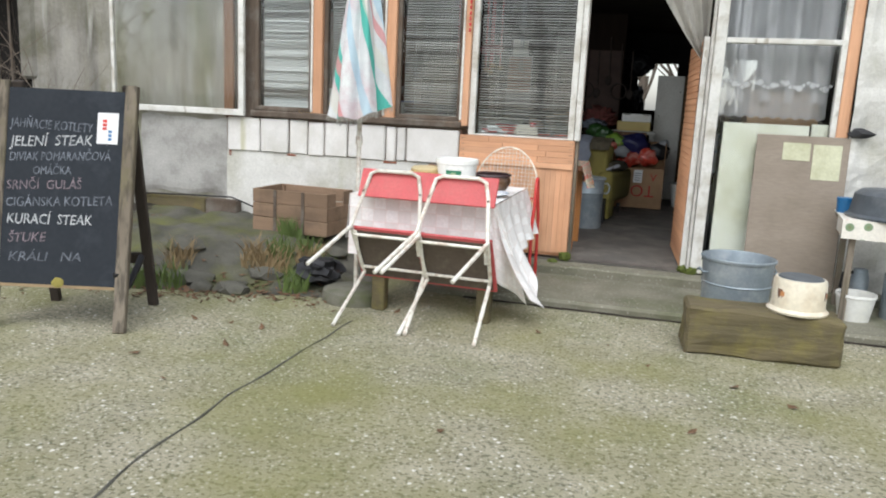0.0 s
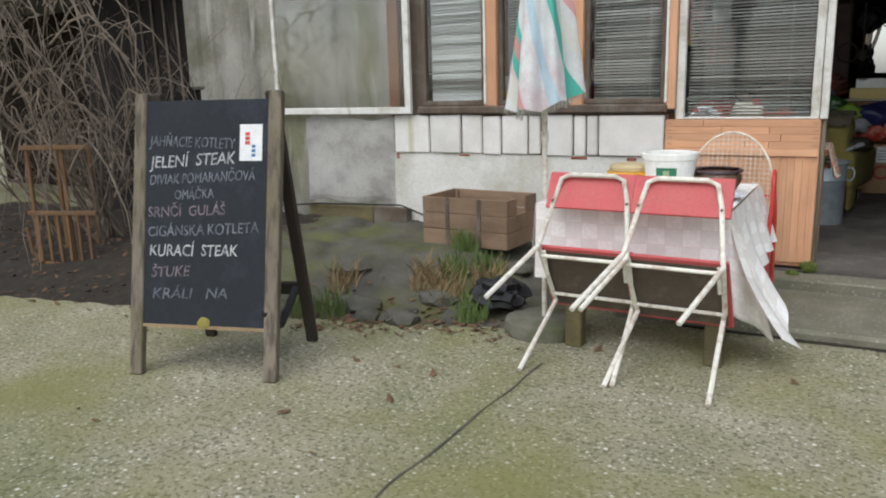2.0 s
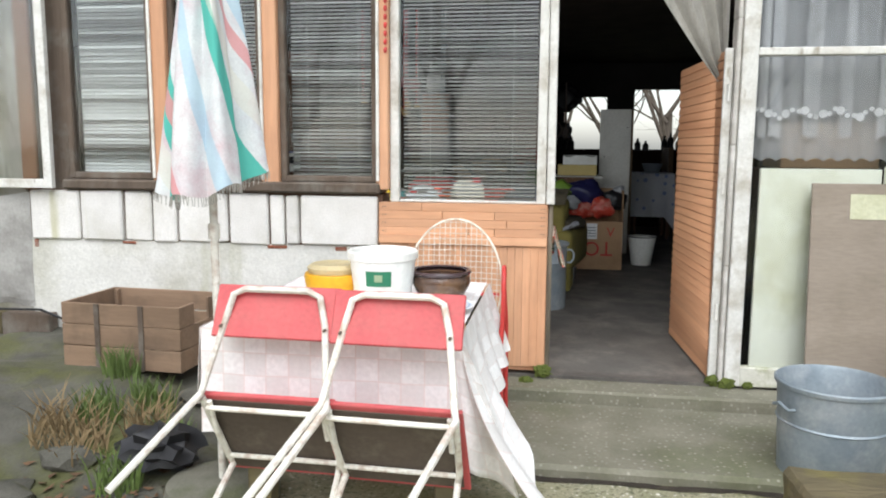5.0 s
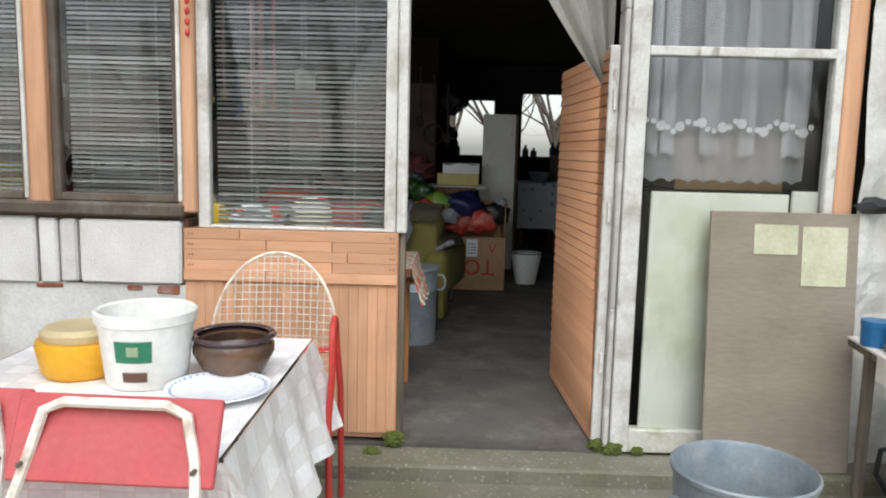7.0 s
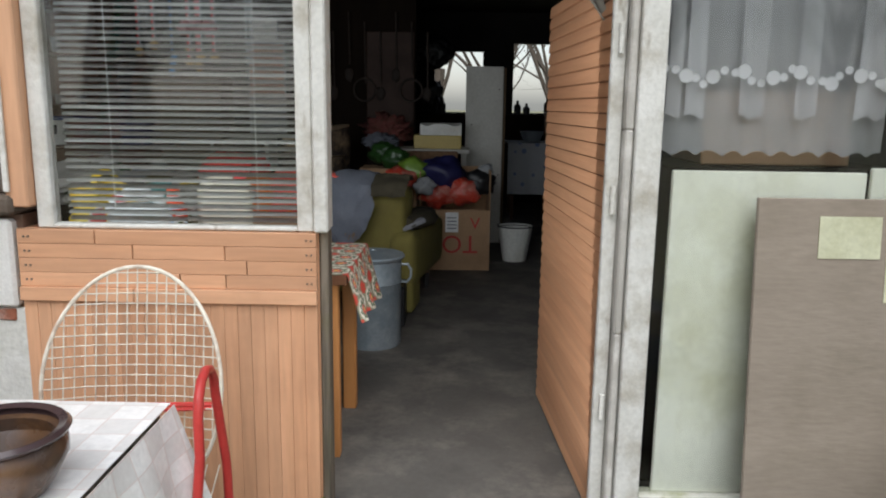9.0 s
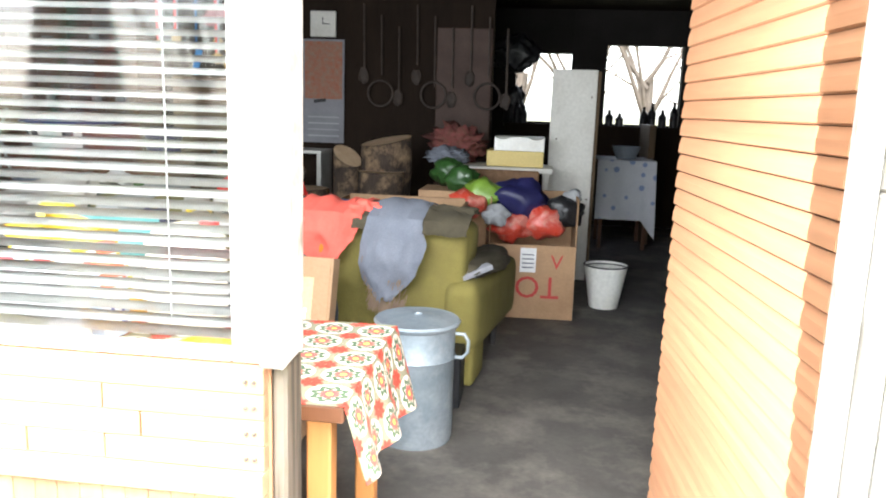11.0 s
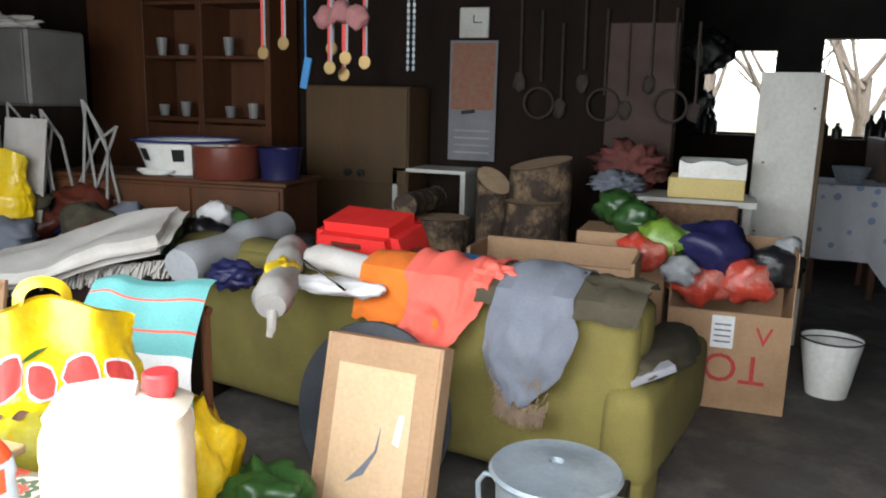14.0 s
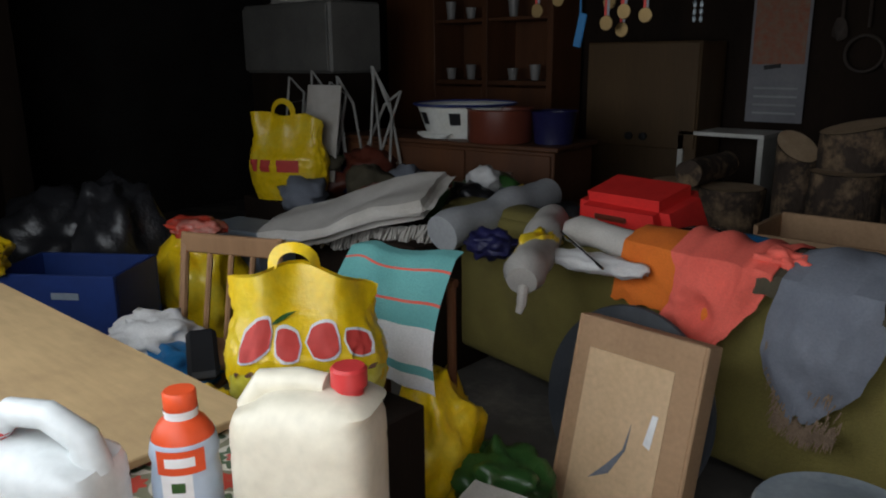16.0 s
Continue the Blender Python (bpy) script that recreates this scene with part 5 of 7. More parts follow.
th = vessel("thermos", "steel and black thermos flask", "flask", (1.44, 6.12, 0.055), [(0, 0), (0.06, 0), (0.062, 0.24), (0.05, 0.28)], [(0.045, 0.31), (0, 0.32)], M_ZINC)
bm = bmesh.new()
tube(bm, [(-0.05, 0, 0.28), (-0.11, 0, 0.27), (-0.12, 0, 0.17), (-0.065, 0, 0.08)], 0.012, 8)
part("handle", bm, M_BLACK, th, smooth=True)
vessel("steel_churn", "dull grey metal churn standing by the wall", "churn", (1.72, 6.0, 0.055), [(0, 0), (0.15, 0), (0.155, 0.3), (0.12, 0.38), (0.1, 0.42)], [(0.09, 0.42), (0, 0.4)], M_ZINC)
bm = bmesh.new()
blob(bm, (1.37, WY - 0.07, 1.31), (0.09, 0.03, 0.035), 0.5, 3, 2, 9)
solid("wiring_box", bm, M_BLACK, "black cable bundle fixed to the wall", "cable bundle")
bm = bmesh.new()
blob(bm, (0, 0, 0.05), (0.17, 0.13, 0.1), 0.5, 2.5, 3, 4)
solid("plastic_bag", bm, M_BLACK, "crumpled black plastic bag among the stones", "plastic bag", smooth=True, m=pose(-2.32, 5.12, 0.10))
for y0, pts in ((0, [(-5.3, 6.3, 0.35), (-4.7, 6.36, 0.40), (-4.2, 6.37, 0.42), (-3.8, 6.37, 0.43), (-3.5, 6.3, 0.36), (-3.3, 6.25, 0.3)]),):
    bm = bmesh.new()
    tube(bm, pts, 0.008, 6)
    solid("cable", bm, M_BLACK, "black cable lying along the wall foot", "cable", smooth=True)
beads = thing("bead_string", "string of dark red wooden beads by the window", "beads", at=(-1.62, WY - 0.06, 1.98))
for k in range(14):
    bm = bmesh.new()
    blob(bm, (0, 0, k * 0.045), (0.012, 0.012, 0.02), 0.0, 1, 1)
    part("bead", bm, M_REDT, beads, smooth=True)

# ---- inside: materials ----
M_OLIVE = mat("olive_upholstery", (0.21, 0.175, 0.045), (0.155, 0.128, 0.033), 0.95, 5, 140, 0.4, stain=(0.1, 0.08, 0.03), stain_scale=3, stain_amt=0.4)
M_CARD = mat("cardboard", (0.48, 0.30, 0.17), (0.40, 0.25, 0.14), 0.85, 4, 60, 0.1, stain=(0.28, 0.16, 0.09), stain_scale=3, stain_amt=0.5)
M_ORANGE = mat("orange_cloth", (0.78, 0.19, 0.02), (0.68, 0.15, 0.02), 0.9, 8, 150, 0.2)
M_CORAL = mat("coral_cloth", (0.80, 0.14, 0.10), (0.70, 0.11, 0.08), 0.9, 8, 150, 0.2)
M_GREYC = mat("grey_blue_cloth", (0.19, 0.205, 0.24), (0.14, 0.153, 0.185), 0.9, 8, 120, 0.2)
M_OLIVED = mat("dark_olive_cloth", (0.07, 0.058, 0.034), (0.045, 0.038, 0.024), 0.9, 8, 100, 0.3)
M_FUR = mat("brown_fur", (0.26, 0.18, 0.12), (0.17, 0.12, 0.08), 1.0, 20, 160, 0.6)
M_LINEN = mat("pale_linen", (0.54, 0.51, 0.47), (0.42, 0.395, 0.36), 0.95, 6, 150, 0.35, stain=(0.3, 0.27, 0.22), stain_scale=4, stain_amt=0.4)
M_GREYR = mat("grey_vinyl", (0.36, 0.37, 0.38), (0.30, 0.31, 0.32), 0.6, 5, 60, 0.1)
M_REDN = mat("red_nylon", (0.68, 0.025, 0.02), (0.58, 0.02, 0.018), 0.6, 8, 120, 0.15)
M_CHROME = mat("chrome", (0.7, 0.7, 0.72), (0.6, 0.6, 0.62), 0.15, 6, 40, 0.0, metal=1.0)
# both veneers darkened in base colour in place of weaker light far inside
M_TEAK = mat("reddish_veneer", (0.125, 0.046, 0.017), (0.065, 0.025, 0.010), 0.55, 5, 50, 0.08, stretch=(1, 1, 0.15))
M_OAK = mat("tan_veneer", (0.115, 0.066, 0.026), (0.08, 0.047, 0.02), 0.6, 4, 50, 0.06, stretch=(1, 1, 0.15))
M_YBAG = mat("yellow_plastic_bag", (0.85, 0.58, 0.01), (0.76, 0.48, 0.01), 0.3, 5, 50, 0.25, spec=0.5, stain=(0.8, 0.72, 0.1), stain_scale=5, stain_amt=0.5)
M_BBAG = mat("black_bin_bag", (0.02, 0.02, 0.022), (0.014, 0.014, 0.016), 0.3, 6, 60, 0.4, spec=0.5)
M_JUG = mat("cloudy_plastic_jug", (0.78, 0.73, 0.60), (0.70, 0.64, 0.50), 0.35, 3, 40, 0.02, stain=(0.55, 0.47, 0.33), stain_scale=4, stain_amt=0.4)
M_JUGW = mat("milky_plastic_jug", (0.74, 0.77, 0.77), (0.68, 0.71, 0.71), 0.3, 3, 40, 0.02)
M_CAP = mat("red_cap", (0.62, 0.05, 0.05), (0.52, 0.04, 0.04), 0.4, 5, 40, 0.0)
M_CAPO = mat("orange_red_cap", (0.80, 0.10, 0.03), (0.72, 0.08, 0.02), 0.4, 5, 40, 0.0)
M_BTL = mat("pale_blue_bottle", (0.50, 0.63, 0.80), (0.62, 0.72, 0.84), 0.35, 5, 40, 0.0)
M_NAVY = mat("navy_print", (0.03, 0.05, 0.25), (0.025, 0.04, 0.2), 0.4, 5, 40, 0.0)
M_PLYT = mat("plywood_top", (0.60, 0.42, 0.22), (0.50, 0.34, 0.17), 0.6, 3, 50, 0.06, stretch=(0.2, 1, 1), stain=(0.30, 0.2, 0.11), stain_scale=3, stain_amt=0.4)
M_LOGB = mat("log_bark", (0.09, 0.062, 0.045), (0.03, 0.022, 0.017), 0.95, 9, 60, 0.9, stain=(0.42, 0.28, 0.16), stain_scale=6, stain_amt=0.9, stretch=(1, 1, 0.4))
M_LOGE = mat("cut_wood", (0.58, 0.42, 0.27), (0.42, 0.29, 0.17), 0.85, 10, 60, 0.3)
M_TEAL = mat("teal_towel", (0.16, 0.44, 0.42), (0.12, 0.36, 0.35), 0.95, 8, 150, 0.3)
M_WTOW = mat("white_towel", (0.74, 0.73, 0.72), (0.66, 0.65, 0.64), 0.95, 8, 150, 0.3)
M_BLUEC = mat("blue_crate", (0.015, 0.04, 0.18), (0.012, 0.03, 0.13), 0.5, 5, 40, 0.03)
M_GREENP = mat("green_plastic", (0.045, 0.13, 0.03), (0.02, 0.06, 0.015), 0.3, 5, 50, 0.2, spec=0.5)
M_LIMEP = mat("lime_packet", (0.24, 0.40, 0.05), (0.16, 0.28, 0.04), 0.3, 5, 50, 0.2, spec=0.5)
M_REDP = mat("red_packet", (0.62, 0.07, 0.04), (0.5, 0.05, 0.03), 0.3, 7, 60, 0.3, spec=0.5, stain=(0.75, 0.6, 0.5), stain_scale=9, stain_amt=0.5)
M_BLUEB = mat("dark_blue_bag", (0.02, 0.02, 0.085), (0.012, 0.012, 0.05), 0.4, 6, 60, 0.3)
M_FILE = mat("grey_blue_metal", (0.24, 0.28, 0.32), (0.19, 0.22, 0.26), 0.5, 4, 40, 0.03)
M_OFFW = mat("off_white_laminate", (0.66, 0.65, 0.60), (0.58, 0.57, 0.52), 0.5, 3, 40, 0.03, stain=(0.45, 0.43, 0.37), stain_scale=3, stain_amt=0.4)
# brass dulled in base colour to match the weak light on the medals
M_GOLD = mat("brass_medal", (0.34, 0.23, 0.10), (0.22, 0.15, 0.07), 0.45, 6, 40, 0.0, metal=1.0)
# calendar white and picture darkened in colour for the dim far wall
M_WCAL = mat("dimmed_white", (0.27, 0.27, 0.29), (0.21, 0.21, 0.23), 0.8, 5, 40, 0.0)
M_OCAL = mat("orange_picture", (0.34, 0.10, 0.05), (0.26, 0.19, 0.14), 0.7, 22, 60, 0.0)
M_EMB = mat("embroidered_cloth", (0.62, 0.64, 0.68), (0.55, 0.57, 0.62), 0.9, 6, 120, 0.1)
v = texture(M_EMB, "ShaderNodeTexVoronoi", 7.0)
over(M_EMB, (0.12, 0.22, 0.50), v.outputs["Distance"], 0.24, 0.18, 0.7)
M_BROWNP = mat("brown_enamel", (0.14, 0.035, 0.02), (0.10, 0.025, 0.015), 0.35, 5, 40, 0.0)

# daylight that the window openings and the doorway let in
def opening_light(name, x, z, w, h, watts):
    d = bpy.data.lights.new(name, "AREA")
    d.shape, d.size, d.size_y, d.energy, d.color = "RECTANGLE", w, h, watts, (0.88, 0.94, 1.0)
    o = new(name, d)
    o.matrix_world = look((x, WY + 0.16, z), (x, WY + 3, z - 0.25))
opening_light("window_light", -2.2, 1.9, 2.8, 1.2, 27)
opening_light("doorway_light", -0.2, 1.25, 0.9, 1.9, 7.5)


def upbox(name, material, label, category, dims, bev=0.006, m=None, group=""):
    b = bmesh.new()
    box(b, *dims, bev=bev)
    return solid(name, b, material, label, category, group, m=m)


def crumple(name, material, label, category, at, rad, seed, amp=0.45, freq=2.0, rz=0, flat=None, group="", sub=4):
    b = bmesh.new()
    blob(b, (0, 0, 0), rad, amp, freq, sub, seed, flat=flat)
    for q in b.verts:
        q.co += 0.012 * noise.noise_vector(q.co * 18 + Vector((seed, 0, 0)))
    return solid(name, b, material, label, category, group, smooth=2, m=pose(*at, 0, 0, rz))


# ---- sofa seen from behind ----
SM = pose(-0.53, 9.03, FZ, 0, 0, -11)
sofa = thing("sofa", "olive-green upholstered sofa standing with its back to the door", "sofa", m=SM)
def soft_box(name, x0, x1, y0, y1, z0, z1, bevel=0.05, bulge=0.012):
    b = bmesh.new()
    box(b, x0, x1, y0, y1, z0, z1)
    bmesh.ops.bevel(b, geom=list(b.edges), offset=bevel, segments=3, affect="EDGES", profile=0.6)
    bmesh.ops.subdivide_edges(b, edges=[e for e in b.edges if e.calc_length() > 0.2], cuts=6, use_grid_fill=True)
    for q in b.verts:
        q.co += bulge * noise.noise_vector(q.co * 4)
    return part(name, b, M_OLIVE, sofa, smooth=True)
soft_box("back", -2.42, -0.06, 0.0, 0.20, 0.12, 0.83, 0.05)
soft_box("seat", -2.25, -0.17, 0.2, 0.85, 0.12, 0.42, 0.05)
soft_box("back_roll", -2.42, -0.05, 0.02, 0.24, 0.62, 0.86, 0.08)
soft_box("arm", -0.17, 0.02, -0.04, 0.88, 0.20, 0.56, 0.07)
soft_box("arm_skirt", -0.15, 0.0, -0.02, 0.22, 0.02, 0.26, 0.03)
soft_box("arm", -2.42, -2.25, 0.20, 0.88, 0.06, 0.56, 0.06)
for x in (-0.1, -2.34):
    for y in (0.03, 0.8):
        b = bmesh.new()
        tube(b, [(x, y, 0.0), (x, y, 0.12)], [0.02, 0.026], 10)
        part("foot", b, M_CHROME, sofa)

def drape(name, material, label, category, left, right, drop, seed, over_len=0.18, lift=0.0, fold=0.02, puff=0.0):
    """A crumpled cloth over the sofa's back; left(d) and right(d) give its sides, d running from 0 at the top to 1 at the hem."""
    b = bmesh.new()
    def f(u, w):
        s = w * (over_len + drop)
        d = max(0.0, (s - over_len) / drop)
        x = left(d) + (right(d) - left(d)) * u + 0.012 * noise.noise(Vector((u * 3, w * 9, seed)))
        q = Vector((x * 7, s * 5, seed))
        ridge = 0.5 - abs(noise.noise(q)) * 1.6 + 0.45 * (0.5 - abs(noise.noise(q * 2.3)))
        wr = lift + fold * ridge + puff * math.sin(u * math.pi) * math.sin(min(1.0, 0.15 + d) * 2.8)
        if s < over_len:
            return Vector((x, 0.17 - 0.17 * (s / over_len), 0.878 + 0.02 * math.sin(s / over_len * 3.14) + wr * 0.8))
        return Vector((x, -0.028 - wr, 0.875 - d * drop * (1 - 0.10 * noise.noise(Vector((u * 3, 1, seed)))) + 0.018 * noise.noise(Vector((u * 11, 4, seed))) * d))
    sheet(b, f, 44, 40, 0.006)
    return solid(name, b, material, label, category, smooth=True, m=SM)
drape("orange_cloth", M_ORANGE, "bright orange cloth thrown over the sofa back", "cloth", lambda d: -1.21 - 0.05 * d, lambda d: -0.76, 0.235, 1.0, lift=0.006, fold=0.018)
drape("coral_shirt", M_CORAL, "crumpled coral shirt hanging over the sofa back", "shirt", lambda d: -0.98 + 0.03 * math.sin(d * 5), lambda d: -0.60 - 0.13 * d - 0.06 * d * d, 0.30, 4.0, over_len=0.10, lift=0.03, fold=0.040)
crumple("coral_sleeve", M_CORAL, "twisted coral sleeve lying on the sofa back", "sleeve", (-1.13, 9.15, FZ + 0.905), (0.10, 0.05, 0.035), 14, 0.5, 2.5, rz=-11)
hood = drape("grey_hood", M_GREYC, "grey-blue hooded garment hanging from the sofa", "garment", lambda d: -0.565 - 0.05 * math.sin(d * 2.6) + 0.16 * max(0, d - 0.6) ** 1.5 * 2, lambda d: -0.275 + 0.02 * math.sin(d * 3) - 0.15 * max(0, d - 0.35) - 0.22 * max(0, d - 0.7), 0.43, 7.0, lift=0.04, fold=0.026, puff=0.05)
bm = bmesh.new()
rg = random.Random(3)
for k in range(420):
    u = rg.random()
    s = rg.uniform(0, 1)
    p = Vector((-0.585 + 0.04 * s + 0.22 * u * u, -0.075 - 0.02 * rg.random(), 0.70 - 0.22 * s - 0.04 * u)) if k % 2 else Vector((-0.55 + 0.2 * u, -0.075 - 0.02 * rg.random(), 0.475 - 0.05 * s - 0.03 * math.sin(u * 3)))
    tube(bm, [p, p + Vector((rg.uniform(-0.02, 0.0), -0.01, -0.04))], [0.003, 0.001], 3)
part("fur_trim", bm, M_FUR, hood, "brown fur trim")
drape("olive_jacket", M_OLIVED, "dark olive jacket heaped along the sofa back", "jacket", lambda d: -0.66, lambda d: -0.04, 0.07, 9.0, over_len=0.3, lift=0.02, fold=0.045)
crumple("olive_trousers", M_OLIVED, "dark olive trousers lying over the sofa arm", "trousers", (-0.53, 9.42, 0.745), (0.13, 0.34, 0.065), 12, 0.16, 1.6, rz=-11)
crumple("grey_cloth", M_GREYC, "folded grey cloth between sofa back and arm", "cloth", (-0.61, 9.26, 0.72), (0.1, 0.14, 0.07), 13, 0.3)
upbox("white_paper", M_WCAL, "folded white paper lying on the sofa arm", "paper", (0, 0.18, 0, 0.06, 0, 0.03), 0.004, pose(-0.60, 9.06, 0.70, 0, -18, 30))

# ---- leaning box, disc, tub ----
M_LID = mat("dark_iron_lid", (0.05, 0.056, 0.064), (0.03, 0.034, 0.04), 0.5, 6, 60, 0.05, stain=(0.09, 0.095, 0.10), stain_scale=5, stain_amt=0.4)
CB = pose(-1.67, 8.66, FZ, -14, 0, -4)
cbx = thing("cardboard_tray", "flattened cardboard box leaning against the sofa", "cardboard box", m=CB)
for nm, d in (("panel", (0.0, 0.44, 0.0, 0.012, 0, 0.72)), ("flange", (0.44, 0.452, 0.0, 0.09, 0, 0.72)), ("flange", (-0.012, 0.0, 0.0, 0.09, 0, 0.72)), ("flange", (0.0, 0.44, 0.013, 0.09, 0.708, 0.72))):
    box_part(nm, M_CARD, cbx, *d, bev=0.003)
box_part("pale_face", mat("bleached_card", (0.62, 0.44, 0.27), (0.55, 0.38, 0.22), 0.8, 4, 50, 0.05), cbx, 0.05, 0.36, -0.004, -0.0005, 0.06, 0.62, bev=0.001)
bm = bmesh.new()
prism(bm, [(0.13, 0.20), (0.20, 0.24), (0.245, 0.33), (0.25, 0.42), (0.235, 0.33), (0.19, 0.27)], 0.005, 0.0065, m=UPRIGHT)
part("blue_tear", bm, M_GREYC, cbx)
bm = bmesh.new()
prism(bm, [(0.30, 0.37), (0.325, 0.36), (0.335, 0.47), (0.315, 0.47)], 0.005, 0.0065, m=UPRIGHT)
part("torn_strip", bm, M_WPAPER, cbx)
bm = bmesh.new()
lathe(bm, [(0, 0), (0.345, 0), (0.35, 0.012), (0.345, 0.024), (0.2, 0.028), (0.19, 0.034), (0.04, 0.036), (0.03, 0.06), (0, 0.06)], 48, m=pose(-1.56, 8.985, FZ + 0.345, 78, 0, -9))
solid("round_lid", bm, M_LID, "large dark grey round lid leaning on the sofa", "lid", smooth=True)
pot = vessel("zinc_boiler", "tall galvanised boiler pot with lid and side handles", "boiler", (-0.735, 8.42, FZ), [(0, 0.01), (0.155, 0.01), (0.16, 0), (0.165, 0.02), (0.165, 0.37), (0.172, 0.38), (0.165, 0.39), (0.168, 0.51), (0.178, 0.52)], [(0.16, 0.52), (0.15, 0.4), (0, 0.4)], M_ZINC)
bm = bmesh.new()
lathe(bm, [(0.182, 0.518), (0.188, 0.53), (0.18, 0.54), (0.16, 0.535), (0.06, 0.555), (0.022, 0.56), (0.018, 0.545), (0, 0.545)], 44)
part("lid", bm, M_ZINC, pot, smooth=True)
for s in (-1, 1):
    bm = bmesh.new()
    tube(bm, [(s * 0.163, 0, 0.48), (s * 0.205, 0, 0.48), (s * 0.225, 0, 0.45), (s * 0.222, 0, 0.40), (s * 0.2, 0, 0.375), (s * 0.163, 0, 0.375)], 0.008, 8)
    part("handle", bm, M_ZINC, pot, smooth=True)
upbox("black_case", M_BLACK, "black case standing under the sofa", "case", (-0.75, -0.57, 8.75, 8.98, FZ, 0.40))

# ---- flowered table by the window ----
ft = thing("kitchen_table", "wooden table under a flowered oilcloth by the window", "table", at=(0, 0, 0))
FX0, FX1, FY0, FY1, FTZ = -1.82, -0.665, 6.88, 7.53, 0.905
box_part("tabletop", M_TEAK, ft, FX0, FX1, FY0, FY1, FTZ - 0.045, FTZ - 0.004, bev=0.004)
M_LEGO = mat("orange_leg_wood", (0.46, 0.20, 0.06), (0.36, 0.15, 0.045), 0.5, 5, 50, 0.05, stretch=(1, 1, 0.15))
for x in (FX0 + 0.04, FX1 - 0.1):
    for y in (FY0 + 0.04, FY1 - 0.11):
        box_part("leg", M_LEGO, ft, x, x + 0.06, y, y + 0.06, FZ, FTZ - 0.045, bev=0.005)
M_FLOWER = mat("flowered_tablecloth", (0.72, 0.68, 0.58), (0.66, 0.61, 0.51), 0.4, 6, 60, 0.05)
fn, fl, fb = nodes_of(M_FLOWER)
def cell_disc(m, period, radius, inner, colour, shift=0.0, wobble=0.0, amt=0.9):
    """Round or petalled motifs repeated on a square grid over the uv map."""
    n, l, b = nodes_of(m)
    uv, sep = n.new("ShaderNodeUVMap"), n.new("ShaderNodeSeparateXYZ")
    l.new(uv.outputs[0], sep.inputs[0])
    outs = []
    for a in (0, 1):
        d, f, s = n.new("ShaderNodeMath"), n.new("ShaderNodeMath"), n.new("ShaderNodeMath")
        d.operation, f.operation, s.operation = "MULTIPLY_ADD", "FRACT", "SUBTRACT"
        d.inputs[1].default_value, d.inputs[2].default_value = 1 / period, shift
        s.inputs[1].default_value = 0.5
        l.new(sep.outputs[a], d.inputs[0])
        l.new(d.outputs[0], f.inputs[0])
        l.new(f.outputs[0], s.inputs[0])
        outs.append(s.outputs[0])
    cb2 = n.new("ShaderNodeCombineXYZ")
    l.new(outs[0], cb2.inputs[0])
    l.new(outs[1], cb2.inputs[1])
    ln, at2, sn, ma = n.new("ShaderNodeVectorMath"), n.new("ShaderNodeMath"), n.new("ShaderNodeMath"), n.new("ShaderNodeMath")
    ln.operation, at2.operation, sn.operation, ma.operation = "LENGTH", "ARCTAN2", "SINE", "MULTIPLY_ADD"
    l.new(cb2.outputs[0], ln.inputs[0])
    l.new(outs[1], at2.inputs[0])
    l.new(outs[0], at2.inputs[1])
    mul = n.new("ShaderNodeMath")
    mul.operation, mul.inputs[1].default_value = "MULTIPLY", 8.0
    l.new(at2.outputs[0], mul.inputs[0])
    l.new(mul.outputs[0], sn.inputs[0])
    l.new(sn.outputs[0], ma.inputs[0])
    ma.inputs[1].default_value = wobble
    l.new(ln.outputs["Value"], ma.inputs[2])
    lt, gt, pr = n.new("ShaderNodeMath"), n.new("ShaderNodeMath"), n.new("ShaderNodeMath")
    lt.operation, gt.operation, pr.operation = "LESS_THAN", "GREATER_THAN", "MULTIPLY"
    lt.inputs[1].default_value, gt.inputs[1].default_value = radius, inner
    for q in (lt, gt):
        l.new(ma.outputs[0], q.inputs[0])
    l.new(lt.outputs[0], pr.inputs[0])
    l.new(gt.outputs[0], pr.inputs[1])
    over(m, colour, pr.outputs[0], 0.0, 1.0, amt)
cell_disc(M_FLOWER, 0.13, 0.80, 0.43, (0.13, 0.13, 0.06), 0.0, 0.0, 0.8)
cell_disc(M_FLOWER, 0.13, 0.22, 0.0, (0.52, 0.045, 0.03), 0.5, 0.04)
cell_disc(M_FLOWER, 0.13, 0.33, 0.20, (0.035, 0.09, 0.035), 0.0, 0.05)
cell_disc(M_FLOWER, 0.13, 0.18, 0.0, (0.55, 0.04, 0.035), 0.0, 0.03)
cell_disc(M_FLOWER, 0.13, 0.07, 0.0, (0.75, 0.55, 0.1), 0.0, 0.0)
ftc = thing("flowered_tablecloth", "cream oilcloth with red flowers and green wreaths", "tablecloth")
bm = bmesh.new()
sheet(bm, lambda u, w: Vector((FX0 + (FX1 - FX0) * u, FY0 + (FY1 - FY0) * w, FTZ + 0.003 * noise.noise(Vector((u * 7, w * 5, 2))))), 24, 14, 0.002, FX1 - FX0, FY1 - FY0)
part("cloth_top", bm, M_FLOWER, ftc, smooth=True)
bm = bmesh.new()
sheet(bm, lambda u, w: Vector((FX1 + 0.001 + 0.055 * w + 0.018 * w * math.sin(u * 15), FY0 + (FY1 - FY0) * u, FTZ - 0.19 * w - 0.06 * w * u)), 24, 8, 0.002, 0.65, 0.25)
part("cloth_side", bm, M_FLOWER, ftc, smooth=True)
bm = bmesh.new()
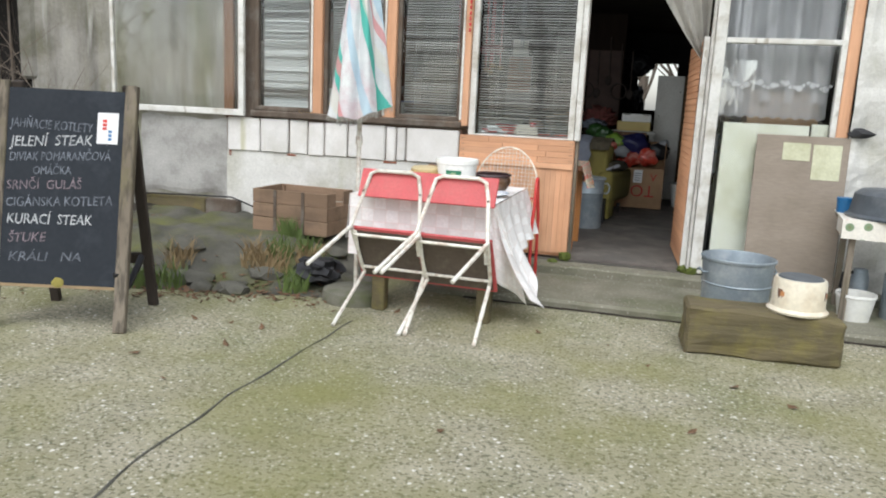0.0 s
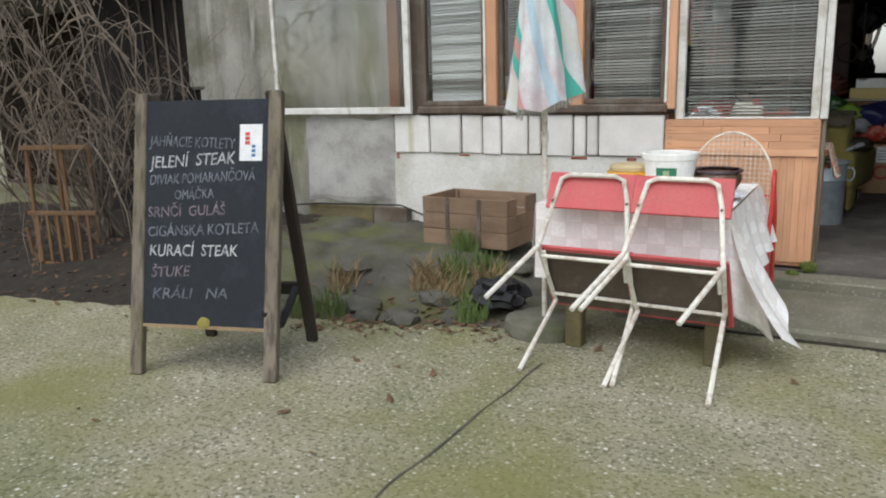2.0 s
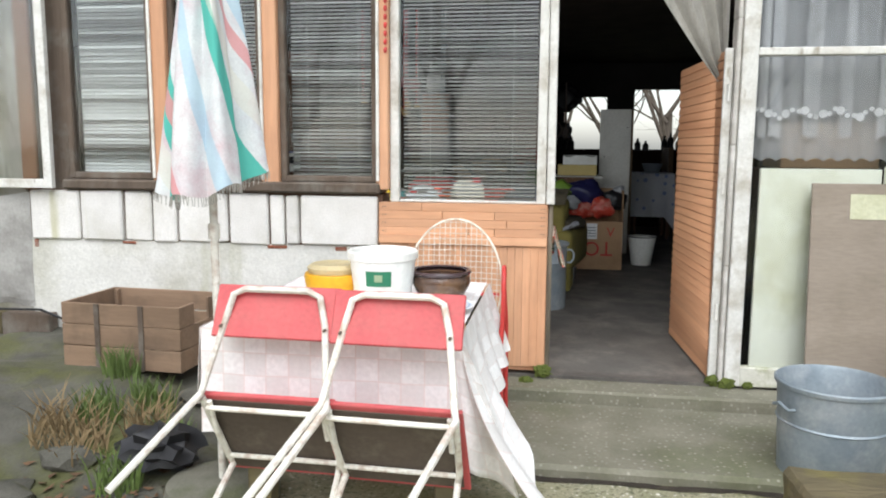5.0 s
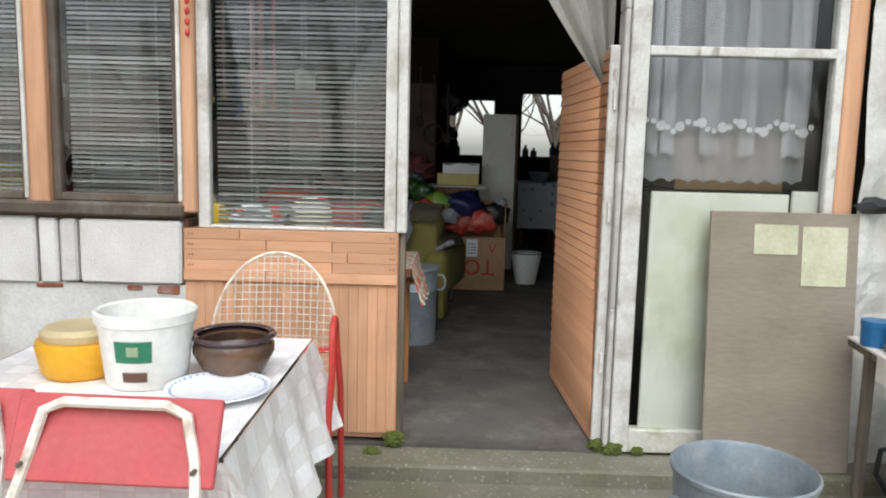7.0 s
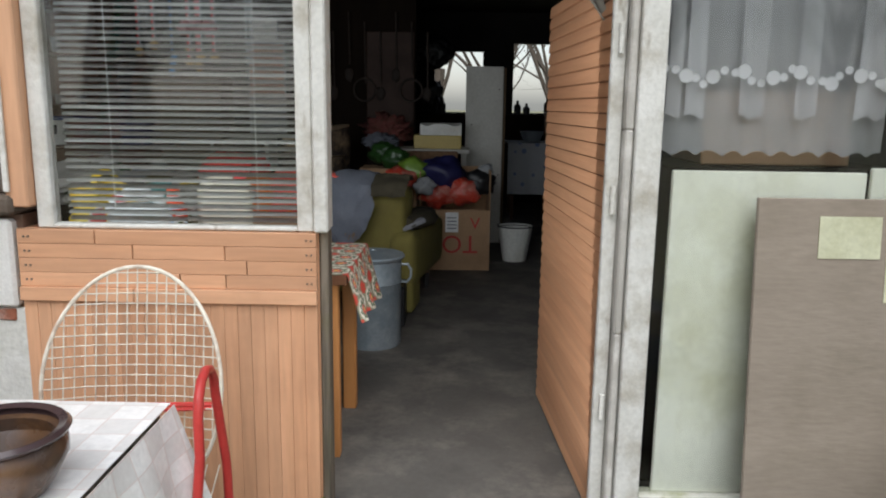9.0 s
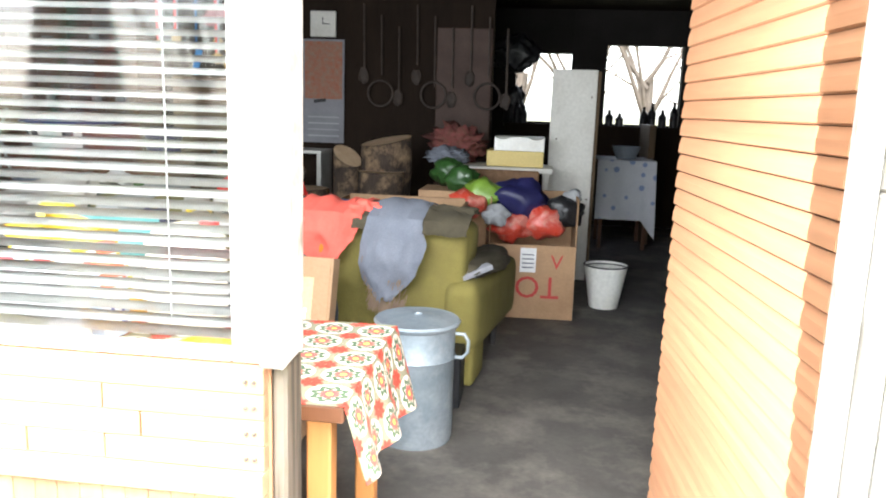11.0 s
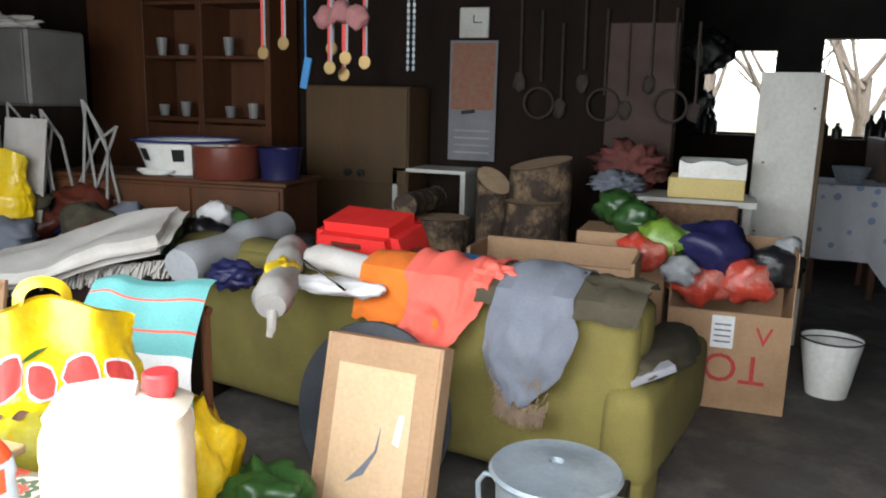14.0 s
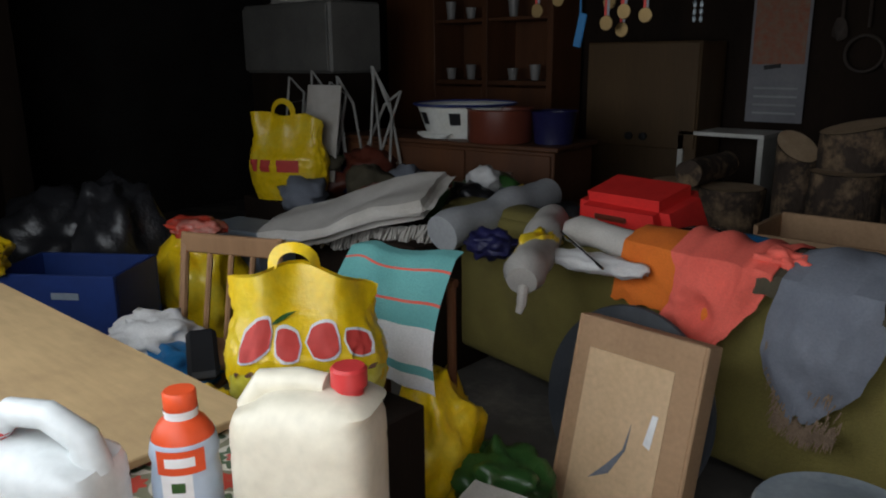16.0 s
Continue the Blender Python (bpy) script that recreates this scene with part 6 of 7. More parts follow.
sheet(bm, lambda u, w: Vector((FX0 + (FX1 - FX0) * u, FY1 + 0.006 + 0.02 * w * abs(math.sin(u * 12)), FTZ - 0.2 * w)), 30, 6, 0.002, 1.13, 0.2)
part("cloth_back", bm, M_FLOWER, ftc, smooth=True)


def canister(name, label, at, w, d, h, material, cap_mat, rz, handle=False):
    c = thing(name, label, "canister", at=at, rz=rz)
    b = bmesh.new()
    levels = [(0.0, 0.92), (0.012, 1.0), (h * 0.62, 1.0), (h * 0.66, 0.985), (h * 0.70, 1.0), (h * 0.80, 0.985), (h * 0.86, 0.93), (h * 0.91, 0.84), (h * 0.95, 0.70), (h * 0.975, 0.52), (h * 0.985, 0.30)]
    rings = []
    for z, s in levels:
        ring = []
        for k in range(40):
            a = k * math.tau / 40
            ca, sa = math.cos(a), math.sin(a)
            e = 0.48
            ring.append(b.verts.new((w / 2 * s * math.copysign(abs(ca) ** e, ca) + (0.02 if s < 0.9 else 0), d / 2 * s * math.copysign(abs(sa) ** e, sa), z)))
        rings.append(ring)
    for p, q in zip(rings, rings[1:]):
        for k in range(40):
            b.faces.new((p[k], p[(k + 1) % 40], q[(k + 1) % 40], q[k]))
    b.faces.new(rings[0][::-1])
    b.faces.new(rings[-1])
    part("body", b, material, c, smooth=True)
    b = bmesh.new()
    lathe(b, [(0.022, h * 0.90), (0.022, h * 0.985)], 24, centre=(w * 0.30, 0, 0.01))
    lathe(b, [(0.0, h * 1.075), (0.024, h * 1.075), (0.028, h * 1.06), (0.028, h * 0.975), (0.0, h * 0.975)], 24, centre=(w * 0.30, 0, 0.01))
    part("cap", b, cap_mat, c, smooth=True)
    b = bmesh.new()
    if handle:
        tube(b, [(-w * 0.38, 0, h * 0.80), (-w * 0.34, 0, h * 1.02), (-w * 0.1, 0, h * 1.16), (w * 0.16, 0, h * 1.16), (w * 0.34, 0, h * 1.0), (w * 0.42, 0, h * 0.84)], [0.03, 0.024, 0.022, 0.022, 0.025, 0.032], 12)
    else:
        tube(b, [(-w * 0.40, 0, h * 0.82), (-w * 0.30, 0, h * 0.965), (-w * 0.05, 0, h * 1.0), (w * 0.14, 0, h * 0.985)], [0.03, 0.026, 0.022, 0.02], 12)
    part("handle", b, material, c, smooth=True)
    return c


canister("canister", "cloudy plastic canister with a red screw cap", (-1.265, 7.37, FTZ + 0.004), 0.225, 0.165, 0.295, M_JUG, M_CAP, 28)
canister("canister", "milky white plastic canister with a carry handle", (-1.52, 7.07, FTZ + 0.004), 0.23, 0.15, 0.235, M_JUGW, M_CAP, 210, True)
bt = thing("milk_bottle", "pale blue plastic drink bottle with a red cap", "bottle", m=pose(-1.45, 7.26, FTZ + 0.004, 0, 0, 8) @ Matrix.Diagonal((1.25, 1.25, 1.0, 1)))
bm = bmesh.new()
lathe(bm, [(0, 0), (0.04, 0), (0.044, 0.01), (0.044, 0.12), (0.041, 0.15), (0.044, 0.165), (0.040, 0.19)], 32)
part("body", bm, M_BTL, bt, smooth=True)
bm = bmesh.new()
lathe(bm, [(0.0405, 0.180), (0.038, 0.195), (0.030, 0.212), (0.021, 0.222)], 32)
part("shoulder", bm, M_CAPO, bt, smooth=True)
bm = bmesh.new()
lathe(bm, [(0.021, 0.219), (0.020, 0.229), (0.022, 0.231), (0.022, 0.236)], 32)
part("neck", bm, M_WPAPER, bt, "white plastic neck", smooth=True)
bm = bmesh.new()
lathe(bm, [(0.019, 0.232), (0.021, 0.236), (0.021, 0.262), (0.019, 0.265), (0, 0.265)], 24)
part("cap", bm, M_CAPO, bt, smooth=True)
label_on("label_field", bt, M_WPAPER, 0.0443, 0.0443, 0.02, 0.150, -80, -28)
label_on("label_badge", bt, M_CAPO, 0.0448, 0.0448, 0.145, 0.185, -85, -5)
label_on("label_badge", bt, M_WPAPER, 0.0453, 0.0453, 0.158, 0.174, -70, -22)
label_on("label_script", bt, M_NAVY, 0.0448, 0.0448, 0.03, 0.045, -75, -5)
label_on("label_script", bt, M_NAVY, 0.0448, 0.0448, 0.055, 0.10, -60, -50)
label_on("label_script", bt, M_NAVY, 0.0448, 0.0448, 0.055, 0.085, -30, -18)
label_on("label_spot", bt, M_GREENP, 0.0449, 0.0449, 0.115, 0.132, -62, -40)
vessel("yellow_bowl", "bright yellow plastic bowl on the flowered cloth", "bowl", (-1.03, 7.02, FTZ + 0.004), [(0, 0), (0.06, 0), (0.085, 0.03), (0.10, 0.07)], [(0.095, 0.07), (0.08, 0.035), (0, 0.01)], M_YEL)
pt = thing("board_table", "stained plywood board laid over a table end", "board", at=(0, 0, 0))
box_part("board", M_PLYT, pt, -3.3, -1.72, 6.86, 7.58, 0.915, 0.935, bev=0.003)
box_part("trestle", M_TEAK, pt, -3.2, -1.84, 6.95, 7.5, FZ, 0.914)
crumple("checked_cloth", mat("purple_check", (0.12, 0.07, 0.14), (0.3, 0.25, 0.3), 0.9, 14, 100, 0.2, contrast=0.08), "purple checked cloth crumpled on the board", "cloth", (-1.98, 7.10, 0.95), (0.14, 0.1, 0.035), 31)
bm = bmesh.new()
tube(bm, [(-1.42, 7.44, FTZ + 0.03), (-1.56, 7.50, FTZ + 0.03)], 0.022, 12)
solid("orange_tube", bm, M_YEL, "orange plastic tube lying behind the bottle", "tube", smooth=True)

# ---- bags and chair behind the table ----
def carrier_bag(label, at, rz, w, d, h, seed, material, name="shopping_bag"):
    """A filled plastic carrier bag: bulging body, gathered flat mouth, loop handle."""
    g = thing(name, label, "bag", at=at, rz=rz)
    def body(u, v):
        a = u * math.tau
        ca, sa = math.cos(a), math.sin(a)
        k = max(0.0, v - 0.5) / 0.5
        s = 0.86 + 0.20 * math.sin(min(1.0, v * 1.35) * 3.14) + 0.10 * k
        c = Vector((ca * 1.6, sa * 1.6, v * 2.4 + seed))
        r = 1 + 0.10 * (0.5 - abs(noise.noise(c * 1.3))) + 0.10 * (0.4 - abs(noise.noise(c * 2.7))) + 0.03 * noise.noise(c * 7)
        x = w * s * r * math.copysign(abs(ca) ** 0.65, ca)
        y = d * (1 - 0.86 * k ** 0.8) * s * r * math.copysign(abs(sa) ** 0.8, sa) + 0.03 * k * math.sin(x * 30 + seed)
        return Vector((x, y, h * v - 0.05 * k * max(0.0, x / w) ** 2 + 0.015 * k * math.sin(x * 17 + seed)))
    b = bmesh.new()
    sheet(b, body, 84, 40)
    part("body", b, material, g, smooth=True)
    b = bmesh.new()
    sheet(b, lambda u, v: Vector((-0.12 * w + (0.24 + 0.12 * v) * w * math.cos((1 - u) * math.pi), 0.012 * math.sin(u * 6) + 0.02 * v, h * 0.96 + (0.15 + 0.06 * v) * h * math.sin(u * math.pi) ** 0.6)), 20, 3, 0.002)
    part("handle", b, material, g, smooth=True)
    return g, body


M_LEMON = mat("lemon_print", (0.72, 0.62, 0.05), (0.60, 0.54, 0.06), 0.3, 9, 50, 0.25, spec=0.5, stain=(0.80, 0.76, 0.35), stain_scale=8, stain_amt=0.6)
bag, bag_body = carrier_bag("full yellow plastic shopping bag with red print", (-2.03, 7.96, 0.697), 52, 0.20, 0.13, 0.42, 2.0, M_YBAG)
def along(f):
    """The turn round the bag at which its front lies at f of its half width."""
    return 1 - math.acos(math.copysign(abs(f) ** (1 / 0.65), f)) / math.tau
def on_bag(name, material, u0, u1, w0, w1, lift=0.006, slant=0.0, squash=4.5):
    b = bmesh.new()
    def f(p, q):
        t = math.sin(p * math.pi) ** (1 / squash)
        v = (w0 + w1) / 2 + (q - 0.5) * (w1 - w0) * t + slant * (p - 0.5)
        a = bag_body(u0 + (u1 - u0) * p, v)
        return a + Vector((a.x * 0.02, -lift, 0))
    sheet(b, f, 14, 8)
    return part(name, b, material, bag, smooth=2)
on_bag("lower_print", M_LEMON, 0.54, 0.96, 0.02, 0.42, 0.003, 0.0, 5.0)
for f0, f1, w0, w1, sl in ((-0.80, -0.46, 0.50, 0.72, 0.08), (-0.38, -0.08, 0.50, 0.66, -0.03), (0.0, 0.40, 0.50, 0.69, 0.03), (0.48, 0.80, 0.49, 0.65, -0.04)):
    u0, u1 = along(f0), along(f1)
    on_bag("print_outline", M_WPAPER, along(f0 - 0.025), along(f1 + 0.025), w0 - 0.018, w1 + 0.018, 0.005, sl)
    on_bag("print_shape", M_REDPR, u0, u1, w0, w1, 0.008, sl)
for k in range(7):
    on_bag("print_script", M_BRNPR, 0.60 + 0.042 * k, 0.63 + 0.042 * k, 0.385 + 0.01 * (k % 2), 0.415 + 0.015 * (k % 3), 0.007, 0.03, 1.0)
on_bag("print_leaf", M_GREENP, 0.70, 0.745, 0.70, 0.73, 0.007, 0.05, 1.0)
# stool coloured near black to pass for the shade below the bags
upbox("bag_stool", M_DARK, "wooden stool holding the bags, coloured near black for the dark there", "stool", (-2.28, -1.80, 7.78, 8.2, FZ, 0.692))
crumple("yellow_packet", M_YBAG, "small yellow packet beside the shopping bag", "packet", (-2.32, 7.80, 0.66), (0.09, 0.07, 0.07), 33, 0.3)
tw = thing("striped_towel", "teal and white striped towel draped over a chair back", "towel")
def towel(u, w):
    return Vector((-2.30 + 0.37 * u + 0.05 * w, 8.42 + 0.10 * u - 0.20 * math.sin(min(1, w * 1.2) * 1.6) + 0.012 * math.sin(u * 14), 1.06 - 0.36 * max(0, w - 0.12) - 0.10 * u * w + 0.01 * math.sin(u * 9)))
for a, b_, mt in ((0, 0.20, M_TEAL), (0.20, 0.215, M_CORAL), (0.215, 0.40, M_TEAL), (0.40, 0.418, M_CORAL), (0.418, 0.56, M_TEAL), (0.56, 0.82, M_WTOW), (0.82, 0.89, M_TEAL), (0.89, 1.0, M_WTOW)):
    bm = bmesh.new()
    sheet(bm, lambda u, w, a=a, b_=b_: towel(u, a + (b_ - a) * w), 20, 8, 0.004)
    part("stripe", bm, mt, tw, smooth=True)
bm = bmesh.new()
for x in (-2.27, -1.95):
    tube(bm, [(x, 8.50, FZ), (x, 8.49, 0.97)], 0.016, 8)
tube(bm, [(-2.29, 8.49, 0.97), (-1.93, 8.49, 0.97)], 0.016, 8)
for x in (-2.27, -1.95):
    tube(bm, [(x, 8.1, FZ), (x, 8.1, 0.58), (x, 8.46, 0.60)], 0.016, 8)
solid("tubular_chair", bm, M_TEAK, "brown chair frame under the towel", "chair", smooth=True)
ch = thing("wooden_chair", "worn wooden chair with a spindle back", "chair", at=(-2.93, 8.22, FZ), rz=22)
M_CHW = mat("chair_wood", (0.36, 0.20, 0.10), (0.27, 0.145, 0.07), 0.6, 5, 50, 0.1, stretch=(1, 1, 0.2))
for x in (-0.21, 0.21):
    b = bmesh.new()
    tube(b, [(x, 0.02, 0), (x, 0.05, 0.45), (x * 1.05, 0.14, 0.86)], 0.018, 8)
    part("back_post", b, M_CHW, ch, smooth=True)
    b = bmesh.new()
    tube(b, [(x, -0.36, 0), (x, -0.34, 0.43)], 0.018, 8)
    part("leg", b, M_CHW, ch, smooth=True)
box_part("top_rail", M_CHW, ch, -0.23, 0.23, 0.115, 0.145, 0.78, 0.86, bev=0.008)
for x in (-0.10, 0.0, 0.10):
    b = bmesh.new()
    tube(b, [(x, 0.05, 0.45), (x, 0.13, 0.79)], 0.012, 6)
    part("spindle", b, M_CHW, ch, smooth=True)
box_part("seat", M_CHW, ch, -0.23, 0.23, -0.38, 0.06, 0.43, 0.455, bev=0.008)
crumple("white_blue_bag", M_WTOW, "white plastic bag heaped on the chair", "bag", (-3.0, 8.0, 0.66), (0.2, 0.16, 0.08), 35)
crumple("blue_bag", M_BLUEP, "blue plastic bag heaped on the chair", "bag", (-2.72, 7.93, 0.64), (0.16, 0.12, 0.06), 36)
upbox("black_shoe_box", M_BLACK, "black flat case lying on the chair", "case", (-0.12, 0.12, -0.05, 0.05, 0, 0.04), 0.015, pose(-2.55, 7.93, 0.72, 0, 20, -30))
crumple("flowered_bag", M_YBAG, "yellow patterned carrier bag on the floor", "bag", (-3.95, 8.75, 0.48), (0.24, 0.2, 0.36), 38, 0.3)
crumple("red_packet", M_REDP, "red and white packet in the carrier bag", "packet", (-3.9, 8.72, 0.84), (0.18, 0.12, 0.05), 39, 0.3)
crumple("black_bag", M_BBAG, "full black bin bag by the wall", "bin bag", (-4.75, 8.35, 0.66), (0.42, 0.3, 0.32), 40, 0.35)
crumple("black_bag", M_BBAG, "full black bin bag by the wall", "bin bag", (-4.45, 8.55, 0.62), (0.3, 0.26, 0.42), 41, 0.35)
crumple("yellow_bag", M_YBAG, "crumpled yellow bag on the black bags", "bag", (-4.1, 7.8, 0.84), (0.13, 0.1, 0.09), 42, 0.5)
upbox("crate_stand", M_DARK, "low dark box under the blue crate", "box", (-0.32, 0.32, -0.22, 0.22, 0, 0.2), 0.006, pose(-3.95, 8.12, FZ, 0, 0, 35))
bc = thing("blue_crate", "dark blue plastic storage crate on a low box", "crate", at=(-3.95, 8.12, FZ + 0.202), rz=35)
for nm, d in (("side", (-0.3, 0.3, -0.2, -0.18, 0, 0.42)), ("side", (-0.3, 0.3, 0.18, 0.2, 0, 0.42)), ("end", (-0.3, -0.28, -0.18, 0.18, 0, 0.42)), ("end", (0.28, 0.3, -0.18, 0.18, 0, 0.42)), ("base", (-0.28, 0.28, -0.18, 0.18, 0, 0.02))):
    box_part(nm, M_BLUEC, bc, *d, bev=0.004)
box_part("crate_mark", M_FILE, bc, 0.0, 0.13, -0.2035, -0.2005, 0.31, 0.34)
crumple("green_bag", M_GREENP, "dark green plastic bag on the floor", "bag", (-1.75, 8.5, 0.30), (0.17, 0.13, 0.14), 44, 0.4)
crumple("blue_white_bag", M_GREYR, "pale blue plastic bag on the floor", "bag", (-1.52, 8.42, 0.24), (0.15, 0.1, 0.1), 45, 0.4)
crumple("yellow_red_bag", M_YBAG, "yellow and red plastic bag by the sofa", "bag", (-1.95, 8.42, 0.42), (0.13, 0.16, 0.26), 46, 0.35)
bm = bmesh.new()
sheet(bm, lambda u, w: Vector((-1.75 + 0.55 * u, 8.12 + 0.25 * w, FZ + 0.25 + 0.05 * u - 0.08 * (1 - w) + 0.01 * noise.noise(Vector((u * 8, w * 8, 0))))), 14, 8, 0.012)
solid("sacking", bm, M_LINEN, "frayed sackcloth over a low box", "sackcloth", smooth=True)
upbox("low_box", M_CARD, "low cardboard box under the sackcloth", "box", (-1.75, -1.2, 8.13, 8.36, FZ, FZ + 0.17))

# ---- heap on and behind the sofa ----
def roll(name, a, b_, r, material, label, group="", hollow=False):
    bb = bmesh.new()
    a, b_ = Vector(a), Vector(b_)
    n = 14
    pts = [a.lerp(b_, i / n) + Vector((0, 0, 0.012 * math.sin(i * 0.9))) for i in range(n + 1)]
    tube(bb, pts, [r * (1 + 0.07 * math.sin(i * 1.7)) * (0.75 if i in (0, n) and not hollow else 1) for i in range(n + 1)], 20)
    return solid(name, bb, material, label, "roll", group, smooth=True)
roll("cloth_roll", (-1.92, 8.84, 0.90), (-2.22, 9.5, 1.0), 0.075, M_LINEN, "tied roll of pale sackcloth hanging over the sofa back")
bm = bmesh.new()
tube(bm, [(-1.92, 8.85, 0.88), (-1.905, 8.82, 0.82), (-1.91, 8.81, 0.79)], [0.02, 0.018, 0.012], 8)
solid("cord_end", bm, M_LINEN, "knotted sackcloth end of the roll", "cord")
roll("cloth_roll", (-2.02, 9.30, 0.99), (-1.25, 9.32, 0.96), 0.058, M_LINEN, "long roll of beige cloth lying on the sofa")
roll("vinyl_roll", (-2.55, 9.12, 0.93), (-2.55, 9.95, 1.0), 0.085, M_GREYR, "rolled grey vinyl sheet lying behind the sofa", hollow=True)
bm = bmesh.new()
got = box(bm, -0.54, 0.42, -0.28, 0.22, -0.04, 0.05)
bmesh.ops.bevel(bm, geom=list(bm.edges), offset=0.045, segments=3, affect="EDGES")
bmesh.ops.subdivide_edges(bm, edges=[e for e in bm.edges if e.calc_length() > 0.15], cuts=6, use_grid_fill=True)
for q in bm.verts:
    q.co += 0.035 * noise.noise_vector(q.co * 3.5) + 0.018 * noise.noise_vector(q.co * 9) + Vector((0, 0, 0.05 * math.sin(q.co.x * 3)))
solid("folded_rug", bm, M_LINEN, "folded pale wool rug on the heap", "rug", smooth=True, m=pose(-3.14, 9.22, 0.955, 11, -8, 26))
bm = bmesh.new()
rg = random.Random(8)
for k in range(260):
    x = -3.6 + 1.1 * rg.random()
    y = 8.93 + 0.36 * (x + 3.6) + 0.06 * rg.random()
    z = 0.80 + 0.14 * (x + 3.6)
    tube(bm, [(x, y, z), (x + rg.uniform(-0.03, 0.03), y - 0.04, z - rg.uniform(0.04, 0.09))], 0.007, 4)
solid("rug_fringe", bm, M_LINEN, "long knotted white fringe of the rug", "fringe", kind="stuff")
# chest given the near-black wood to read as shaded beside the sofa
upbox("bench", M_DARK, "wooden chest under the heaped things, its colour dimmed", "chest", (-3.6, -2.72, 9.12, 10.0, FZ, 0.84))
sc = thing("red_suitcase", "bright red soft travel bag lying on the sofa", "travel bag", m=pose(-1.87, 9.62, 1.02, 12, 0, -8))
bm = bmesh.new()
box(bm, -0.25, 0.25, -0.16, 0.16, -0.10, 0.13)
bmesh.ops.bevel(bm, geom=list(bm.edges), offset=0.05, segments=4, affect="EDGES")
for q in bm.verts:
    q.co += 0.014 * noise.noise_vector(q.co * 7)
    if q.co.z > 0.05:
        q.co.x *= 0.88
part("body", bm, M_REDN, sc, smooth=True)
box_part("grip", M_BROWNP, sc, -0.11, 0.05, -0.168, -0.150, 0.03, 0.055, bev=0.006)
box_part("zip", M_GREYC, sc, -0.2, 0.2, -0.164, -0.158, -0.015, -0.009)
upbox("packing_box", M_CARD, "large open cardboard box behind the sofa", "cardboard box", (-1.95, -1.5, 9.5, 9.9, FZ + 0.43, 0.91))
ob_ = thing("open_box", "wide open cardboard box standing behind the sofa", "cardboard box", at=(0, 0, 0))
for nm, d in (("wall", (-1.5, -0.72, 10.28, 10.30, FZ, 0.98)), ("wall", (-1.5, -0.72, 9.98, 10.0, FZ, 0.93)), ("wall", (-1.52, -1.5, 9.98, 10.3, FZ, 0.97)), ("wall", (-0.72, -0.70, 9.98, 10.3, FZ, 0.96)), ("base", (-1.5, -0.72, 10.0, 10.28, FZ, FZ + 0.01))):
    box_part(nm, M_CARD, ob_, *d, bev=0.003)
bm = bmesh.new()
blob(bm, (0, 0, 0), (0.10, 0.045, 0.03), 0.1, 2, 3, 2)
solid("chrome_tool", bm, M_CHROME, "small chrome hair dryer on the cloth roll", "tool", smooth=True, m=pose(-1.50, 9.40, 1.035))
crumple("blue_packet", M_BLUEP, "blue plastic packet on the cloth roll", "packet", (-1.30, 9.42, 1.0), (0.13, 0.07, 0.04), 51)
crumple("yellow_strap", M_YBAG, "yellow plastic bag tucked beside the roll", "bag", (-2.04, 9.13, 0.96), (0.05, 0.12, 0.06), 52)
crumple("paper_sheet", M_WTOW, "white papers and lilac bag on the sofa", "papers", (-1.82, 9.16, 0.92), (0.22, 0.07, 0.035), 53, 0.2)
bm = bmesh.new()
tube(bm, [(-2.0, 9.22, 1.0), (-1.72, 9.06, 0.935)], 0.006, 6)
solid("metal_rod", bm, M_CHROME, "thin steel rod lying on the papers", "rod")
crumple("purple_cloth", M_BLUEB, "dark purple cloth beside the roll", "cloth", (-2.3, 9.15, 0.92), (0.11, 0.09, 0.06), 54)

# ---- left background ----
upbox("file_box", M_FILE, "grey-blue metal drawer box", "drawer box", (-0.23, 0.23, -0.15, 0.15, 0, 0.33), 0.006, pose(-4.15, 9.2, FZ + 0.27, 0, 0, 10))
upbox("low_chest", M_DARK, "dark low chest under the drawer box", "chest", (-4.5, -3.75, 9.0, 9.5, FZ, FZ + 0.268))
ysack, ysack_body = carrier_bag("tall yellow carrier bag standing on the heap", (-4.62, 9.88, 0.742), 30, 0.25, 0.10, 0.58, 5.0, M_YBAG, "yellow_sack")
for k in range(3):
    bm = bmesh.new()
    sheet(bm, lambda p, q, k=k: ysack_body(0.60 + 0.07 * k + 0.05 * p, 0.34 + 0.14 * q) + Vector((0, -0.006, 0)), 6, 6)
    part("print_shape", bm, M_REDPR, ysack, smooth=2)
upbox("back_chest", M_DARK, "dark wooden chest behind the heap", "chest", (-5.0, -3.2, 9.75, 10.3, FZ, 0.74))
for i, (x, y, z, r, mt, lb) in enumerate(((-3.75, 9.8, 0.92, 0.16, M_OLIVED, "dark khaki cloth bundle"), (-3.4, 9.95, 0.90, 0.15, M_BBAG, "shiny black plastic bundle"), (-3.15, 9.75, 0.88, 0.14, M_GREENP, "dark green plastic bundle"), (-2.98, 9.95, 1.02, 0.10, M_WTOW, "crumpled white plastic bundle"), (-2.72, 9.95, 0.92, 0.11, M_YBAG, "yellow packet with red print"), (-2.5, 9.95, 0.82, 0.17, M_BBAG, "heap of black cloth"), (-3.45, 9.6, 0.90, 0.13, M_BROWNP, "brown-red cloth bundle"))):
    crumple("crumpled_bag", mt, lb + " in the heap", "bag", (x, y, z), (r, r * 0.8, r * 0.85), 60 + i, 0.4, group="bags in the heap", sub=3)
rg = random.Random(21)
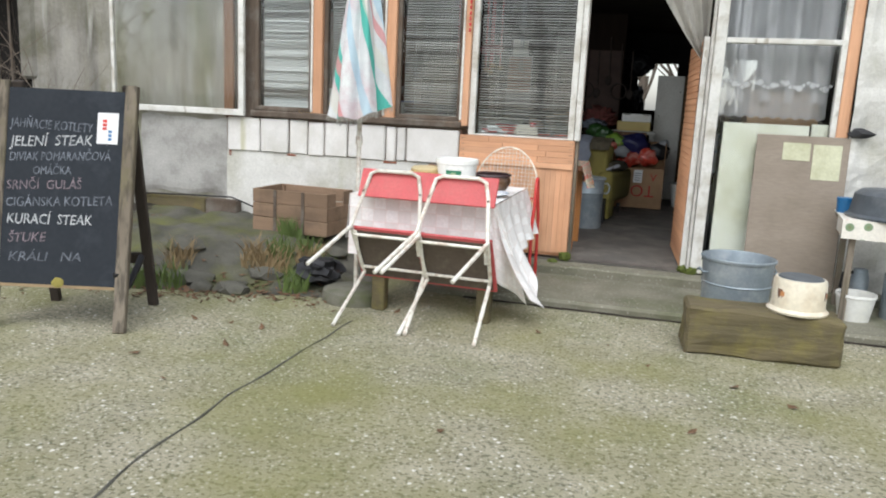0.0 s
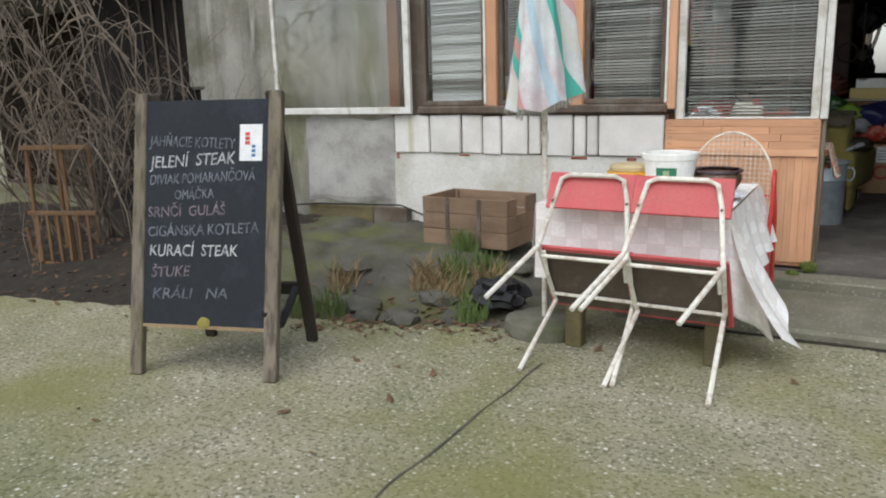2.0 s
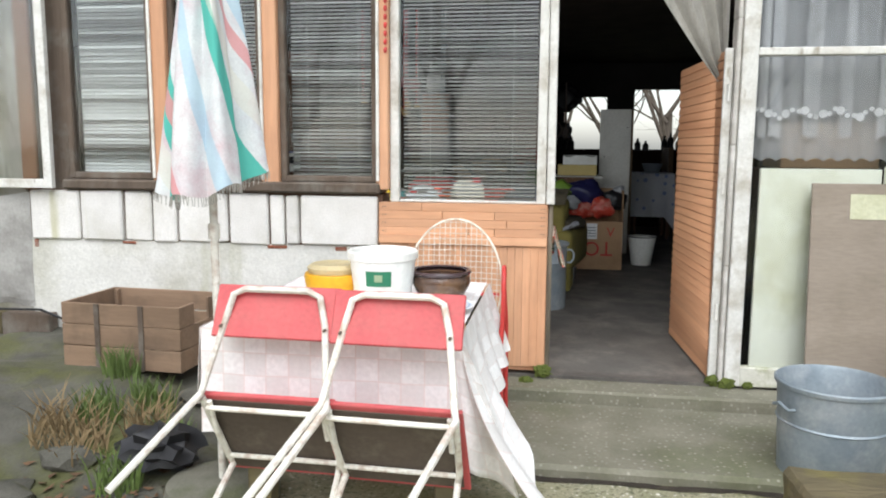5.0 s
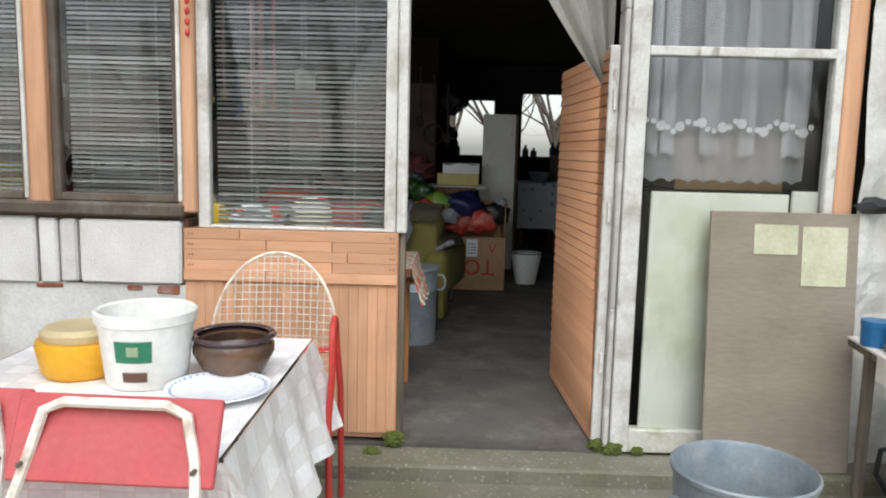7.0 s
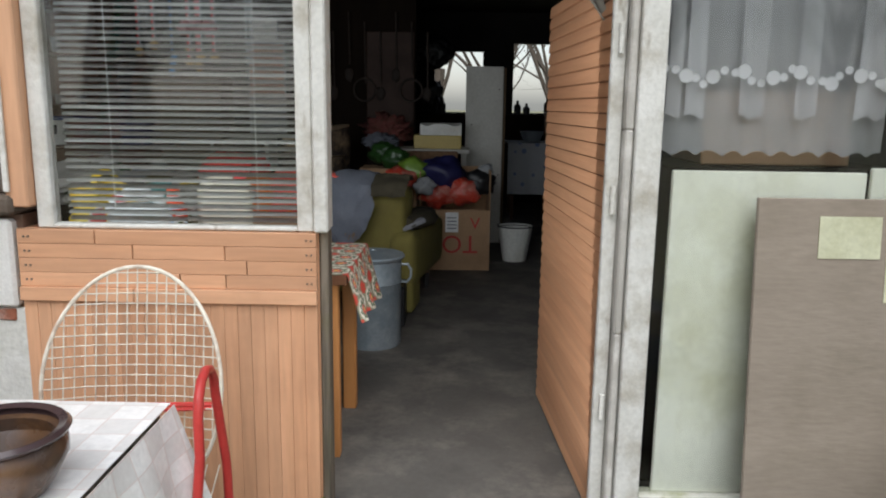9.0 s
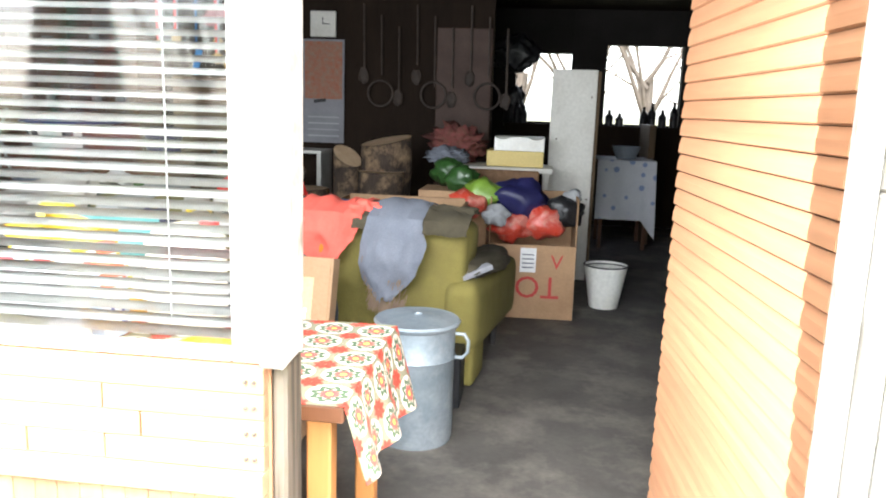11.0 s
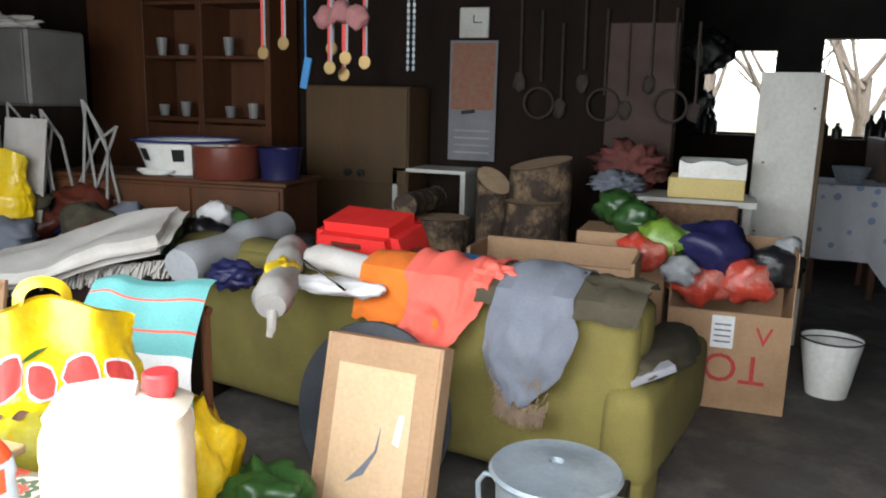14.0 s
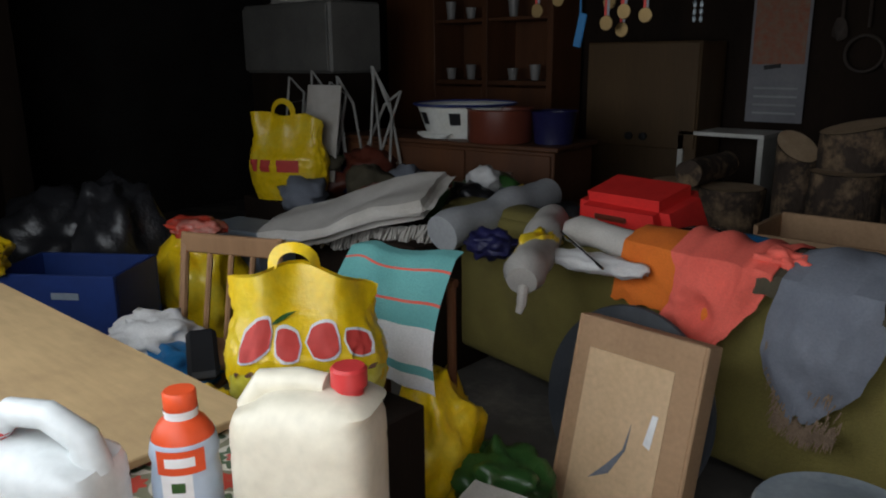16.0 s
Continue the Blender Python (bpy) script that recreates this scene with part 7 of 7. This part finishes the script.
HEAP = ((M_BBAG, "black plastic bag"), (M_OLIVED, "khaki cloth bag"), (M_GREYC, "grey cloth bag"), (M_BROWNP, "brown cloth bag"), (M_GREENP, "green plastic bag"), (M_LINEN, "pale cloth bag"), (M_BLUEB, "dark blue bag"))
for i in range(18):
    mt, lb = HEAP[i % 7]
    r = rg.uniform(0.09, 0.17)
    crumple("crumpled_bag", mt, lb + " in the heap", "bag", (rg.uniform(-4.7, -2.5), rg.uniform(9.65, 10.3), rg.uniform(0.78, 0.98)), (r * 1.3, r, r * 0.8), 140 + i, 0.45, group="bags in the heap", sub=3)
rg = random.Random(12)
# white tubing greyed in its colour, as little light falls on it
M_DIMTUBE = mat("dimmed_white_tube", (0.34, 0.33, 0.31), (0.24, 0.23, 0.21), 0.5, 8, 60, 0.05)
tubes = thing("folded_garden_chairs", "stack of folded white tubular garden chairs", "chairs")
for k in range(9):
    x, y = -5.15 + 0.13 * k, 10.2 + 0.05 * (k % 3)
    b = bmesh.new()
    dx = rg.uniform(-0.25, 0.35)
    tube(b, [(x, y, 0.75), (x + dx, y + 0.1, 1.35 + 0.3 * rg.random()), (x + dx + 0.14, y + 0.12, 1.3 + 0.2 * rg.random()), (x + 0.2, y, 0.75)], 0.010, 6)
    part("tube_frame", b, M_DIMTUBE, tubes, smooth=True)
b = bmesh.new()
sheet(b, lambda u, w: Vector((-4.75 + 0.35 * u, 10.08 + 0.1 * w, 0.85 + 0.65 * w)), 8, 10, 0.008)
part("seat_fabric", b, M_LINEN, tubes)
# off-white laminate darkened in its colour for the dim back of the room
M_DIMLAM = mat("dimmed_laminate", (0.17, 0.165, 0.15), (0.11, 0.106, 0.098), 0.6, 3, 40, 0.03)
wcab = thing("white_cabinet", "off-white box cabinet, dimmed in its colour, on a near-black base", "cabinet", at=(-6.25, 10.7, FZ))
# near-black base stands where everything below the cabinet is dark
box_part("base", M_DARK, wcab, 0.03, 1.12, 0.03, 0.54, 0, 1.42, bev=0.008)
box_part("body", M_DIMLAM, wcab, 0, 1.15, 0, 0.55, 1.422, 1.98, bev=0.02)
box_part("door", M_DIMLAM, wcab, 0.02, 1.13, -0.02, -0.002, 1.44, 1.95, bev=0.006)
crumple("yellow_cloth", M_LINEN, "pale cloth bundle on top of the cabinet", "cloth", (-5.7, 10.95, 2.17), (0.35, 0.2, 0.08), 71)
dr = thing("dresser", "reddish-brown chest of drawers", "dresser", m=pose(-3.52, 10.45, FZ, 0, 0, 6))
box_part("body", M_TEAK, dr, -1.1, 0.62, 0.02, 0.55, 0.05, 0.98, bev=0.006)
box_part("top", M_TEAK, dr, -1.13, 0.65, 0.0, 0.57, 0.982, 1.01, bev=0.006)
for x0, x1 in ((-1.08, -0.02), (0.0, 0.6)):
    for k in range(3):
        d = box_part("drawer", M_TEAK, dr, x0, x1, 0.0, 0.018, 0.08 + k * 0.30, 0.36 + k * 0.30, bev=0.005)
        box_part("handle", M_ROT, d, (x0 + x1) / 2 - 0.05, (x0 + x1) / 2 + 0.05, -0.018, -0.001, 0.23 + k * 0.30, 0.245 + k * 0.30, bev=0.004)
DZ = FZ + 1.012
et = vessel("enamel_basin", "white enamel basin with black flowers and a dark rim", "basin", (-3.82, 10.80, DZ), [(0, 0), (0.26, 0), (0.33, 0.2), (0.36, 0.215)], [(0.325, 0.2), (0.25, 0.02), (0, 0.02)], M_WPL)
bm = bmesh.new()
lathe(bm, [(0.352, 0.21), (0.366, 0.218), (0.352, 0.226)], 40)
part("rim", bm, M_NAVY, et, smooth=True)
for a in (-140, -118, -70):
    label_on("flower_print", et, M_BLACK, 0.296, 0.325, 0.09, 0.17, a, a + 14)
bp = vessel("brown_pot", "reddish-brown enamel cooking pot", "pot", (-3.38, 10.62, DZ), [(0, 0), (0.2, 0), (0.21, 0.02), (0.21, 0.2), (0.22, 0.21)], [(0.2, 0.2), (0.19, 0.02), (0, 0.02)], M_BROWNP)
vessel("blue_pot", "dark blue enamel pot with a white rim", "pot", (-3.05, 10.74, DZ), [(0, 0), (0.12, 0), (0.14, 0.19), (0.15, 0.2)], [(0.13, 0.19), (0.11, 0.02), (0, 0.02)], M_BLUEB)
bm = bmesh.new()
for k in range(3):
    tube(bm, [(-3.86 + (0.10 + 0.02 * k) * math.cos(a * 0.3), 10.52 + 0.05 * math.sin(a * 0.3), DZ + 0.010 + 0.009 * k) for a in range(21)], 0.009, 6, closed=True)
solid("white_cable", bm, M_WPL, "coil of white cable on the dresser", "cable", smooth=True)

wu = thing("wall_unit", "tall reddish-brown wall unit with open shelves", "wall unit", at=(-5.9, 12.1, FZ))
for nm, d in (("side", (0.0, 0.62, 0, 0.45, 0, 2.6)), ("side", (1.18, 1.24, 0, 0.45, 0, 2.6)), ("side", (1.86, 1.92, 0, 0.45, 0, 2.6)), ("back", (0.62, 1.86, 0.42, 0.45, 0, 2.6)), ("shelf", (0.62, 1.86, 0.02, 0.42, 1.30, 1.34)), ("shelf", (0.62, 1.86, 0.02, 0.42, 1.84, 1.87)), ("shelf", (0.62, 1.86, 0.02, 0.42, 2.3, 2.33)), ("cupboard_door", (0.62, 1.18, 0.0, 0.02, 0.05, 1.28)), ("cupboard_door", (1.24, 1.86, 0.0, 0.02, 0.05, 1.28))):
    box_part(nm, M_TEAK, wu, *d, bev=0.004)
# white cups painted grey to look dim on the far shelves
M_DIMCUP = mat("dimmed_cup", (0.30, 0.29, 0.28), (0.2, 0.19, 0.18), 0.4, 9, 60, 0.0)
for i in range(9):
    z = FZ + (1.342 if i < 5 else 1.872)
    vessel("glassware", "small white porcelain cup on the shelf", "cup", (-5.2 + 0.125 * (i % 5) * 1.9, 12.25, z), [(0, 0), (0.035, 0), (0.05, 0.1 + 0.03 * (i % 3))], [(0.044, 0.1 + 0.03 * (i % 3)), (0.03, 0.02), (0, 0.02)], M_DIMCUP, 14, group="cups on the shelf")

# medals on ribbons
for i, (x, z) in enumerate(((-2.68, 1.90), (-2.57, 1.95), (-2.31, 1.83), (-2.23, 1.88), (-2.13, 1.86), (-2.33, 1.93), (-2.27, 1.80))):
    md = thing("medal", "brass medal hanging on a red and white ribbon", "medal", group="medals on ribbons", at=(x, 10.0 + 0.02 * i, z))
    bm = bmesh.new()
    box(bm, -0.013, -0.001, -0.001, 0.001, 0.025, 2.84 - z)
    part("ribbon", bm, M_REDPR, md)
    bm = bmesh.new()
    box(bm, 0.001, 0.013, -0.001, 0.001, 0.025, 2.84 - z)
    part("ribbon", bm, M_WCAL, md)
    bm = bmesh.new()
    lathe(bm, [(0, 0), (0.033, 0), (0.035, 0.003), (0.033, 0.006), (0, 0.006)], 20, m=pose(0, 0, 0, 90, 0, 0))
    part("disc", bm, M_GOLD, md, smooth=True)
bm = bmesh.new()
box(bm, -0.022, 0.022, -0.004, 0.004, -0.08, 0.08, bev=0.004, m=pose(0, 0, 0, 0, 12, 0))
box(bm, -0.004, 0.004, -0.002, 0.002, 0.08, 1.05)
solid("blue_tag", bm, M_BLUEP, "blue tag on a strap hanging from the ceiling", "tag", m=pose(-2.43, 10.0, 1.80))
# pink lowered too, with the dimness put into the colour
M_PLUSH = mat("pink_plush", (0.34, 0.15, 0.15), (0.26, 0.11, 0.11), 0.95)
for k in range(3):
    crumple("pink_toy", M_PLUSH, "small pink plush bundle hanging by the medals", "plush", (-2.34 + 0.09 * k, 10.05, 2.08 + 0.03 * (k % 2)), (0.06, 0.05, 0.06), 80 + k, 0.2, group="plush bundle", sub=3)
bm = bmesh.new()
for x in (-1.86, -1.83):
    for k in range(34):
        blob(bm, (x, 10.0, 1.83 + k * 0.03), (0.009, 0.006, 0.016), 0, 1, 1)
solid("chain", bm, M_ZINC, "thin metal chain hanging from the ceiling", "chain")

# calendar, cupboard, small shelf
ca = thing("calendar", "long wall calendar with an orange picture", "calendar", at=(-2.55, 12.58, 1.19))
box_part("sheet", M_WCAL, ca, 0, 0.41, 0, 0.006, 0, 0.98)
box_part("picture", M_OCAL, ca, 0.02, 0.39, -0.004, -0.001, 0.42, 0.96)
box_part("dark_mark", M_BLACK, ca, 0.16, 0.28, -0.004, -0.001, 0.33, 0.36, m=pose(0, 0, 0.03, 0, -8, 0))
for k in range(4):
    box_part("date_bar", M_GREYR, ca, 0.05, 0.36, -0.003, -0.001, 0.06 + 0.06 * k, 0.075 + 0.06 * k)
ck = thing("wall_clock", "square white wall clock with thin hands", "clock", at=(-2.35, 12.57, 2.31))
box_part("case", M_OFFW, ck, -0.125, 0.125, 0, 0.03, -0.12, 0.12, bev=0.008)
box_part("clock_hand", M_BLACK, ck, -0.005, 0.07, -0.006, -0.002, -0.004, 0.004)
box_part("clock_hand", M_BLACK, ck, -0.004, 0.004, -0.006, -0.002, 0.0, 0.06)
cu_ = thing("tan_cupboard", "tan veneered cupboard with two round knobs", "cupboard", at=(-3.65, 12.1, FZ))
box_part("body", M_OAK, cu_, 0, 0.93, 0.02, 0.46, 0, 1.64, bev=0.006)
box_part("door", M_OAK, cu_, 0.01, 0.92, 0.0, 0.018, 0.86, 1.63, bev=0.005)
for x in (0.40, 0.52):
    b = bmesh.new()
    lathe(b, [(0, 0.03), (0.03, 0.025), (0.03, 0), (0, 0)], 16, m=pose(x, 0.0, 0.94, 90, 0, 0))
    part("knob", b, M_BLACK, cu_)
sh = thing("white_shelf_table", "small white shelf table by the wall", "table", at=(-2.85, 12.1, FZ))
box_part("top", M_OFFW, sh, 0, 0.62, 0, 0.4, 0.97, 1.0, bev=0.004)
for x in (0.0, 0.58):
    box_part("leg", M_OFFW, sh, x, x + 0.04, 0.0, 0.38, 0, 0.97)
vessel("candle", "slim white candle on the shelf table", "candle", (-2.74, 12.25, FZ + 1.0), [(0, 0), (0.02, 0), (0.02, 0.2)], [(0.0, 0.2)], M_WPL, 12)

# logs
def log(at, r, h, label, rx=0, rz=0, slope=0.0, seed=1):
    g = thing("log", label, "log", group="firewood logs", m=pose(*at, rx, 0, rz))
    b = bmesh.new()
    ring = []
    for j in range(7):
        row = []
        for k in range(22):
            a = k * math.tau / 22
            rr = r * (1 + 0.10 * noise.noise(Vector((math.cos(a) * 1.6, math.sin(a) * 1.6, j * 0.5 + seed))) + 0.04 * noise.noise(Vector((math.cos(a) * 6, math.sin(a) * 6, j + seed))))
            row.append(b.verts.new((rr * math.cos(a), rr * math.sin(a), h * j / 6 + (slope * r * math.cos(a) if j == 6 else 0))))
        ring.append(row)
    for p, q in zip(ring, ring[1:]):
        for k in range(22):
            b.faces.new((p[k], p[(k + 1) % 22], q[(k + 1) % 22], q[k]))
    b.faces.new(ring[0][::-1])
    part("bark", b, M_LOGB, g, smooth=True)
    b = bmesh.new()
    top = [b.verts.new((0.985 * vx[0], 0.985 * vx[1], h + slope * vx[0] + 0.004)) for vx in [(r * math.cos(k * math.tau / 22), r * math.sin(k * math.tau / 22)) for k in range(22)]]
    b.faces.new(top)
    part("cut_end", b, M_LOGE, g)
log((-1.50, 11.5, 0.622), 0.21, 0.66, "tall split log with a slanting cut end", slope=0.22, seed=2, rz=35)
log((-1.50, 11.32, FZ), 0.19, 0.90, "upright firewood log with flaking bark", seed=5)
log((-1.84, 11.55, FZ), 0.12, 1.0, "upright firewood log with flaking bark", seed=6, slope=0.7, rz=140)
log((-1.62, 11.52, FZ), 0.18, 0.48, "short firewood log under the others", seed=7)
log((-2.2, 11.5, FZ), 0.2, 0.72, "upright firewood log with flaking bark", seed=8)
log((-2.38, 11.25, 0.96), 0.085, 0.6, "round firewood log lying with its cut end forward", rx=90 + 0, rz=180, seed=9)
log((-2.55, 11.55, FZ), 0.2, 0.72, "upright firewood log with flaking bark", seed=10)

# ---- right background ----
col = thing("white_panel_cabinet", "tall narrow white cabinet standing end on", "cabinet", at=(-0.17, 11.8, FZ))
box_part("panel", M_OFFW, col, 0, 0.37, 0, 0.018, 0, 1.77, bev=0.003)
box_part("body", M_OAK, col, 0.04, 0.40, 0.019, 0.5, 0, 1.76, bev=0.003)
for x, z in ((0.06, 1.2), (0.33, 1.55), (0.05, 0.75), (0.34, 0.7)):
    b = bmesh.new()
    lathe(b, [(0, 0.004), (0.008, 0.003), (0.008, 0)], 8, m=pose(x, 0, z, 90, 0, 0))
    part("screw", b, M_ROT, col)
bx = thing("printed_box", "open cardboard box with red lettering full of packets", "cardboard box", at=(-0.56, 10.45, FZ), rz=2)
for nm, d in (("wall", (0, 0.6, 0, 0.008, 0, 0.52)), ("wall", (0, 0.6, 0.392, 0.40, 0, 0.86)), ("wall", (0, 0.008, 0.009, 0.391, 0, 0.84)), ("wall", (0.592, 0.60, 0.009, 0.391, 0, 0.85)), ("base", (0.008, 0.592, 0.009, 0.391, 0, 0.01))):
    box_part(nm, M_CARD, bx, *d, bev=0.002)
text_part("TO", 0.22, M_REDPR, bx, pose(0.50, -0.003, 0.30, 90, 0, 0) @ pose(0, 0, 0, 0, 0, 180))
text_part("V", 0.14, M_REDPR, bx, pose(0.43, -0.003, 0.36, 90, 0, 0))
box_part("label", M_WPAPER, bx, 0.22, 0.33, -0.004, -0.001, 0.33, 0.50)
for k in range(4):
    box_part("label_line", M_GREYC, bx, 0.235, 0.315, -0.0055, -0.0045, 0.36 + 0.03 * k, 0.368 + 0.03 * k)
for i, (x, y, z, r, mt, lb) in enumerate(((-0.38, 10.62, 0.95, 0.20, M_BLUEB, "dark blue plastic bag"), (-0.20, 10.60, 0.80, 0.16, M_REDP, "red and white food packet"), (-0.42, 10.56, 0.78, 0.15, M_REDP, "red and white food packet"), (-0.05, 10.62, 0.88, 0.13, M_BBAG, "black plastic bag"), (-0.62, 10.6, 0.98, 0.15, M_LIMEP, "lime green packet"), (-0.78, 10.75, 1.06, 0.12, M_GREENP, "dark green plastic packet"), (-0.52, 10.4, 0.86, 0.09, M_GREYR, "pale blue plastic packet"), (-0.72, 10.5, 0.92, 0.12, M_REDP, "red and white food packet"), (0.0, 10.7, 0.98, 0.07, M_GREYR, "pale blue plastic packet"), (-0.9, 10.9, 1.1, 0.13, M_GREENP, "dark green plastic packet"))):
    crumple("packet", mt, lb + " heaped in the box", "packet", (x, y, z), (r, r * 0.7, r * 0.75), 90 + i, 0.4, group="packets in the box", sub=3)
upbox("packing_case", M_CARD, "cardboard case behind the packets", "cardboard box", (-1.1, -0.6, 10.7, 11.1, FZ, 0.98))
bk = vessel("white_bucket", "white enamel bucket with a dark rim", "bucket", (0.29, 10.93, FZ), [(0, 0), (0.105, 0), (0.108, 0.012), (0.16, 0.32)], [(0.153, 0.32), (0.1, 0.02), (0, 0.02)], M_WPL)
bm = bmesh.new()
tube(bm, arc((0, 0, 0.32), 0.161, 0, 345, 36, "xy"), 0.005, 6, closed=True)
part("rim", bm, M_BLACK, bk, smooth=True)
bm = bmesh.new()
tube(bm, [(0.16 * math.cos(radians(a)), 0.10 * math.sin(radians(a)) - 0.09 * math.sin(radians(a)), 0.30 + 0.025 * math.sin(radians(a))) for a in range(0, 181, 15)], 0.004, 6)
part("bail", bm, M_BLACK, bk, smooth=True)
tt = thing("work_table", "white table with stacked boxes and a wicker chair before it", "table", at=(-0.95, 11.45, FZ))
box_part("top", M_OFFW, tt, 0, 0.82, 0, 0.5, 0.93, 0.97, bev=0.004)
for x in (0.02, 0.74):
    box_part("leg", M_OFFW, tt, x, x + 0.05, 0.05, 0.45, 0, 0.93)
upbox("yellow_box", mat("pale_yellow_plastic", (0.70, 0.55, 0.2), (0.62, 0.48, 0.17), 0.5), "pale yellow plastic box on the table", "box", (-0.67, -0.21, 11.5, 11.85, FZ + 0.972, FZ + 1.10))
wp = thing("polystyrene_tray", "white moulded polystyrene tray on the box", "tray", at=(-0.61, 11.48, FZ + 1.102))
bm = bmesh.new()
sheet(bm, lambda u, w: Vector((0.40 * u, 0.36 * w, 0.11 - 0.022 * max(0, math.sin(u * 9.4)) * (1 if w < 0.4 else 0))), 20, 8)
sheet(bm, lambda u, w: Vector((0.40 * u, 0.0, (0.11 - 0.022 * max(0, math.sin(u * 9.4))) * w)), 20, 3)
box(bm, 0, 0.4, 0.002, 0.36, 0.0, 0.085)
part("tray", bm, M_WPL, wp)
M_WICK = mat("wicker", (0.26, 0.15, 0.08), (0.17, 0.095, 0.05), 0.8, 30, 80, 0.6)
wk = thing("wicker_chair", "brown wicker-backed chair before the table", "chair", at=(-0.51, 11.3, FZ))
box_part("back", M_WICK, wk, -0.27, 0.27, 0, 0.025, 0.72, 0.96, bev=0.01)
for x in (-0.27, 0.24):
    box_part("back_post", M_CHW, wk, x, x + 0.03, 0, 0.03, 0, 0.72)
box_part("seat", M_WICK, wk, -0.27, 0.27, -0.38, -0.002, 0.42, 0.45, bev=0.01)
for x in (-0.26, 0.22):
    box_part("leg", M_CHW, wk, x, x + 0.035, -0.37, -0.335, 0, 0.42)
crumple("dried_bouquet", mat("dried_flower", (0.22, 0.05, 0.05), (0.12, 0.06, 0.04), 0.9, 30, 90, 0.5), "bunch of dried dark red flowers on the table", "flowers", (-0.95, 11.85, FZ + 1.12), (0.22, 0.15, 0.16), 102, 0.7, 4)
crumple("tool_case", M_GREYC, "heap of small dark tools on the table", "tools", (-1.0, 11.6, FZ + 1.03), (0.16, 0.13, 0.07), 103, 0.6, 4)
ett = thing("cloth_table", "table under a white cloth embroidered in blue", "table", at=(0.38, 13.4, FZ))
for x in (0.04, 0.5):
    for y in (0.04, 0.6):
        box_part("leg", M_TEAK, ett, x, x + 0.04, y, y + 0.04, 0, 0.91)
box_part("tabletop", M_TEAK, ett, 0, 0.56, 0, 0.7, 0.91, 0.935)
bm = bmesh.new()
sheet(bm, lambda u, w: Vector((-0.01 + 0.6 * u + 0.03 * w * u, -0.012 - 0.03 * w + 0.014 * math.sin(u * 16) * w, 0.945 - (0.62 + 0.20 * max(0, u - 0.75) * 4) * w)), 24, 14, 0.003, 0.6, 0.7)
sheet(bm, lambda u, w: Vector((-0.01 + 0.6 * u, -0.012 + 0.72 * w, 0.945)), 6, 6, 0.003, 0.6, 0.7)
part("cloth", bm, M_EMB, ett, "white cloth with blue embroidery", True)
vessel("blue_bowl", "dark blue enamel bowl on the embroidered cloth", "bowl", (0.68, 13.65, FZ + 0.95), [(0, 0), (0.1, 0), (0.15, 0.13)], [(0.14, 0.13), (0.09, 0.02), (0, 0.02)], M_FILE)
upbox("brown_board", M_OAK, "brown wooden board leaning by the back table", "board", (0.93, 1.0, 13.8, 14.6, FZ, 1.45))
upbox("side_cupboard", M_OAK, "brown cupboard by the back wall", "cupboard", (1.6, 2.18, 14.0, 15.4, FZ, 1.5))
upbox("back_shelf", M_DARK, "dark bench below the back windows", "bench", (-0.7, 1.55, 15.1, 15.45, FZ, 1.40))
# bottles coloured black to stand as silhouettes against the bright windows
for i, (x, h) in enumerate(((-0.55, 0.3), (-0.47, 0.22), (0.62, 0.2), (0.75, 0.16), (1.05, 0.25), (1.15, 0.3), (1.28, 0.22), (1.42, 0.32))):
    vessel("bottle", "bottle before the back window, coloured black as a silhouette", "bottle", (x, 15.3, 1.40), [(0, 0), (0.05, 0), (0.052, h * 0.6), (0.02, h * 0.8), (0.02, h)], [(0.0, h)], M_BBAG, 14, group="bottles at the window")
crumple("dark_hanging", M_BBAG, "dark bundle hanging at the window corner", "bundle", (-0.62, 15.42, 2.28), (0.28, 0.06, 0.22), 120, 0.4)
crumple("dark_hanging", M_BBAG, "dark bundle hanging at the window corner", "bundle", (-0.6, 15.42, 1.6), (0.14, 0.06, 0.25), 121, 0.4)
# iron darkened in its colour so the tools sink into the dim wall
M_TOOL = mat("dimmed_iron", (0.055, 0.038, 0.028), (0.03, 0.022, 0.018), 0.7, 10, 60, 0.2)
# tools hung on the boarded wall
for i in range(9):
    x = -1.95 + 0.17 * i
    tl = thing("hand_tool", "dark hand tool hanging on the boarded wall", "tool", group="tools on the wall", at=(x, 12.57, 2.2 - 0.1 * (i % 3)))
    b = bmesh.new()
    tube(b, [(0, 0, 0.3), (0.01, 0, -0.35 + 0.1 * (i % 2))], 0.012, 6)
    part("shaft", b, M_TOOL, tl)
    b = bmesh.new()
    if i % 3 == 1:
        tube(b, arc((0, -0.01, -0.42), 0.12, 0, 345, 22), 0.012, 6, closed=True)
    else:
        blob(b, (0, 0, -0.36), (0.05, 0.02, 0.08), 0.3, 3, 2, i)
    part("head", b, M_TOOL, tl)
upbox("wall_board", mat("brown_hardboard", (0.065, 0.036, 0.026), (0.045, 0.026, 0.02), 0.7), "brown hardboard panel on the inner wall", "board", (-1.25, -0.73, 12.58, 12.61, FZ + 0.05, 2.3))
upbox("carton", M_CARD, "cardboard carton behind the net curtain", "carton", (0.62, 1.15, 6.85, 7.25, 1.34, 1.60), 0.006, None)
upbox("window_shelf", M_DARK, "dark shelf cupboard inside the window", "cupboard", (0.45, 1.3, 6.78, 7.3, FZ, 1.338))
